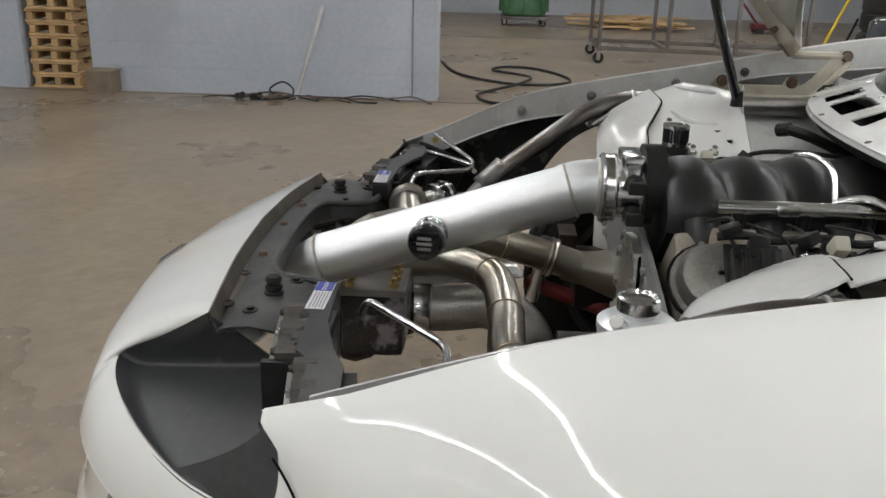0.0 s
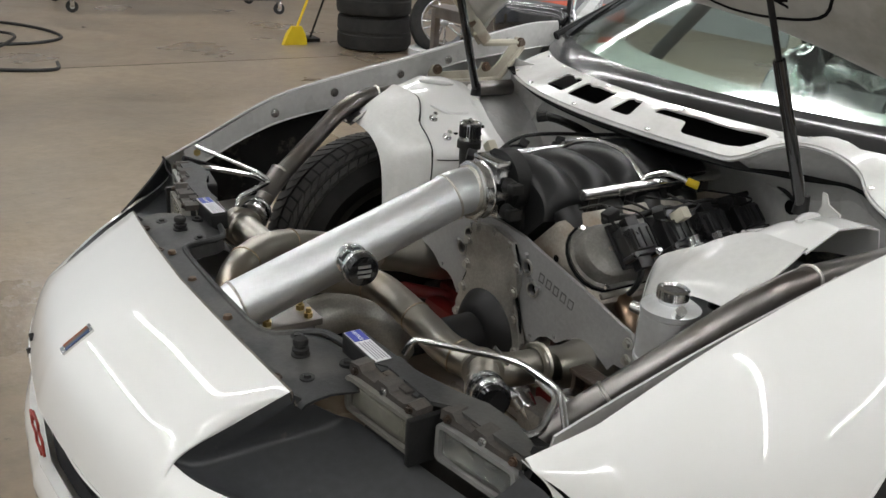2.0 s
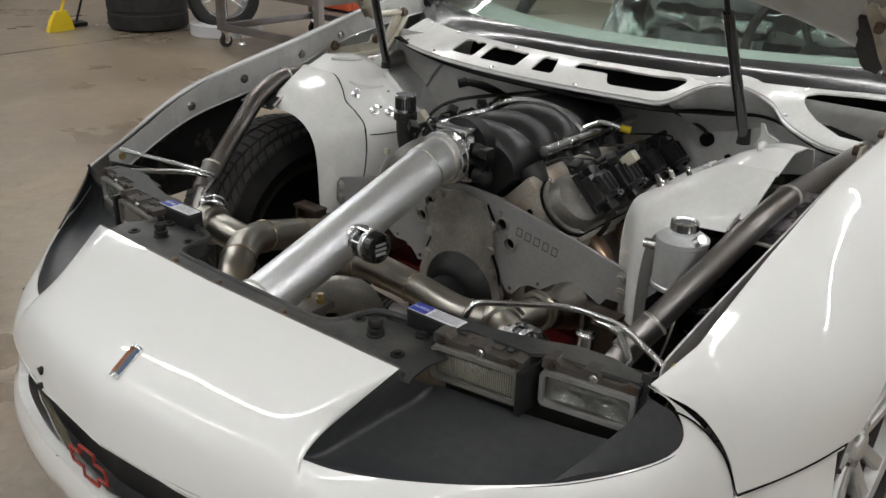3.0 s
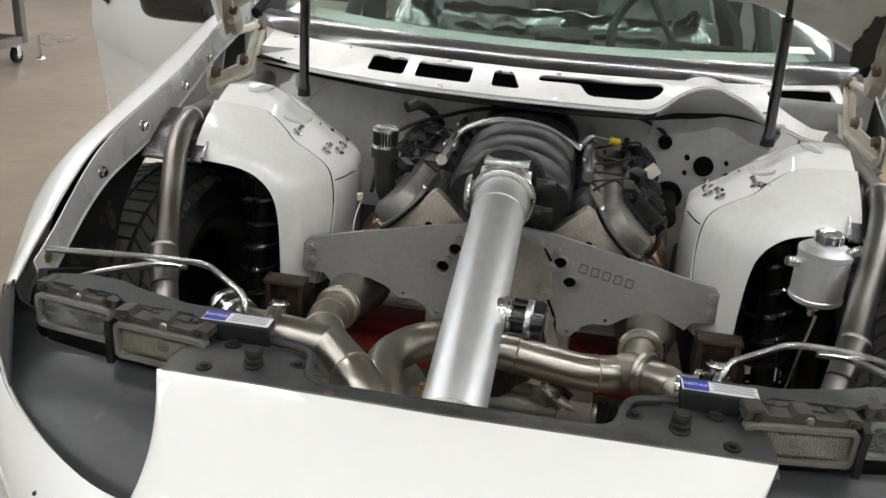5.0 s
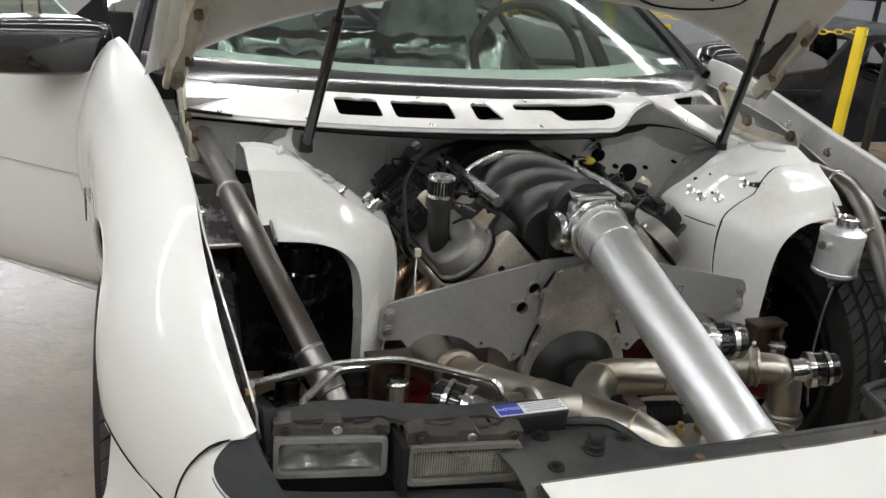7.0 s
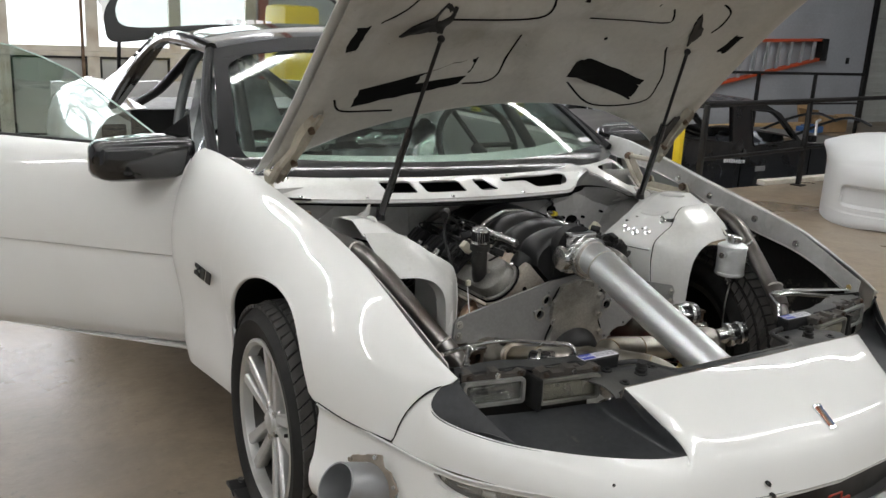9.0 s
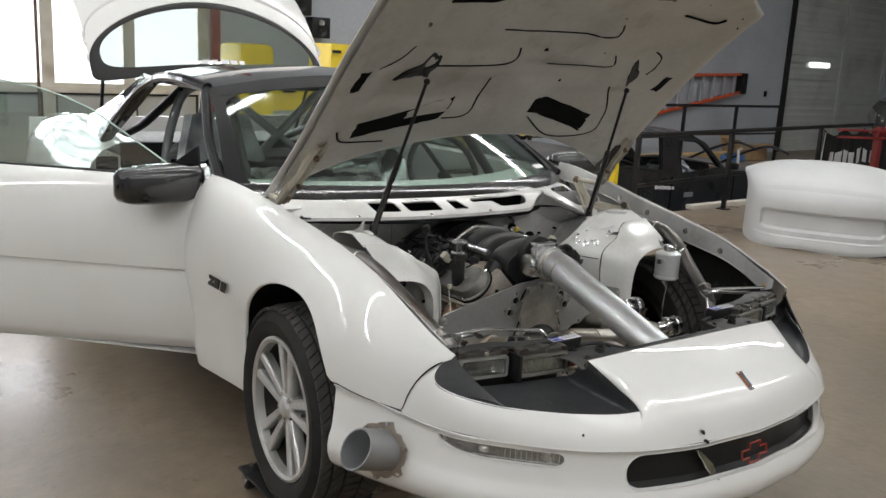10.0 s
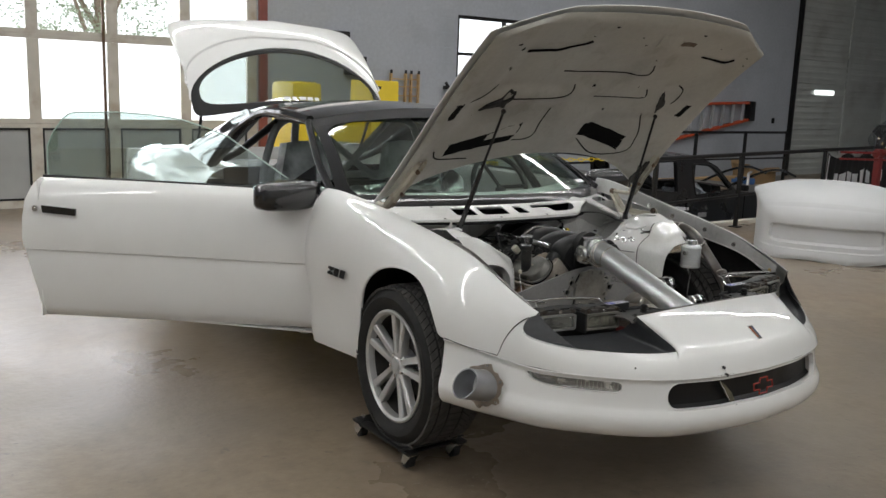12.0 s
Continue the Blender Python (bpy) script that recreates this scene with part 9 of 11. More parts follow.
def door_flat(bm, outline, n0, n1, mapper):
    a = [bm.verts.new(mapper(u, n0, z)) for u, z in outline]
    b = [bm.verts.new(mapper(u, n1, z)) for u, z in outline]
    bm.faces.new(a)
    bm.faces.new(b[::-1])
    for k in range(len(a)):
        j = (k + 1) % len(a)
        bm.faces.new((a[k], b[k], b[j], a[j]))
    return bm


DGO = [(1.330, 0.972), (1.334, 1.05), (1.330, 1.11), (1.300, 1.17), (1.246, 1.236), (1.215, 1.258), (1.185, 1.266), (0.987, 1.276), (0.80, 1.270), (0.653, 1.254), (0.54, 1.225), (0.436, 1.188), (0.28, 1.095), (0.117, 0.995), (0.08, 0.972)]
bm = B()
door_flat(bm, [*DGO], -0.100, -0.096, door_pt)
part("door_glass", bm, DOORGLASS, pdoor, "raised frameless green-tinted side glass").visible_shadow = False
bm = B()
tube(bm, [door_pt(u, -0.098, z) for u, z in DGO], 0.0028, 6)
part("glass_rim", bm, mat("ground_glass_edge", (0.50, 0.66, 0.60), 0.25, vary=0.05), pdoor, "pale green ground edge of the glass")
bm = B()
door_flat(bm, [(1.300, 0.845), (1.295, 0.812), (1.130, 0.806), (1.128, 0.838)], 0.003, 0.012, door_pt)
part("door_handle", bm, GLOSSBLACK, pdoor, "black recessed door handle")
bm = B()
p = door_pt(1.335, 0.0, 0.828)
cyl(bm, p, p + DNR * 0.010, 0.014, seg=18)
cyl(bm, p, p + DNR * 0.013, 0.007, seg=12)
part("door_lock", bm, CHROME, pdoor)
bm = B()
rows = []
for t in [0.5 - 0.5 * math.cos(math.pi * k / 22) for k in range(23)]:
    w = 0.155
    h = 0.060 * (0.78 + 0.22 * math.sin(math.pi * (0.25 + 0.65 * t))) + 0.004
    dpt = 0.075 * math.sin(math.pi * (0.14 + 0.74 * t)) ** 0.6
    cpos = Vector((-0.83, 0.70, 0.962)).lerp(Vector((-1.135, 0.625, 0.962)), t)
    row = []
    for k in range(18):
        a = 2 * math.pi * k / 18
        ca, sa = math.cos(a), math.sin(a)
        f = (abs(ca) ** 5 + abs(sa) ** 5) ** (-1 / 5) * (1 - abs(2 * t - 1) ** 14) ** 0.5 + 0.001
        row.append(cpos + Vector((0.35, -0.94, 0)) * (ca * f * dpt) + Vector((0, 0, 1)) * (sa * f * h))
    row.append(row[0])
    rows.append(row)
grid(bm, rows)
bmesh.ops.remove_doubles(bm, verts=bm.verts, dist=0.0005)
bmesh.ops.holes_fill(bm, edges=bm.edges, sides=30)
part("side_mirror", bm, GLOSSBLACK, pdoor, "glossy black door mirror", 60)
bm = B()
door_flat(bm, [(0.02, 0.970), (0.20, 0.965), (0.03, 1.085)], -0.098, -0.085, door_pt)
part("mirror_sail", bm, BLACKPAINT, pdoor)


def closed_pt(u, n, z):
    return Vector((0.885 + n, 0.635 + u * 0.965, z))


ddoor = door_body("door", closed_pt, "closed white driver door with black mirror")
bm = B()
door_flat(bm, [(1.30, 0.975), (1.24, 1.13), (1.12, 1.24), (0.70, 1.25), (0.415, 1.13), (0.08, 0.975)], -0.120, -0.116, lambda u, n, z: closed_pt(u, n - 0.35 * (z - 0.975), z))
part("door_glass", bm, DOORGLASS, ddoor).visible_shadow = False
bm = B()
rows = []
for t in np.linspace(0, 1, 13):
    h = 0.060 * (0.78 + 0.22 * math.sin(math.pi * (0.25 + 0.65 * t))) + 0.004
    dpt = 0.075 * math.sin(math.pi * (0.14 + 0.74 * t)) ** 0.6
    cpos = Vector((0.86, 0.74, 0.955)).lerp(Vector((1.10, 0.68, 0.972)), t)
    row = []
    for k in range(18):
        a = 2 * math.pi * k / 18
        ca, sa = math.cos(a), math.sin(a)
        f = (abs(ca) ** 3 + abs(sa) ** 3) ** (-1 / 3) * (1 - abs(2 * t - 1) ** 7) ** 0.5 + 0.001
        row.append(cpos + Vector((0.2, -0.97, 0)) * (ca * f * dpt) + Vector((0, 0, 1)) * (sa * f * h))
    row.append(row[0])
    rows.append(row)
grid(bm, rows)
bmesh.ops.remove_doubles(bm, verts=bm.verts, dist=0.0005)
bmesh.ops.holes_fill(bm, edges=bm.edges, sides=30)
part("side_mirror", bm, GLOSSBLACK, ddoor, "glossy black door mirror", 60)

# fender badge
m = pose(-0.897, 0.448, 0.655, 88, 0, -88) @ Matrix(((1.6, 0.28, 0, 0), (0, 1, 0, 0), (0, 0, 1, 0), (0, 0, 0, 1)))
for k, w in enumerate((0.026, 0.022, 0.022)):
    bm = B()
    x0 = 0.030 * k
    slab(bm, [(x0, 0.0), (x0 + w, 0.0), (x0 + w, 0.010), (x0 + 0.012, 0.014), (x0 + w, 0.024), (x0 + w, 0.034), (x0, 0.034), (x0, 0.024), (x0 + w - 0.012, 0.020), (x0, 0.010)] if k == 0 else [(x0, 0.0), (x0 + w, 0.0), (x0 + w, 0.034), (x0, 0.034)], "z", 0.0, 0.003)
    bmesh.ops.transform(bm, matrix=m, verts=bm.verts)
    part("badge_bar", bm, BLACKPAINT, fenders[0], "black badge mark on the fender")
# exhaust outlet through the bumper side
ec = Vector((-0.792, -0.533, 0.443))
ed = Vector((-0.965, 0.0, 0.25)).normalized()
bm = B()
pth = [ec - ed * 0.10, ec - ed * 0.02, ec + ed * 0.05, ec + ed * 0.108]
hollow(bm, pth, 0.052, 0.004, 40)
tilt = (Vector((0, -0.3, 1.0)) - ed * ed.dot(Vector((0, -0.3, 1.0)))).normalized()
for v in bm.verts:
    if (v.co - ec).dot(ed) > 0.08:
        v.co -= ed * 0.30 * (v.co - ec).dot(tilt)
part("exhaust_outlet", bm, mat("dull_aluminium_pipe", (0.36, 0.37, 0.38), 0.45, 0.8, vary=0.12, scale=12, bump=0.1), bumper, "dull grey exhaust pipe poking through the bumper")
bm = B()
fd = Vector((-0.93, -0.34, 0.12)).normalized()
u = fd.orthogonal().normalized()
w = fd.cross(u)
n = 36
vi = [bm.verts.new(ec + ed * 0.026 + (u * math.cos(2 * math.pi * k / n) + w * math.sin(2 * math.pi * k / n)) * 0.0545) for k in range(n)]
vo = [bm.verts.new(ec + ed * 0.026 + fd * (0.002 - 0.004 * math.sin(k * 1.7)) + (u * math.cos(2 * math.pi * k / n) + w * math.sin(2 * math.pi * k / n)) * (0.070 + (0.009 if k % 6 < 2 else 0.0) + 0.003 * math.sin(k * 2.3))) for k in range(n)]
for k in range(n):
    bm.faces.new((vi[k], vi[(k + 1) % n], vo[(k + 1) % n], vo[k]))
thicken(bm, 0.003)
part("outlet_flange", bm, mat("worn_flange", (0.36, 0.31, 0.26), 0.5, 0.6, vary=0.2, scale=20, bump=0.2), bumper, "ragged tabbed metal flange")
for k in range(6):
    a = 2 * math.pi * (k * 6 + 0.7) / n
    bm = B()
    q = ec + ed * 0.026 + fd * 0.003 + (u * math.cos(a) + w * math.sin(a)) * 0.073
    cyl(bm, q, q + fd * 0.006, 0.005, seg=8)
    part("flange_bolt", bm, CHROME, bumper)

# rear hatch, raised
HTA = radians(48)
HTO, HTV = Vector((0, 2.55, 1.28)), Vector((0, math.cos(HTA), math.sin(HTA)))
HTN = Vector((0, -math.sin(HTA), math.cos(HTA)))


def hatch_pt(x, v, o=0.0):
    b = 0.02 - 0.16 * abs(x / 0.75) ** 1.9 + 0.05 * math.sin(math.pi * max(0, min(1, (v + 0.1) / 0.95)))
    return HTO + Vector((x, 0, 0)) + HTV * v + HTN * (b + o)


def squircle(a, e):
    x, v = math.cos(a), math.sin(a)
    return math.copysign(abs(x) ** e, x), math.copysign(abs(v) ** e, v)


def glass_edge(a):
    X, V = squircle(a, 1.0 if math.sin(a) > 0 else 0.5)
    return 0.632 * X, 0.150 + (0.255 if V > 0 else 0.128) * V


def frame_edge(a):
    X, V = squircle(a, 1.0 if math.sin(a) > 0 else 0.28)
    return 0.690 * X, 0.105 + (0.340 if V > 0 else 0.135) * V


def hatch_edge(a):
    X, V = squircle(a, 0.12)
    return 0.697 * X, 0.105 + (0.63 + 0.07 * X * X) * max(V, 0.0)


def between(p, q, t, o=0.0):
    return hatch_pt(p[0] + (q[0] - p[0]) * t, p[1] + (q[1] - p[1]) * t, o)


N = 72
arc = [math.pi * (0.002 + 0.996 * k / N) for k in range(N + 1)]
loop = [2 * math.pi * k / N for k in range(N + 1)]
bm = B()
grid(bm, [[between(frame_edge(a), hatch_edge(a), t, h) for t, h in ((0.0, 0.010), (0.08, 0.012), (0.20, 0.012), (0.26, 0.012), (0.285, 0.022), (0.33, 0.024), (0.5, 0.022), (0.7, 0.018), (0.9, 0.010), (0.97, 0.004), (1.0, -0.004))] for a in arc])
thicken(bm, 0.015)
hatch = part("rear_hatch", bm, WHITE, car, "raised white rear hatch with curved glass", 30)
bm = B()
grid(bm, [[between(glass_edge(a), frame_edge(a), t, h) for t, h in ((-0.02, 0.001), (0.1, 0.005), (0.5, 0.008), (0.9, 0.008), (1.02, 0.004))] for a in loop])
thicken(bm, 0.012)
part("hatch_frame", bm, BLACKPAINT, hatch, "black glass frame of the hatch", 50)
bm = B()
grid(bm, [[between((0.0, 0.14), glass_edge(a), t) for t in (0.02, 0.3, 0.6, 0.85, 1.0)] for a in loop])
bmesh.ops.remove_doubles(bm, verts=bm.verts, dist=0.0004)
thicken(bm, 0.004)
part("hatch_glass", bm, HATCHGLASS, hatch, "curved tinted hatch glass", 60).visible_shadow = False
for sx in (-1, 1):
    bm = B()
    cyl(bm, hatch_pt(sx * 0.62, 0.10, -0.02), (sx * 0.60, 2.85, 0.93), 0.010, seg=10)
    part("hatch_strut", bm, BLACKPAINT, hatch)
    bm = B()
    tube(bm, smooth_path([(sx * 0.36, 2.28, 1.27), (sx * 0.36, 2.40, 1.24), hatch_pt(sx * 0.36, 0.0, -0.03)], 5), 0.012, 8)
    part("hatch_hinge", bm, BLACKPAINT, hatch, "black gooseneck hatch hinge")
for x, wd in ((-0.130, 0.045), (-0.070, 0.030), (-0.020, 0.045), (0.035, 0.040), (0.090, 0.030)):
    bm = B()
    grid(bm, [[hatch_pt(x + u, v, 0.0105) for v in (0.018, 0.030, 0.042)] for u in (0, wd / 2, wd)])
    thicken(bm, 0.001)
    part("lettering_bar", bm, LABELWHITE, hatch, "white lettering on the black glass frame")

# ---- things west of the car ----
def casters(parent, spots, r=0.055):
    for x, y in spots:
        bm = B()
        cyl(bm, (x - 0.016, y, r), (x + 0.016, y, r), r, seg=24)
        w = part("caster_wheel", bm, RUBBER, parent, "black rubber caster wheel")
        bm = B()
        cyl(bm, (x - 0.018, y, r), (x + 0.018, y, r), r * 0.42, seg=16)
        part("hub", bm, SILVER, w)
        bm = B()
        for o in (-0.023, 0.023):
            box(bm, (x + o, y, r + 0.035), (0.004, 0.045, 0.085), bev=0.001)
        box(bm, (x, y, r + 0.078), (0.06, 0.07, 0.008))
        part("caster_fork", bm, CHROME, parent, "zinc caster fork")


def pallet(x0, x1, y0, y1):
    ob = thing("pallet", ((x0 + x1) / 2, (y0 + y1) / 2, 0), "pale pine pallet in a tall stack by the wall", "pallet", "stacked pallets")
    yy = (y0 + 0.04, (y0 + y1) / 2, y1 - 0.04)
    for y in yy:
        bm = B()
        box(bm, ((x0 + x1) / 2, y, 0.052), (x1 - x0, 0.05, 0.058), bev=0.002)
        part("stringer", bm, WOOD, ob)
    n = 7
    for k in range(n):
        x = x1 - 0.045 - (x1 - x0 - 0.09) * k / (n - 1)
        for z in ((0.0105, 0.0935) if k % 2 == 0 else (0.0935,)):
            bm = B()
            box(bm, (x, (y0 + y1) / 2, z), (0.088, y1 - y0, 0.019), bev=0.002)
            part("board", bm, WOOD, ob)
    return ob


random.seed(4)
first = pallet(-6.78, -5.66, -4.24, -3.83)
for k in range(1, 9):
    copy_thing(first, pose(-6.22 + random.uniform(-0.02, 0.02), -4.035 + random.uniform(-0.015, 0.015), 0.1045 * k, 0, 0, random.uniform(-1.5, 1.5)))

bx = thing("wooden_box", (-5.52, -3.58, 0), "small weathered wooden box by the pallets", "box")
for c, sz in (((-5.435, -3.580, 0.09), (0.018, 0.20, 0.16)), ((-5.605, -3.580, 0.09), (0.018, 0.20, 0.16)), ((-5.520, -3.670, 0.09), (0.155, 0.018, 0.16)), ((-5.520, -3.490, 0.09), (0.155, 0.018, 0.16)), ((-5.520, -3.580, 0.012), (0.19, 0.20, 0.02)), ((-5.520, -3.580, 0.176), (0.20, 0.22, 0.014))):
    bm = B()
    box(bm, c, sz, bev=0.002)
    part("board", bm, OLDWOOD, bx)

bm = B()
hollow(bm, [(-5.46, -2.00, 0.0), (-5.595, -1.80, 0.72)], 0.018, 0.003, 14)
single("steel_pipe", bm, SILVER, (-5.46, -2.0, 0), "long bare steel pipe leaning on the block wall", "pipe")


def cable(name, pts, r, material, label, category, n=8):
    bm = B()
    path = [Vector((p[0], p[1], max(p[2], r))) for p in smooth_path(pts, n)]
    tube(bm, path, r, 8)
    return single(name, bm, material, (pts[0][0], pts[0][1], 0), label, category)


for k in range(5):
    random.seed(20 + k)
    pts = []
    y = -2.75 + 0.22 * k
    for j in range(7):
        pts.append((-5.46 + random.uniform(-0.10, 0.10), y + 0.16 * j + random.uniform(-0.05, 0.05), 0.008 + random.uniform(0, 0.03) * (0 < j < 6)))
    cable("loose_wire", pts, 0.006, (PLASTIC, RUST, BLACKPAINT)[k % 3], "tangled dark wire lying along the wall", "wire")
cable("power_cord", [(-5.44, -2.12, 0.01), (-5.42, -2.20, 0.08), (-5.44, -2.10, 0.14), (-5.46, -2.02, 0.08), (-5.45, -2.06, 0.015), (-5.40, -2.25, 0.01)], 0.007, PLASTIC, "black coiled cord on the floor by the wall", "cord")
for k, (y, s) in enumerate(((-2.32, 0.07), (-2.16, 0.09), (-2.45, 0.05))):
    bm = B()
    box(bm, (-5.45, y, 0.022), (s, s * 1.3, 0.04), rot=(0, 0, 25 * k), bev=0.008)
    box(bm, (-5.45 + 0.3 * s, y + 0.5 * s, 0.03), (s * 0.5, s * 0.4, 0.05), rot=(0, 12, 40 * k), bev=0.006)
    single("small_part", bm, (BLACKPAINT, RUST, PLASTIC)[k], (-5.45, y, 0), "small dark hardware piece lying by the wall", "hardware")

cable("air_hose", [(-8.1, -1.0, 0.012), (-7.2, -0.78, 0.012), (-6.65, -0.33, 0.012), (-6.62, 0.02, 0.012), (-6.85, 0.27, 0.012), (-7.3, 0.22, 0.012), (-7.75, -0.02, 0.012), (-7.85, -0.30, 0.012), (-7.55, -0.45, 0.014), (-7.0, -0.10, 0.03), (-6.5, -0.22, 0.03), (-6.0, -0.55, 0.012), (-5.62, -0.50, 0.012), (-5.48, -0.28, 0.012), (-5.46, -0.04, 0.012), (-5.72, 0.02, 0.012)], 0.013, PLASTIC, "long black rubber air hose looped on the floor", "hose", 12)

# steel rack cart
cart = thing("steel_cart", (-8.75, 1.72, 0), "long bare steel tube frame cart on casters", "cart")
CX0, CX1, CY0, CY1 = -9.42, -8.5, 0.70, 2.82
for a, b in (((CX1, CY0), (CX1 + 0.35, CY1)), ((CX0, CY0), (CX0 + 0.35, CY1))):
    for z in (0.17, 0.80):
        bm = B()
        d = Vector((b[0] - a[0], b[1] - a[1], 0))
        box(bm, ((a[0] + b[0]) / 2, (a[1] + b[1]) / 2, z), (0.04, d.length, 0.05), rot=(0, 0, math.degrees(math.atan2(-d.x, d.y))), bev=0.004)
        part("long_rail", bm, GREYSTEEL, cart)
    for t in (0.0, 0.34, 0.67, 1.0):
        p = Vector((a[0] + (b[0] - a[0]) * t, a[1] + (b[1] - a[1]) * t, 0))
        bm = B()
        box(bm, (p.x, p.y, 0.63), (0.042, 0.042, 0.95), bev=0.004)
        part("upright", bm, GREYSTEEL, cart)
for t in (0.0, 0.34, 0.67, 1.0):
    for z in (0.17, 0.80):
        bm = B()
        box(bm, ((CX0 + CX1) / 2 + 0.35 * t, CY0 + (CY1 - CY0) * t, z), (CX1 - CX0, 0.036, 0.046), bev=0.004)
        part("cross_rail", bm, GREYSTEEL, cart)
casters(cart, ((CX1, CY0), (CX1 + 0.35, CY1), (CX0, CY0), (CX0 + 0.35, CY1)), 0.06)

# green machine on a dolly, lumber beyond
gm = thing("machine", (-13.5, 0.0, 0), "dark green machine casting on a small wheeled dolly", "machine")
bm = B()
lathe(bm, (-13.5, 0, 0.17), (0, 0, 1), [(0.01, 0.0), (0.36, 0.0), (0.37, 0.08), (0.33, 0.16), (0.30, 0.36), (0.24, 0.60), (0.22, 0.80), (0.01, 0.82)], 20)
part("casting", bm, GREEN, gm)
for k in range(7):
    a = 2 * math.pi * k / 7
    bm = B()
    box(bm, (-13.5 + 0.34 * math.cos(a), 0.34 * math.sin(a), 0.36), (0.16, 0.03, 0.30), rot=(0, 0, math.degrees(a)), bev=0.008)
    part("rib", bm, GREEN, gm)
bm = B()
box(bm, (-13.5, 0, 0.13), (0.7, 0.74, 0.05), bev=0.008)
part("dolly_deck", bm, GREYSTEEL, gm)
casters(gm, ((-13.2, -0.31), (-13.2, 0.31), (-13.8, -0.31), (-13.8, 0.31)), 0.05)
lum = thing("lumber_pile", (-13.6, 1.7, 0), "loose pile of pale pine boards on the floor", "lumber pile")
random.seed(9)
for k in range(16):
    bm = B()
    L = random.uniform(0.9, 2.2)
    box(bm, (-13.6 + random.uniform(-0.6, 0.6), 1.85 + random.uniform(-0.5, 0.5), 0.02 + 0.028 * (k // 3)), (random.uniform(0.09, 0.16), L, 0.024), rot=(random.uniform(-1, 1), 0, random.uniform(60, 120) if k % 3 else random.uniform(-20, 20)), bev=0.002)
    part("board", bm, WOOD, lum)
rd = thing("floor_jack", (-13.2, 4.0, 0), "red steel floor jack parked by the far wall", "jack")
bm = B()
box(bm, (-13.2, 4.0, 0.10), (0.30, 0.75, 0.09), bev=0.02)
box(bm, (-13.2, 4.30, 0.16), (0.22, 0.2, 0.10), bev=0.02)
part("jack_body", bm, REDPAINT, rd)
bm = B()
cyl(bm, (-13.2, 3.70, 0.14), (-13.2, 3.2, 0.75), 0.018, seg=12)
part("jack_handle", bm, REDPAINT, rd)
for x in (-13.38, -13.02):
    for y in (3.72, 4.28):
        bm = B()
        cyl(bm, (x - 0.02, y, 0.055), (x + 0.02, y, 0.055), 0.055, seg=18)
        part("jack_wheel", bm, BLACKPAINT, rd)


def tyre(bm, c, d, R, w, rin):
    lathe(bm, c, d, [(rin, -w * 0.40), (rin + 0.03, -w * 0.48), (R - 0.035, -w * 0.5), (R - 0.008, -w * 0.44), (R, -w * 0.3), (R, -0.018), (R - 0.008, -0.012), (R - 0.008, 0.012), (R, 0.018), (R, w * 0.3), (R - 0.008, w * 0.44), (R - 0.035, w * 0.5), (rin + 0.03, w * 0.48), (rin, w * 0.40)], 40, closed=True)


for k in range(3):
    bm = B()
    tyre(bm, (-5.90 + 0.015 * (k % 2), 2.80 - 0.02 * (k % 2), 0.155 + 0.305 * k), (0.0, 0.0, 1), 0.34, 0.30, 0.20)
    single("tyre", bm, RUBBER, (-5.90, 2.80, 0.005 + 0.305 * k), "wide black racing tyre in a stack on the floor", "tyre", "stacked tyres")
# broom leaning by the tyres
br2 = thing("broom", (-6.2, 2.13, 0), "yellow angled broom leaning beside the tyre stack", "broom")
bm = B()
vs = []
for z, w, d, o in ((0.0, 0.115, 0.03, 0.0), (0.10, 0.085, 0.028, 0.02), (0.17, 0.045, 0.022, 0.04)):
    vs.append([(-6.2 - d + o, 2.14 - w, z), (-6.2 + d + o, 2.14 - w, z), (-6.2 + d + o, 2.14 + w, z), (-6.2 - d + o, 2.14 + w, z), (-6.2 - d + o, 2.14 - w, z)])
grid(bm, vs)
bmesh.ops.remove_doubles(bm, verts=bm.verts, dist=0.0005)
bmesh.ops.holes_fill(bm, edges=bm.edges, sides=8)
part("bristles", bm, YELLOW, br2, "frayed yellow bristles")
bm = B()
cyl(bm, (-6.17, 2.15, 0.16), (-6.05, 2.55, 1.25), 0.012, seg=12)
part("handle", bm, YELLOW, br2)
bm = B()
box(bm, (-6.30, 2.30, 0.03), (0.12, 0.24, 0.03), rot=(0, 8, 12), bev=0.006)
cyl(bm, (-6.30, 2.34, 0.04), (-6.15, 2.52, 0.70), 0.010, seg=10)
single("dustpan", bm, BLACKPAINT, (-6.3, 2.3, 0), "black long-handled dustpan beside the broom", "dustpan")


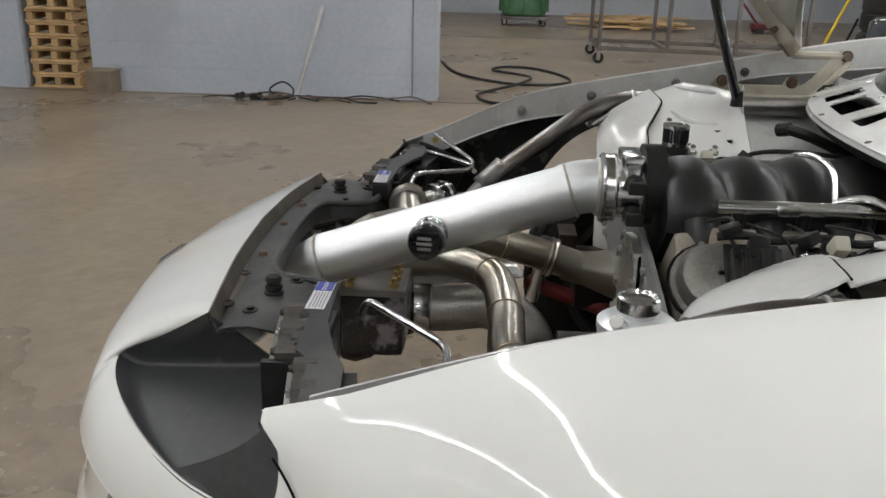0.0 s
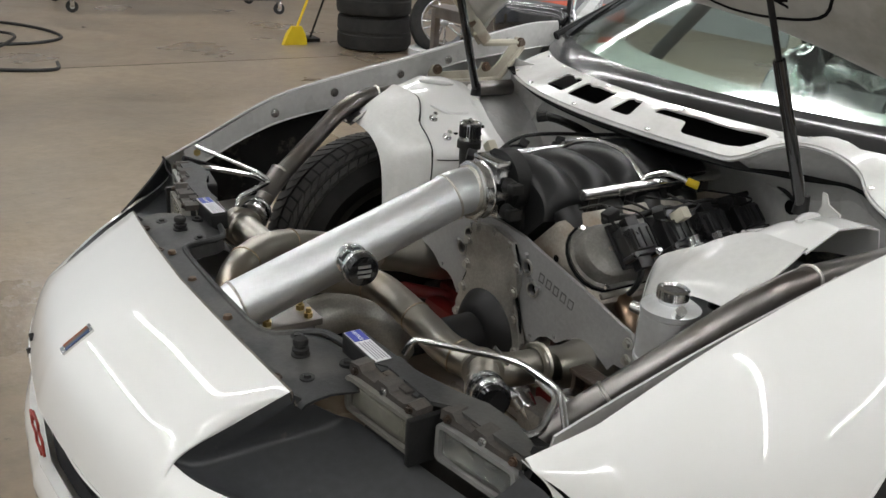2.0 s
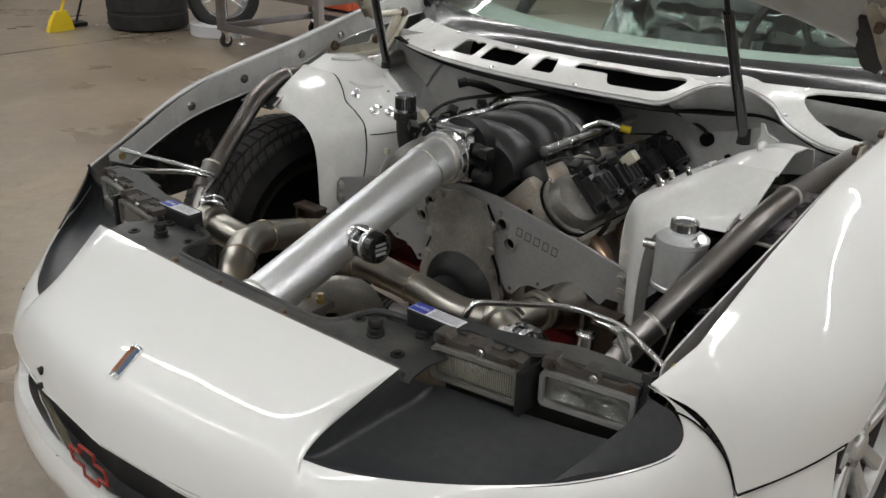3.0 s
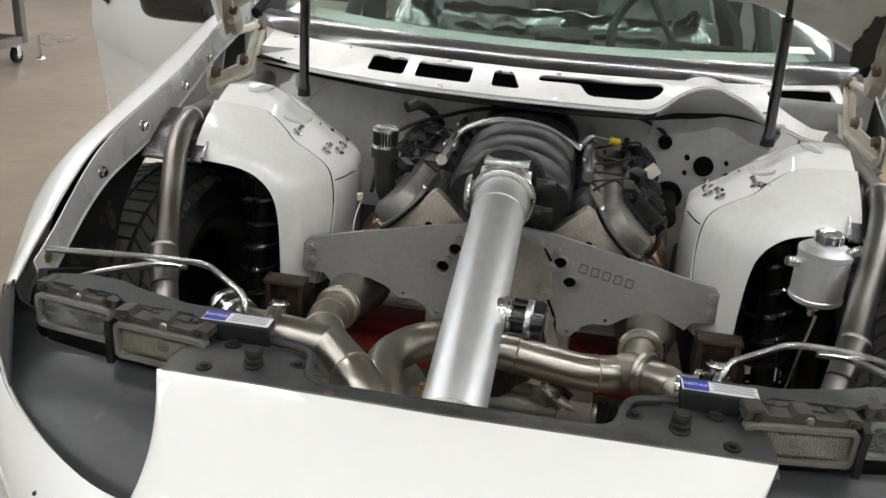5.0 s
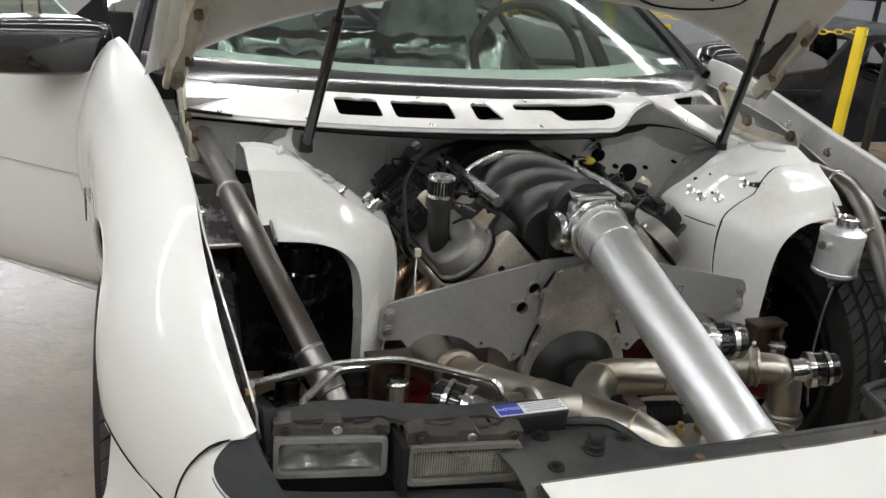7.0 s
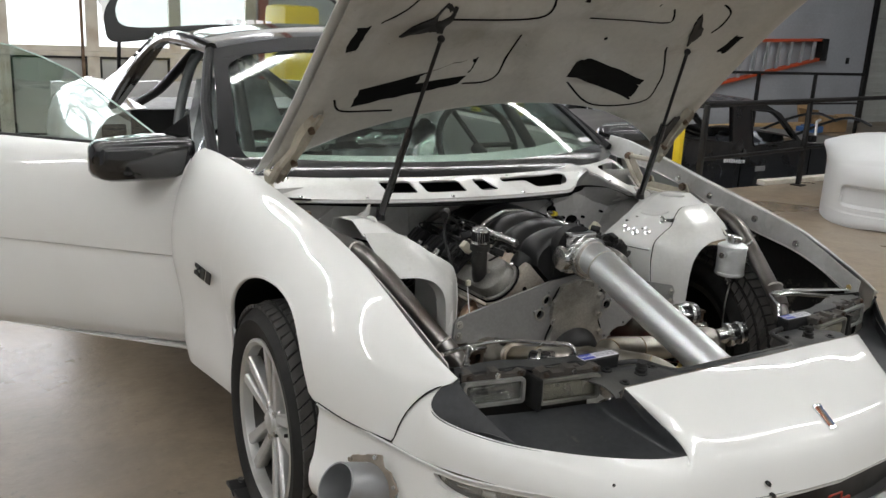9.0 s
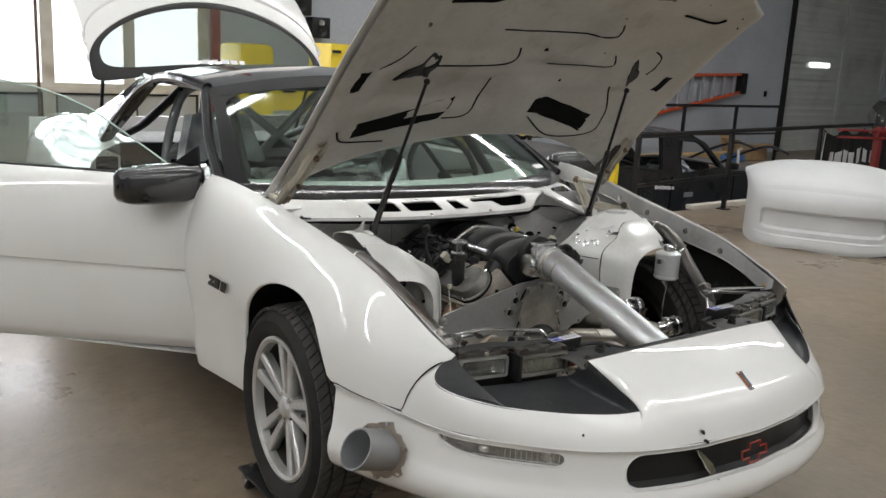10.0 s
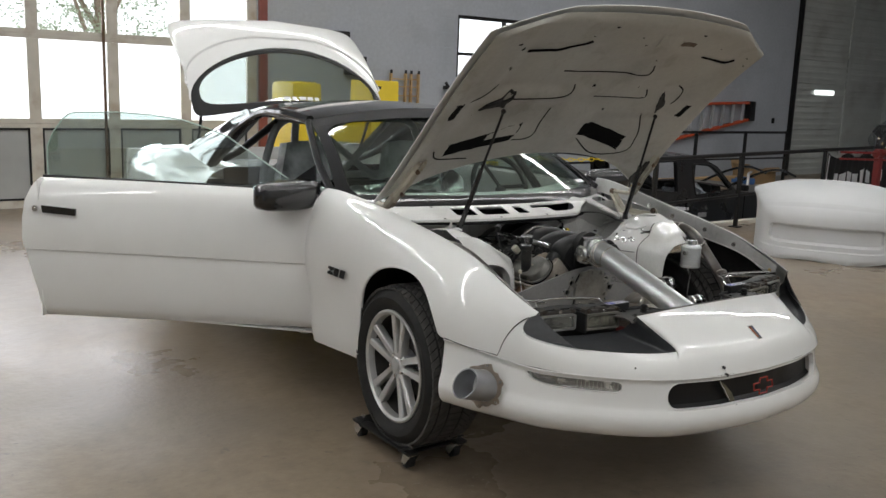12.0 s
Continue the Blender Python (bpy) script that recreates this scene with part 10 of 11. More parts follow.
def loose_wheel(name, c, d, label):
    ob = thing(name, (c[0], c[1], 0), label, "wheel")
    c, d = Vector(c), Vector(d).normalized()
    bm = B()
    tyre(bm, c, d, 0.30, 0.20, 0.20)
    part("tyre", bm, RUBBER, ob)
    bm = B()
    lathe(bm, c, d, [(0.20, -0.09), (0.205, 0.085), (0.195, 0.092), (0.185, 0.06), (0.178, -0.02), (0.17, -0.06)], 40)
    rimp = part("rim", bm, CHROME, ob, "polished rim")
    u = d.orthogonal().normalized()
    w = d.cross(u)
    for k in range(5):
        a = 2 * math.pi * k / 5
        r = u * math.cos(a) + w * math.sin(a)
        s = d.cross(r)
        for o in (-0.022, 0.022):
            bm = B()
            tube(bm, [c + r * 0.04 + s * o * 0.6 + d * 0.05, c + r * 0.11 + s * o + d * 0.055, c + r * 0.185 + s * o * 1.5 + d * 0.045], 0.011, 8)
            part("spoke", bm, CHROME, rimp)
    bm = B()
    cyl(bm, c + d * 0.02, c + d * 0.065, 0.045, 0.038, 20)
    part("hub_cap", bm, CHROME, rimp)
    return ob


loose_wheel("wheel", (-5.30, 3.16, 0.305), (0.86, -0.45, 0.22), "polished spoked wheel with tyre leaning by the table")
bm = B()
ring(bm, (-5.20, 3.10, 0.05), (0, 0, 1), 0.18, 0.30, 0.09, 30)
single("white_ring_guard", bm, PRIMERWHITE, (-5.2, 3.1, 0), "white foam ring under the leaning wheel", "ring")

# welded steel table on casters
tb = thing("steel_table", (-4.2, 3.2, 0), "welded square tube steel table on casters and levelling feet", "table")
for x in (-4.75, -3.62):
    for y in (2.72, 3.68):
        bm = B()
        box(bm, (x, y, 0.315), (0.055, 0.055, 0.37), bev=0.004)
        part("leg", bm, GREYSTEEL, tb)
        bm = B()
        cyl(bm, (x + 0.01, y + 0.17, 0.0), (x + 0.01, y + 0.17, 0.014), 0.030, 0.022, 18)
        cyl(bm, (x + 0.01, y + 0.17, 0.014), (x + 0.01, y + 0.17, 0.16), 0.007, seg=10)
        cyl(bm, (x + 0.01, y + 0.17, 0.10), (x + 0.01, y + 0.17, 0.115), 0.014, seg=6)
        part("levelling_foot", bm, CHROME, tb, "zinc levelling foot")
for z, h in ((0.155, 0.05), (0.47, 0.075)):
    for y in (2.72, 3.68):
        bm = B()
        box(bm, (-4.185, y, z), (1.075, 0.05, h), bev=0.004)
        part("end_rail", bm, GREYSTEEL, tb)
    for x in (-4.75, -3.62):
        bm = B()
        box(bm, (x, 3.2, z), (0.05, 0.905, h), bev=0.004)
        part("side_rail", bm, GREYSTEEL, tb)
bm = B()
box(bm, (-4.185, 3.2, 0.516), (1.20, 1.04, 0.016), bev=0.003)
part("tabletop", bm, GREYSTEEL, tb, "dark scuffed steel tabletop")
casters(tb, ((-3.66, 2.73), (-4.72, 2.73), (-3.66, 3.66), (-4.72, 3.66)), 0.05)
for k, (c, s, m, nm) in enumerate((((-4.05, 2.92, 0.545), (0.10, 0.07, 0.04), CHROME, "vise_block"), ((-3.75, 3.05, 0.535), (0.05, 0.14, 0.02), YELLOW, "tape_measure"), ((-4.3, 3.2, 0.56), (0.2, 0.14, 0.07), BLACKPAINT, "tool_case"))):
    bm = B()
    box(bm, c, s, rot=(0, 0, 20 * k), bev=0.008)
    box(bm, (c[0], c[1], c[2] + s[2] * 0.5), (s[0] * 0.5, s[1] * 0.4, s[2] * 0.5), rot=(0, 0, 20 * k), bev=0.004)
    single(nm, bm, m, (c[0], c[1], 0.524), "small shop item lying on the steel table", "tool")
for k, x in enumerate((-5.6,)):
    orc = thing("drill_press_stand" if k else "orange_cabinet", (x, 5.0, 0), "orange painted steel shop cabinet by the door", "cabinet")
    bm = B()
    box(bm, (x, 5.0, 0.22), (0.6, 0.7, 0.38), bev=0.012)
    part("body", bm, ORANGE, orc)
    for z in (0.13, 0.31):
        bm = B()
        box(bm, (x + 0.305, 5.0, z), (0.016, 0.62, 0.15), bev=0.005)
        dr = part("drawer", bm, ORANGE, orc)
        bm = B()
        cyl(bm, (x + 0.33, 4.85, z + 0.06), (x + 0.33, 5.15, z + 0.06), 0.008, seg=8)
        part("pull", bm, CHROME, dr)
    bm = B()
    box(bm, (x, 5.0, 0.015), (0.52, 0.62, 0.03))
    part("plinth", bm, BLACKPAINT, orc)

# ---- loading dock side: railings, parked coupe, clutter ----
RA, RB = Vector((3.62, 3.05, 0)), Vector((10.6, 4.19, 0))
rl = thing("railing", ((RA.x + RB.x) / 2, (RA.y + RB.y) / 2, 0), "black painted pipe railing along the loading dock", "railing")
RDIR = (RB - RA).normalized()


def rail_at(x):
    return RA + RDIR * ((x - RA.x) / RDIR.x)


for z, r in ((0.825, 0.022), (0.365, 0.017)):
    bm = B()
    a, b = rail_at(4.15), RB
    tube(bm, [a + Vector((0, 0, z)), b + Vector((0, 0, z))], r, 10)
    part("rail", bm, BLACKPAINT, rl)
for x in (4.15, 5.88, 8.13, 10.58):
    p = rail_at(x)
    bm = B()
    box(bm, (p.x, p.y, 0.41), (0.042, 0.042, 0.82), rot=(0, 0, 9), bev=0.004)
    box(bm, (p.x, p.y, 0.005), (0.11, 0.11, 0.01), rot=(0, 0, 9))
    part("post", bm, BLACKPAINT, rl)
fr = thing("railing", (9.0, 6.32, 0), "black pipe railing on the far side of the dock", "railing")
for z, r in ((0.905, 0.020), (0.47, 0.015)):
    bm = B()
    cyl(bm, (5.6, 6.32, z), (11.05, 6.32, z), r, seg=10)
    part("rail", bm, BLACKPAINT, fr)
for x in (5.65, 7.20, 8.66, 9.90, 11.05):
    bm = B()
    box(bm, (x, 6.32, 0.455), (0.042, 0.042, 0.91), bev=0.004)
    part("post", bm, BLACKPAINT, fr)

# banner tied to the near railing
bn = thing("banner", (9.25, 3.97, 0), "black cloth banner with white lettering tied to the railing", "banner")
BSAG = [8.14, 8.8, 9.45, 10.0, 10.5]


def banner_pt(x, v, o=0.0):
    k = max(i for i in range(4) if BSAG[i] <= x + 1e-6)
    q = (x - BSAG[k]) / (BSAG[k + 1] - BSAG[k])
    sag = 0.09 * math.sin(math.pi * q)
    p = rail_at(x)
    n = Vector((RDIR.y, -RDIR.x, 0))
    fold = 0.018 * math.sin(x * 31 + v * 4) * (1 - v) + 0.012 * math.sin(x * 13)
    return p + n * (0.03 + fold * 0.8 + o) + Vector((0, 0, 0.80 - sag * (1 - v) - 0.72 * v))


bm = B()
grid(bm, [[banner_pt(x, v) for v in np.linspace(0, 1, 12)] for x in np.linspace(8.14, 10.499, 60)])
thicken(bm, 0.003)
part("cloth", bm, CLOTH, bn, "", 60)
for k in range(8):
    x0 = 8.36 + 0.225 * k
    bm = B()
    h = 0.30 if k in (0, 4) else 0.25
    grid(bm, [[banner_pt(x, v, 0.012) for v in np.linspace(0.62 - h, 0.62, 6)] for x in np.linspace(x0, x0 + 0.13 + 0.03 * (k % 2), 5)])
    thicken(bm, 0.002)
    part("letter_bar", bm, LABELWHITE, bn, "white printed letter shape")
bm = B()
grid(bm, [[banner_pt(x, v, 0.010) for v in np.linspace(0.05, 0.9, 8)] for x in np.linspace(8.145, 8.19, 3)])
thicken(bm, 0.002)
part("white_edge", bm, LABELWHITE, bn)

# stripped two-door coupe parked in the dock
cp = thing("parked_car", (6.4, 5.15, PITZ), "dusty faded black two-door coupe with no window glass", "car")
SIDE = [(4.02, -0.62), (3.98, -0.1), (4.05, 0.28), (4.55, 0.36), (4.82, 0.40), (5.05, 0.66), (5.25, 0.71), (5.9, 0.725), (6.45, 0.69), (6.75, 0.58), (7.18, 0.255), (7.35, 0.23), (8.0, 0.20), (8.75, 0.12), (8.85, -0.15), (8.85, -0.62)]
WIN1 = [(5.12, 0.42), (5.30, 0.655), (5.95, 0.665), (6.02, 0.27), (5.35, 0.33)]
WIN2 = [(6.24, 0.625), (6.60, 0.60), (6.78, 0.50), (7.08, 0.275), (6.36, 0.225)]
for y, nm in ((4.40, "near_side"), (5.86, "far_side")):
    bm = B()
    slab(bm, SIDE, "y", y, y + 0.05, (WIN1, WIN2))
    sd = part("side_panel", bm, TRUCKBLACK, cp, "faded black body side with empty window openings", 30)
    for wn_ in (WIN1, WIN2):
        bm = B()
        tube(bm, [(a, y + 0.004, b) for a, b in bend_path([(p[0], p[1], 0) for p in wn_ + wn_[:1]], 0.04, 3) for a, b in [(a, b)]] if False else [(p.x, y - 0.002, p.y) for p in bend_path([(q[0], q[1], 0) for q in wn_ + wn_[:1]], 0.04, 3)], 0.011, 8)
        part("window_seal", bm, BLACKPAINT, sd)


def across(name, line, material, label, crown=0.05):
    bm = B()
    rr = []
    for t in np.linspace(0, 1, 14):
        y = 4.41 + 1.49 * t
        c = 1 - (2 * t - 1) ** 4
        rr.append([(x, y, z + crown * c) for x, z in line])
    grid(bm, rr)
    thicken(bm, 0.02)
    return part(name, bm, material, cp, label, 60)


DUSTY = mat("dusty_black_paint", (0.085, 0.08, 0.078), 0.5, vary=0.2, scale=3, stain=(0.14, 0.13, 0.125), stain_amount=0.6, stain_scale=2, fine=0.1)
across("roof_panel", [(5.05, 0.66), (5.25, 0.71), (5.9, 0.725), (6.45, 0.69), (6.60, 0.64)], TRUCKBLACK, "black roof panel", 0.04)
across("trunk_lid", [(3.98, 0.20), (4.05, 0.28), (4.3, 0.33), (4.82, 0.40), (4.9, 0.44)], DUSTY, "dusty grey-black trunk lid", 0.07)
across("hood_panel", [(7.30, 0.235), (8.0, 0.20), (8.5, 0.155), (8.78, 0.11)], DUSTY, "dusty black hood", 0.06)
across("tail_panel", [(3.97, -0.6), (3.95, -0.1), (3.98, 0.2)], TRUCKBLACK, "black tail panel", 0.0)
bm = B()
box(bm, (4.45, 4.37, 0.20), (0.75, 0.05, 0.07), bev=0.012)
part("rub_strip", bm, PLASTIC, cp, "black rubber side strip")
bm = B()
box(bm, (4.42, 4.90, 0.395), (0.30, 0.5, 0.012), rot=(0, -7, 0), bev=0.003)
part("trunk_grille", bm, BLACKPAINT, cp)
bm = B()
slab(bm, [(6.44, 0.0), (6.60, 0.0), (6.60, -0.055), (6.44, -0.055)], "y", 4.392, 4.400)
part("door_handle", bm, SILVER, cp, "small flap door handle")
for x in (6.20, 7.36):
    bm = B()
    box(bm, (x, 4.397, -0.05), (0.008, 0.008, 0.50))
    part("door_gap", bm, DARK, cp)
for k in range(9):
    bm = B()
    box(bm, (5.93 + 0.038 * k, 4.397, 0.085 - 0.003 * k), (0.028, 0.006, 0.035 if k % 3 else 0.045), bev=0.001)
    part("letter_bar", bm, LABELWHITE, cp, "white sticker letter shape")
bm = B()
box(bm, (7.22, 4.33, 0.30), (0.10, 0.12, 0.08), bev=0.02)
part("door_mirror", bm, BLACKPAINT, cp)
bm = B()
box(bm, (6.2, 5.13, 0.10), (3.0, 1.42, 0.03))
part("cabin_deck", bm, BLACKPAINT, cp)
for x, y in ((5.55, 4.85), (6.55, 4.85), (5.55, 5.45), (6.55, 5.45)):
    bm = B()
    torus(bm, (x, y, 0.25), (0.4, 0, 1), 0.15, 0.03, 20, 6)
    part("seat_ring", bm, PLASTIC, cp)
for t in (4.47, 5.86):
    bm = B()
    tube(bm, [(7.16, t, 0.26), (6.78, t + 0.02, 0.57), (6.50, t + 0.03, 0.67)], 0.03, 8)
    part("windshield_post", bm, TRUCKBLACK, cp)
    for x in (4.75, 8.0):
        bm = B()
        tyre(bm, (x, t + 0.02, PITZ + 0.31), (0, 1, 0), 0.31, 0.2, 0.19)
        part("tyre", bm, RUBBER, cp)
bm = B()
random.seed(3)
for k in range(26):
    c = (6.55 + random.uniform(-0.22, 0.3), 4.62 + random.uniform(0, 0.3), 0.22 + random.uniform(0, 0.07))
    box(bm, c, (random.uniform(0.05, 0.16), random.uniform(0.04, 0.12), random.uniform(0.01, 0.05)), rot=(random.uniform(-50, 50), random.uniform(-50, 50), random.uniform(0, 180)))
part("plastic_sheet", bm, mat("crumpled_plastic", (0.42, 0.45, 0.5), 0.2, vary=0.3, scale=12, bump=0.5, bump_scale=30), cp, "crumpled clear plastic on the door sill")
bm = B()
tube(bm, [(7.55, 4.5, 0.24), (7.68, 4.6, 0.45), (7.74, 4.6, 0.47)], 0.018, 8)
part("bent_bracket", bm, SILVER, cp)
for k in range(2):
    bm = B()
    tube(bm, smooth_path([(7.5, 4.75 + 0.5 * k, 0.27), (8.0, 4.7 + 0.5 * k, 0.42), (8.5, 4.7 + 0.5 * k, 0.47), (9.0, 4.75 + 0.5 * k, 0.36)], 6), 0.018, 8)
    part("hood_edge", bm, GLOSSBLACK, cp)
bm = B()
box(bm, (6.7, 3.58, 0.02), (2.4, 0.10, 0.05), rot=(0, 0, 1), bev=0.006)
single("dock_kerb", bm, FRAMEPAINT, (6.7, 3.58, 0), "pale steel kerb angle along the dock edge", "kerb", kind="structure")

# far ledge
bm = B()
box(bm, (8.75, 6.60, 0.08), (2.9, 0.16, 0.15), bev=0.01)
single("timber_beam", bm, WOOD, (8.75, 6.6, 0), "long pine beam lying on the dock ledge", "beam")
cb = thing("cardboard_box", (10.8, 6.72, 0), "open brown cardboard box with raised flaps", "box")
bm = B()
for c, sz in (((10.8, 6.52, 0.12), (0.66, 0.01, 0.22)), ((10.8, 6.92, 0.12), (0.66, 0.01, 0.22)), ((10.47, 6.72, 0.12), (0.01, 0.39, 0.22)), ((11.13, 6.72, 0.12), (0.01, 0.39, 0.22)), ((10.8, 6.72, 0.008), (0.65, 0.39, 0.012))):
    box(bm, c, sz)
part("carton", bm, CARDBOARD, cb)
for c, sz, rot in (((10.55, 6.90, 0.32), (0.34, 0.006, 0.20), (-15, 0, 0)), ((11.0, 6.46, 0.25), (0.42, 0.16, 0.006), (20, 0, 0)), ((10.43, 6.72, 0.28), (0.006, 0.36, 0.14), (0, -25, 0))):
    bm = B()
    box(bm, c, sz, rot=rot)
    part("flap", bm, CARDBOARD, cb)
bm = B()
box(bm, (10.15, 6.55, 0.065), (0.5, 0.3, 0.11), bev=0.02)
box(bm, (10.15, 6.55, 0.125), (0.3, 0.1, 0.03), bev=0.01)
single("blue_case", bm, mat("blue_plastic", (0.05, 0.14, 0.36), 0.45, vary=0.15), (10.15, 6.55, 0), "blue plastic tool case beside the cardboard box", "case")

# stepladder hung on the wall
ld = thing("stepladder", (10.1, GY1 - 0.06, 0.62), "red-orange fibreglass stepladder hung flat on the wall", "ladder")
LT, LBm = ((8.75, 1.29), (11.47, 1.385)), ((8.75, 0.60), (11.42, 1.075))
for y in (GY1 - 0.045, GY1 - 0.105):
    for (xa, za), (xb, zb) in (LT, LBm):
        bm = B()
        L = math.hypot(xb - xa, zb - za)
        box(bm, ((xa + xb) / 2, y, (za + zb) / 2), (L, 0.03, 0.045), rot=(0, -math.degrees(math.atan2(zb - za, xb - xa)), 0), bev=0.004)
        part("side_rail", bm, ORANGE, ld)
for k in range(9):
    x = 8.95 + 0.285 * k
    f = (x - 8.75) / 2.7
    za, zb = 0.60 + (1.075 - 0.60) * f, 1.29 + 0.095 * f
    bm = B()
    box(bm, (x, GY1 - 0.10, (za + zb) / 2), (0.06, 0.02, zb - za - 0.04), rot=(0, 4, 0), bev=0.003)
    part("rung", bm, ALU, ld, "aluminium rung")
bm = B()
box(bm, (11.47, GY1 - 0.085, 1.23), (0.15, 0.13, 0.36), bev=0.015)
part("end_cap", bm, BLACKPAINT, ld, "black ladder top cap")
bm = B()
box(bm, (12.3, GY1 - 0.012, 1.06), (0.06, 0.03, 0.10), bev=0.004)
box(bm, (12.3, GY1 - 0.03, 1.07), (0.015, 0.02, 0.03))
single("wall_switch", bm, BLACKPAINT, (12.3, GY1 - 0.01, 1.0), "small dark switch box on the wall", "switch")

# yellow chain barrier
def chain_post(x, y, tilt):
    ob = thing("barrier_post", (x, y, 0), "bright yellow square barrier post for a chain", "post", "barrier posts")
    bm = B()
    box(bm, (x, y, 0.44), (0.062, 0.062, 0.88), rot=(0, tilt, 20), bev=0.006)
    part("post_tube", bm, YELLOW, ob)
    bm = B()
    box(bm, (x, y, 0.006), (0.16, 0.16, 0.012), bev=0.003)
    part("base_plate", bm, YELLOW, ob)
    bm = B()
    torus(bm, (x, y - 0.04, 0.84), (1, 0, 0), 0.018, 0.004, 14, 6)
    part("eye_hook", bm, CHROME, ob)


chain_post(3.88, 3.15, 0)
chain_post(2.62, 4.3, 0)
ch = thing("plastic_chain", (3.25, 3.7, 0), "yellow plastic chain slung between barrier posts", "chain")
A3, B3 = Vector((3.86, 3.15, 0.85)), Vector((2.62, 4.3, 0.85))
for k in range(34):
    t = (k + 0.5) / 34
    p = A3.lerp(B3, t) - Vector((0, 0, 0.06 * 4 * t * (1 - t)))
    d = (B3 - A3).normalized()
    n = Vector((0, 0, 1)) if k % 2 else d.cross(Vector((0, 0, 1)))
    bm = B()
    s = n.cross(d)
    lp = [p + d * (0.030 * math.cos(a)) + s * (0.016 * math.sin(a)) for a in [2 * math.pi * j / 10 for j in range(11)]]
    tube(bm, lp, 0.0048, 6, caps=False)
    part("link", bm, YELLOW, ch)
sg = thing("warning_sign", (3.57, 5.02, 0), "small yellow warning sign on a stand", "sign")
bm = B()
box(bm, (3.57, 5.02, 0.585), (0.17, 0.01, 0.13), bev=0.003)
pl = part("sign_plate", bm, YELLOW, sg)
for k in range(3):
    bm = B()
    box(bm, (3.57, 5.012, 0.62 - 0.03 * k), (0.12 - 0.02 * k, 0.004, 0.012))
    part("print_bar", bm, BLACKPAINT, pl)
bm = B()
cyl(bm, (3.57, 5.03, -0.0), (3.57, 5.03, 0.56), 0.012, seg=10)
cyl(bm, (3.57, 5.03, 0), (3.57, 5.03, 0.02), 0.12, 0.10, 18)
part("stand", bm, BLACKPAINT, sg)

# engine on a red stand
es = thing("engine_stand", (8.0, 3.0, 0), "red steel engine stand on casters", "engine stand")
for a, b, s in (((7.95, 2.55, 0.13), (7.95, 3.45, 0.13), 0.07), ((7.95, 3.0, 0.13), (8.75, 3.0, 0.13), 0.07), ((8.0, 3.0, 0.13), (8.0, 3.0, 0.86), 0.075)):
    bm = B()
    a, b = Vector(a), Vector(b)
    d = b - a
    box(bm, (a + b) / 2, [s + abs(v) for v in d], bev=0.006)
    part("stand_beam", bm, REDPAINT, es)
bm = B()
cyl(bm, (7.93, 3.0, 0.84), (8.16, 3.0, 0.84), 0.05, seg=20)
part("swivel_head", bm, REDPAINT, es)
bm = B()
for z in (0.80, 0.88):
    box(bm, (7.90, 3.02, z - 0.03), (0.03, 0.85, 0.025), rot=(0, 0, 62), bev=0.003)
part("handle_bar", bm, REDPAINT, es)
casters(es, ((7.95, 2.58), (7.95, 3.42), (8.72, 3.0)), 0.05)
en = thing("wrapped_engine", (8.42, 3.0, 0.75), "black engine block under crumpled clear film", "engine")
bm = B()
box(bm, (8.46, 3.0, 0.95), (0.52, 0.36, 0.36), bev=0.03)
for o in (-0.16, 0.16):
    box(bm, (8.46, 3.0 + o, 1.10), (0.50, 0.14, 0.12), rot=(o * 250, 0, 0), bev=0.02)
part("block", bm, BLACKPAINT, en)
for k in range(6):
    bm = B()
    cyl(bm, (8.185, 2.87 + 0.052 * k, 0.90 + 0.06 * (k % 3)), (8.195, 2.87 + 0.052 * k, 0.90 + 0.06 * (k % 3)), 0.014, seg=10)
    part("bolt", bm, CHROME, en)
bm = B()
bmesh.ops.create_icosphere(bm, subdivisions=4, radius=1)
for v in bm.verts:
    n = v.co.normalized()
    f = 1 + 0.06 * math.sin(9 * n.x + 7 * n.z) + 0.05 * math.sin(13 * n.y + 5 * n.x)
    v.co = Vector((8.46 + 0.36 * n.x * f, 3.0 + 0.33 * n.y * f, 1.0 + 0.27 * n.z * f))
part("film_wrap", bm, thin_glass("clear_film", (0.93, 0.94, 0.95), 0.08), en, "crumpled clear plastic film", 20).visible_shadow = False

# moulded race-car nose section resting on the floor
NC = Vector((4.85, 1.30, 0)) + Vector((-0.521, 0.853, 0)) * 0.33
NL, NK = Vector((-0.521, 0.853, 0)), Vector((0.853, 0.521, 0))
nz = thing("body_nose", (NC.x + 0.4, NC.y + 0.25, 0), "matt white moulded race-car nose section on the floor", "body panel")
NPROF = smooth_path([(-0.015, 0.0, 0), (-0.025, 0.04, 0), (-0.015, 0.10, 0), (0.0, 0.16, 0), (0.004, 0.25, 0), (0.006, 0.34, 0), (0.02, 0.42, 0), (0.07, 0.495, 0), (0.17, 0.555, 0), (0.34, 0.605, 0), (0.58, 0.640, 0), (0.82, 0.655, 0), (1.0, 0.655, 0)], 6)


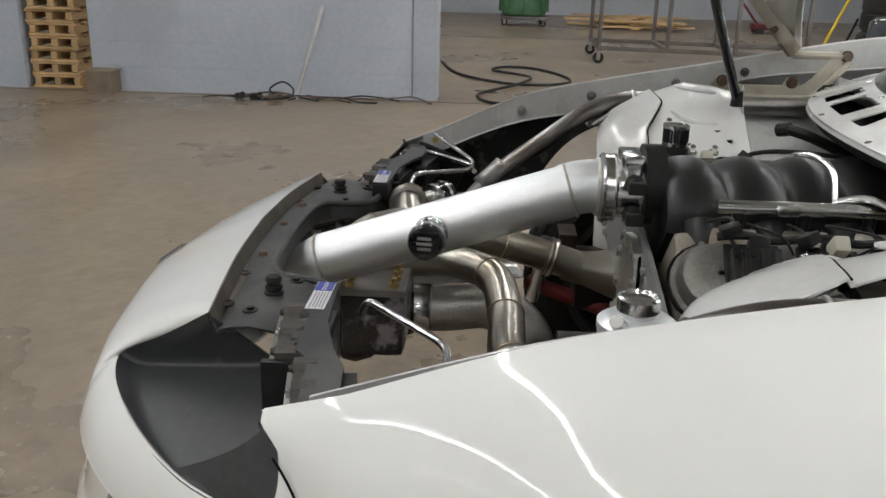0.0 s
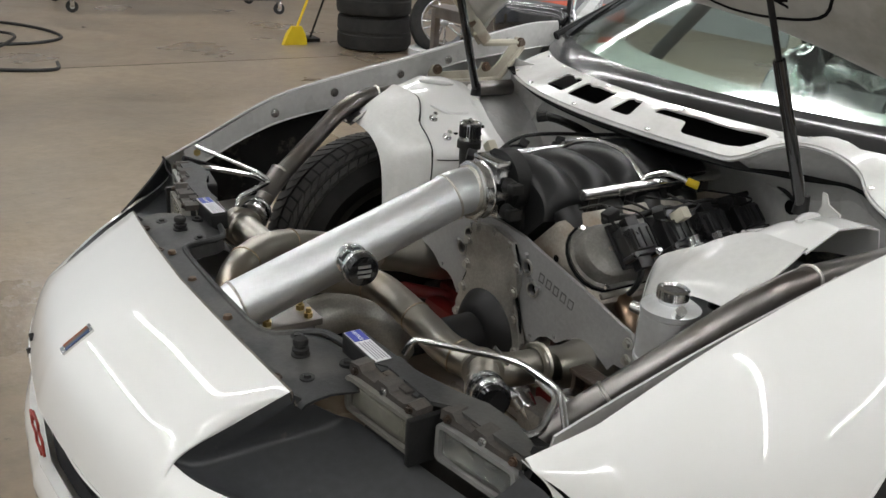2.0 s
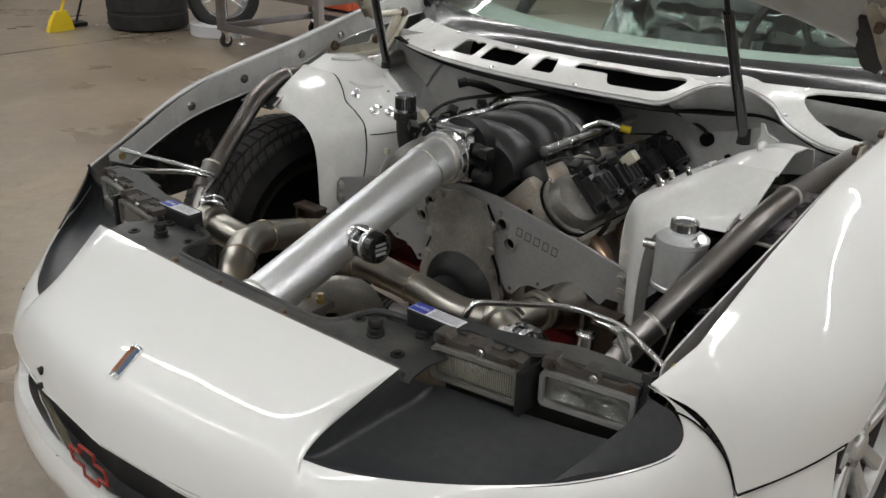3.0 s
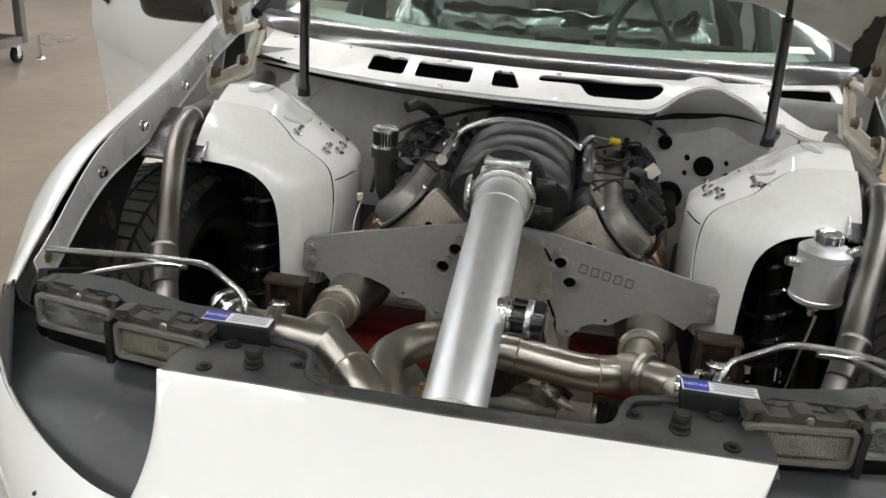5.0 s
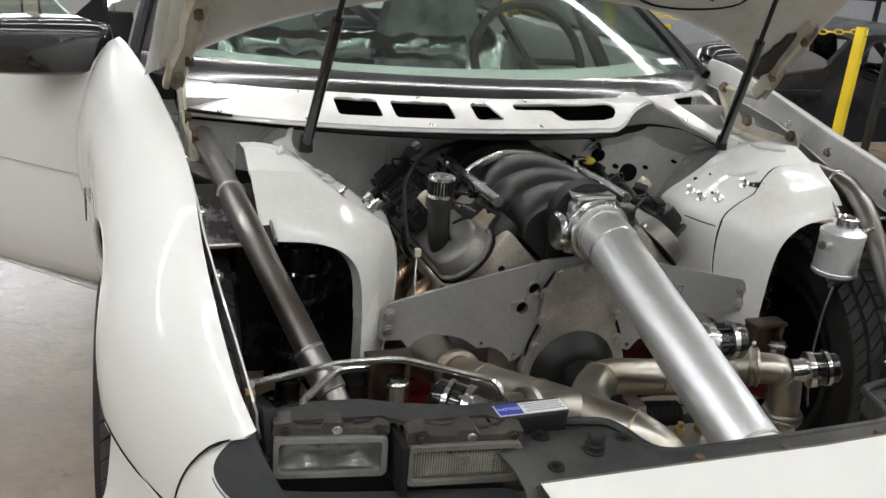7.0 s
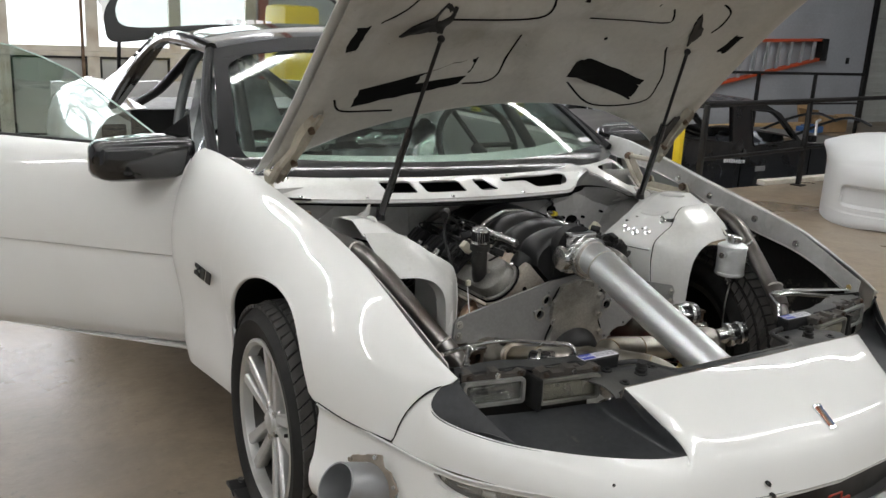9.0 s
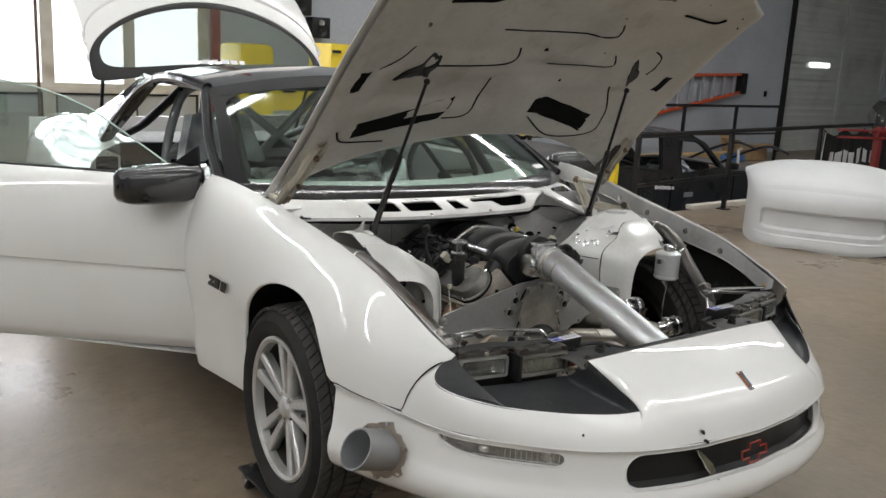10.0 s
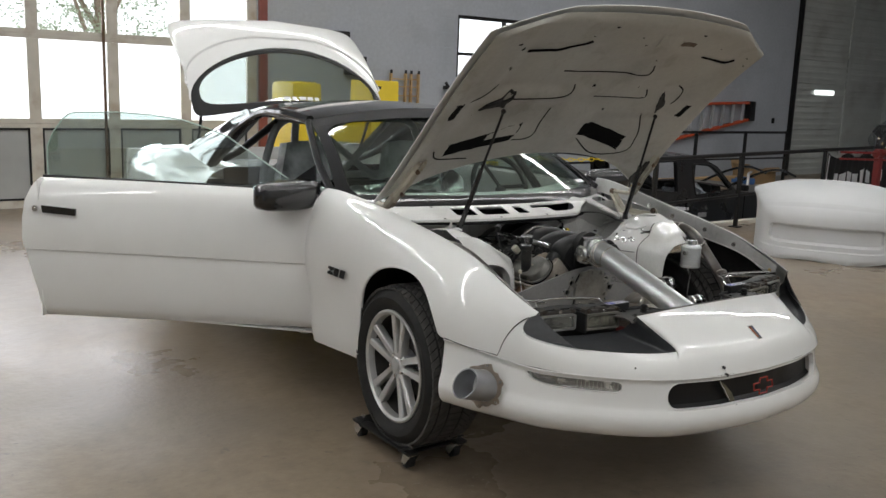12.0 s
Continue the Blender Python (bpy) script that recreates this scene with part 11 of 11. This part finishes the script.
def nose_pt(u, q):
    """u from -1 to 1 across, q a point of the section from the floor lip to the back edge."""
    k, z = q.x, q.y
    c = 1 - (1 - abs(u) ** 4.0) ** (1 / 2.4)
    wid = 0.66 + 0.05 * min(1, max(0, k) / 0.5)
    lat = u * wid
    # shallow rounded slot pressed into the front
    dx, dz = abs(lat) - 0.44, abs(z - 0.235) - 0.035
    d = math.hypot(max(dx, 0), max(dz, 0))
    slot = min(1, max(0, (0.050 - d) / 0.018)) if k < 0.05 else 0.0
    kk = k + (1.0 - k) * c * 0.95 + 0.042 * slot * slot * (3 - 2 * slot)
    drop = 0.10 * abs(u) ** 3 * min(1, max(0, (z - 0.35) / 0.25))
    wave = 0.012 * math.sin(lat * 9) * max(0, 1 - z / 0.1)
    z = max(0.0, z - drop + wave) + (0.02 * (1 - u * u) if z > 0.5 else 0)
    return NC + NL * lat + NK * (kk + 0.12) + Vector((0, 0, z))


NU = [math.sin(math.pi / 2 * q) for q in np.linspace(-0.998, 0.998, 121)]
cutrow = min(range(len(NPROF)), key=lambda k: abs(NPROF[k].y - 0.10))
for nm, rows_, lab in (("splitter_lip", NPROF[:cutrow + 1], "wavy white lower lip of the nose"), ("shell", NPROF[cutrow:cutrow + 1] + [Vector((0.001 + 0.006 * t, 0.10 + 0.26 * t, 0)) for t in np.linspace(0.04, 0.98, 26)] + [p for p in NPROF if p.y > 0.365], "matt white shell with a shallow blank slot")):
    bm = B()
    grid(bm, [[nose_pt(u, q) for q in rows_] for u in NU])
    thicken(bm, 0.006)
    part(nm, bm, PRIMERWHITE, nz, lab, 50)

# ---- north wall fittings ----
for k, (x0, x1, z0, z1) in enumerate(((2.71, 3.0, 1.81, 2.11), (3.0, 3.25, 1.56, 1.81))):
    sp = thing("speaker_box", ((x0 + x1) / 2, GY1 - 0.1, z0), "black loudspeaker box hung on the wall", "speaker")
    bm = B()
    box(bm, ((x0 + x1) / 2, GY1 - 0.10, (z0 + z1) / 2), (x1 - x0 - 0.01, 0.18, z1 - z0 - 0.01), bev=0.01)
    part("cabinet", bm, BLACKPAINT, sp)
    for f, r in ((0.36, 0.07), (0.72, 0.035)):
        bm = B()
        c = Vector(((x0 + x1) / 2, GY1 - 0.195, z0 + (z1 - z0) * f))
        lathe(bm, c, (0, -1, 0), [(r, 0.0), (r, 0.012), (r * 0.85, 0.010), (r * 0.35, -0.004), (r * 0.3, 0.006), (0.001, 0.008)], 20)
        part("cone", bm, SILVER if k and f > 0.5 else PLASTIC, sp)
cr = thing("wall_rack", (3.93, GY1 - 0.04, 1.15), "pale wooden rack of framed screens on the wall", "rack")
for x in (3.70, 3.93, 4.02, 4.14):
    bm = B()
    box(bm, (x, GY1 - 0.05, 1.34), (0.022, 0.05, 0.55), bev=0.003)
    part("upright", bm, WOOD, cr)
    bm = B()
    cyl(bm, (x, GY1 - 0.06, 1.615), (x, GY1 - 0.06, 1.66), 0.018, seg=10)
    part("hook", bm, BLACKPAINT, cr)
for z in (1.20, 1.32, 1.44, 1.54):
    for a, b in ((3.711, 3.919), (3.941, 4.009), (4.031, 4.129)):
        bm = B()
        box(bm, ((a + b) / 2, GY1 - 0.05, z), (b - a, 0.03, 0.014))
        part("slat", bm, WOOD, cr)
bm = B()
box(bm, (4.66, GY1 - 0.06, 1.45), (0.16, 0.10, 0.05), bev=0.008)
cyl(bm, (4.62, GY1 - 0.08, 1.47), (4.58, GY1 - 0.08, 1.52), 0.02, seg=10)
single("wall_bracket", bm, BLACKPAINT, (4.66, GY1 - 0.01, 1.42), "small black bracket beside the window", "bracket")

# yellow machine behind the car
ym = thing("yellow_lift", (2.1, 6.0, 0), "large yellow painted scissor lift behind the car", "lift")
bm = B()
box(bm, (1.62, 6.0, 0.78), (0.36, 0.55, 1.35), bev=0.07)
part("left_column", bm, YELLOW, ym)
bm = B()
box(bm, (2.62, 6.05, 0.80), (0.36, 0.5, 1.40), bev=0.03)
part("right_column", bm, YELLOW, ym)
bm = B()
box(bm, (2.12, 6.1, 1.02), (0.66, 0.30, 0.42), bev=0.02)
part("cross_body", bm, YELLOW, ym)
bm = B()
box(bm, (2.1, 6.0, 0.55), (1.3, 0.4, 0.20), bev=0.02)
part("lower_body", bm, YELLOW, ym)
bm = B()
box(bm, (2.05, 5.935, 1.05), (0.14, 0.02, 0.12), bev=0.004)
part("control_box", bm, BLACKPAINT, ym, "black control box")
bm = B()
box(bm, (2.5, 5.785, 1.42), (0.10, 0.01, 0.03))
part("decal_bar", bm, BLACKPAINT, ym)
bm = B()
box(bm, (2.1, 6.0, 0.05), (1.5, 0.9, 0.10), bev=0.02)
part("base", bm, BLACKPAINT, ym)

# trees beyond the glazed door
def tree(x, y, h, seed):
    random.seed(seed)
    ob = thing("tree", (x, y, 0), "leafy pale green tree outside the glazed door", "tree", "trees outside")
    bm = B()
    cyl(bm, (x, y, -0.1), (x + 0.1, y, h * 0.6), 0.12, 0.06, 10)
    for k in range(5):
        a = random.uniform(0, 6.3)
        cyl(bm, (x + 0.05, y, h * (0.3 + 0.06 * k)), (x + math.cos(a) * 0.8, y + math.sin(a) * 0.8, h * (0.6 + 0.06 * k)), 0.05, 0.015, 8)
    part("trunk", bm, OLDWOOD, ob)
    bm = B()
    for j in range(130):
        a, r, z = random.uniform(0, 6.3), random.uniform(0, 1) ** 0.6, random.uniform(-1, 1)
        cl = Vector((x + 1.6 * r * math.cos(a) * math.sqrt(1 - 0.8 * z * z), y + 0.8 * r * math.sin(a), h * 0.68 + 0.36 * h * z))
        spread = random.uniform(0.10, 0.26)
        for k in range(95):
            c = cl + Vector((random.gauss(0, spread), random.gauss(0, spread), random.gauss(0, spread * 0.6)))
            u = Vector((random.gauss(0, 1), random.gauss(0, 1), random.gauss(0, 1))).normalized()
            w = u.orthogonal().normalized()
            s = random.uniform(0.022, 0.046)
            bm.faces.new([bm.verts.new(c + q) for q in (u * s, w * s * 0.5, u * -s, w * s * -0.5)])
    part("crown", bm, LEAF, ob)


for k, (x, y, h) in enumerate(((-6.2, 12.3, 4.9), (-3.7, 12.6, 5.3), (-1.4, 12.2, 5.0), (1.2, 12.7, 5.2))):
    tree(x, y, h, 50 + k)
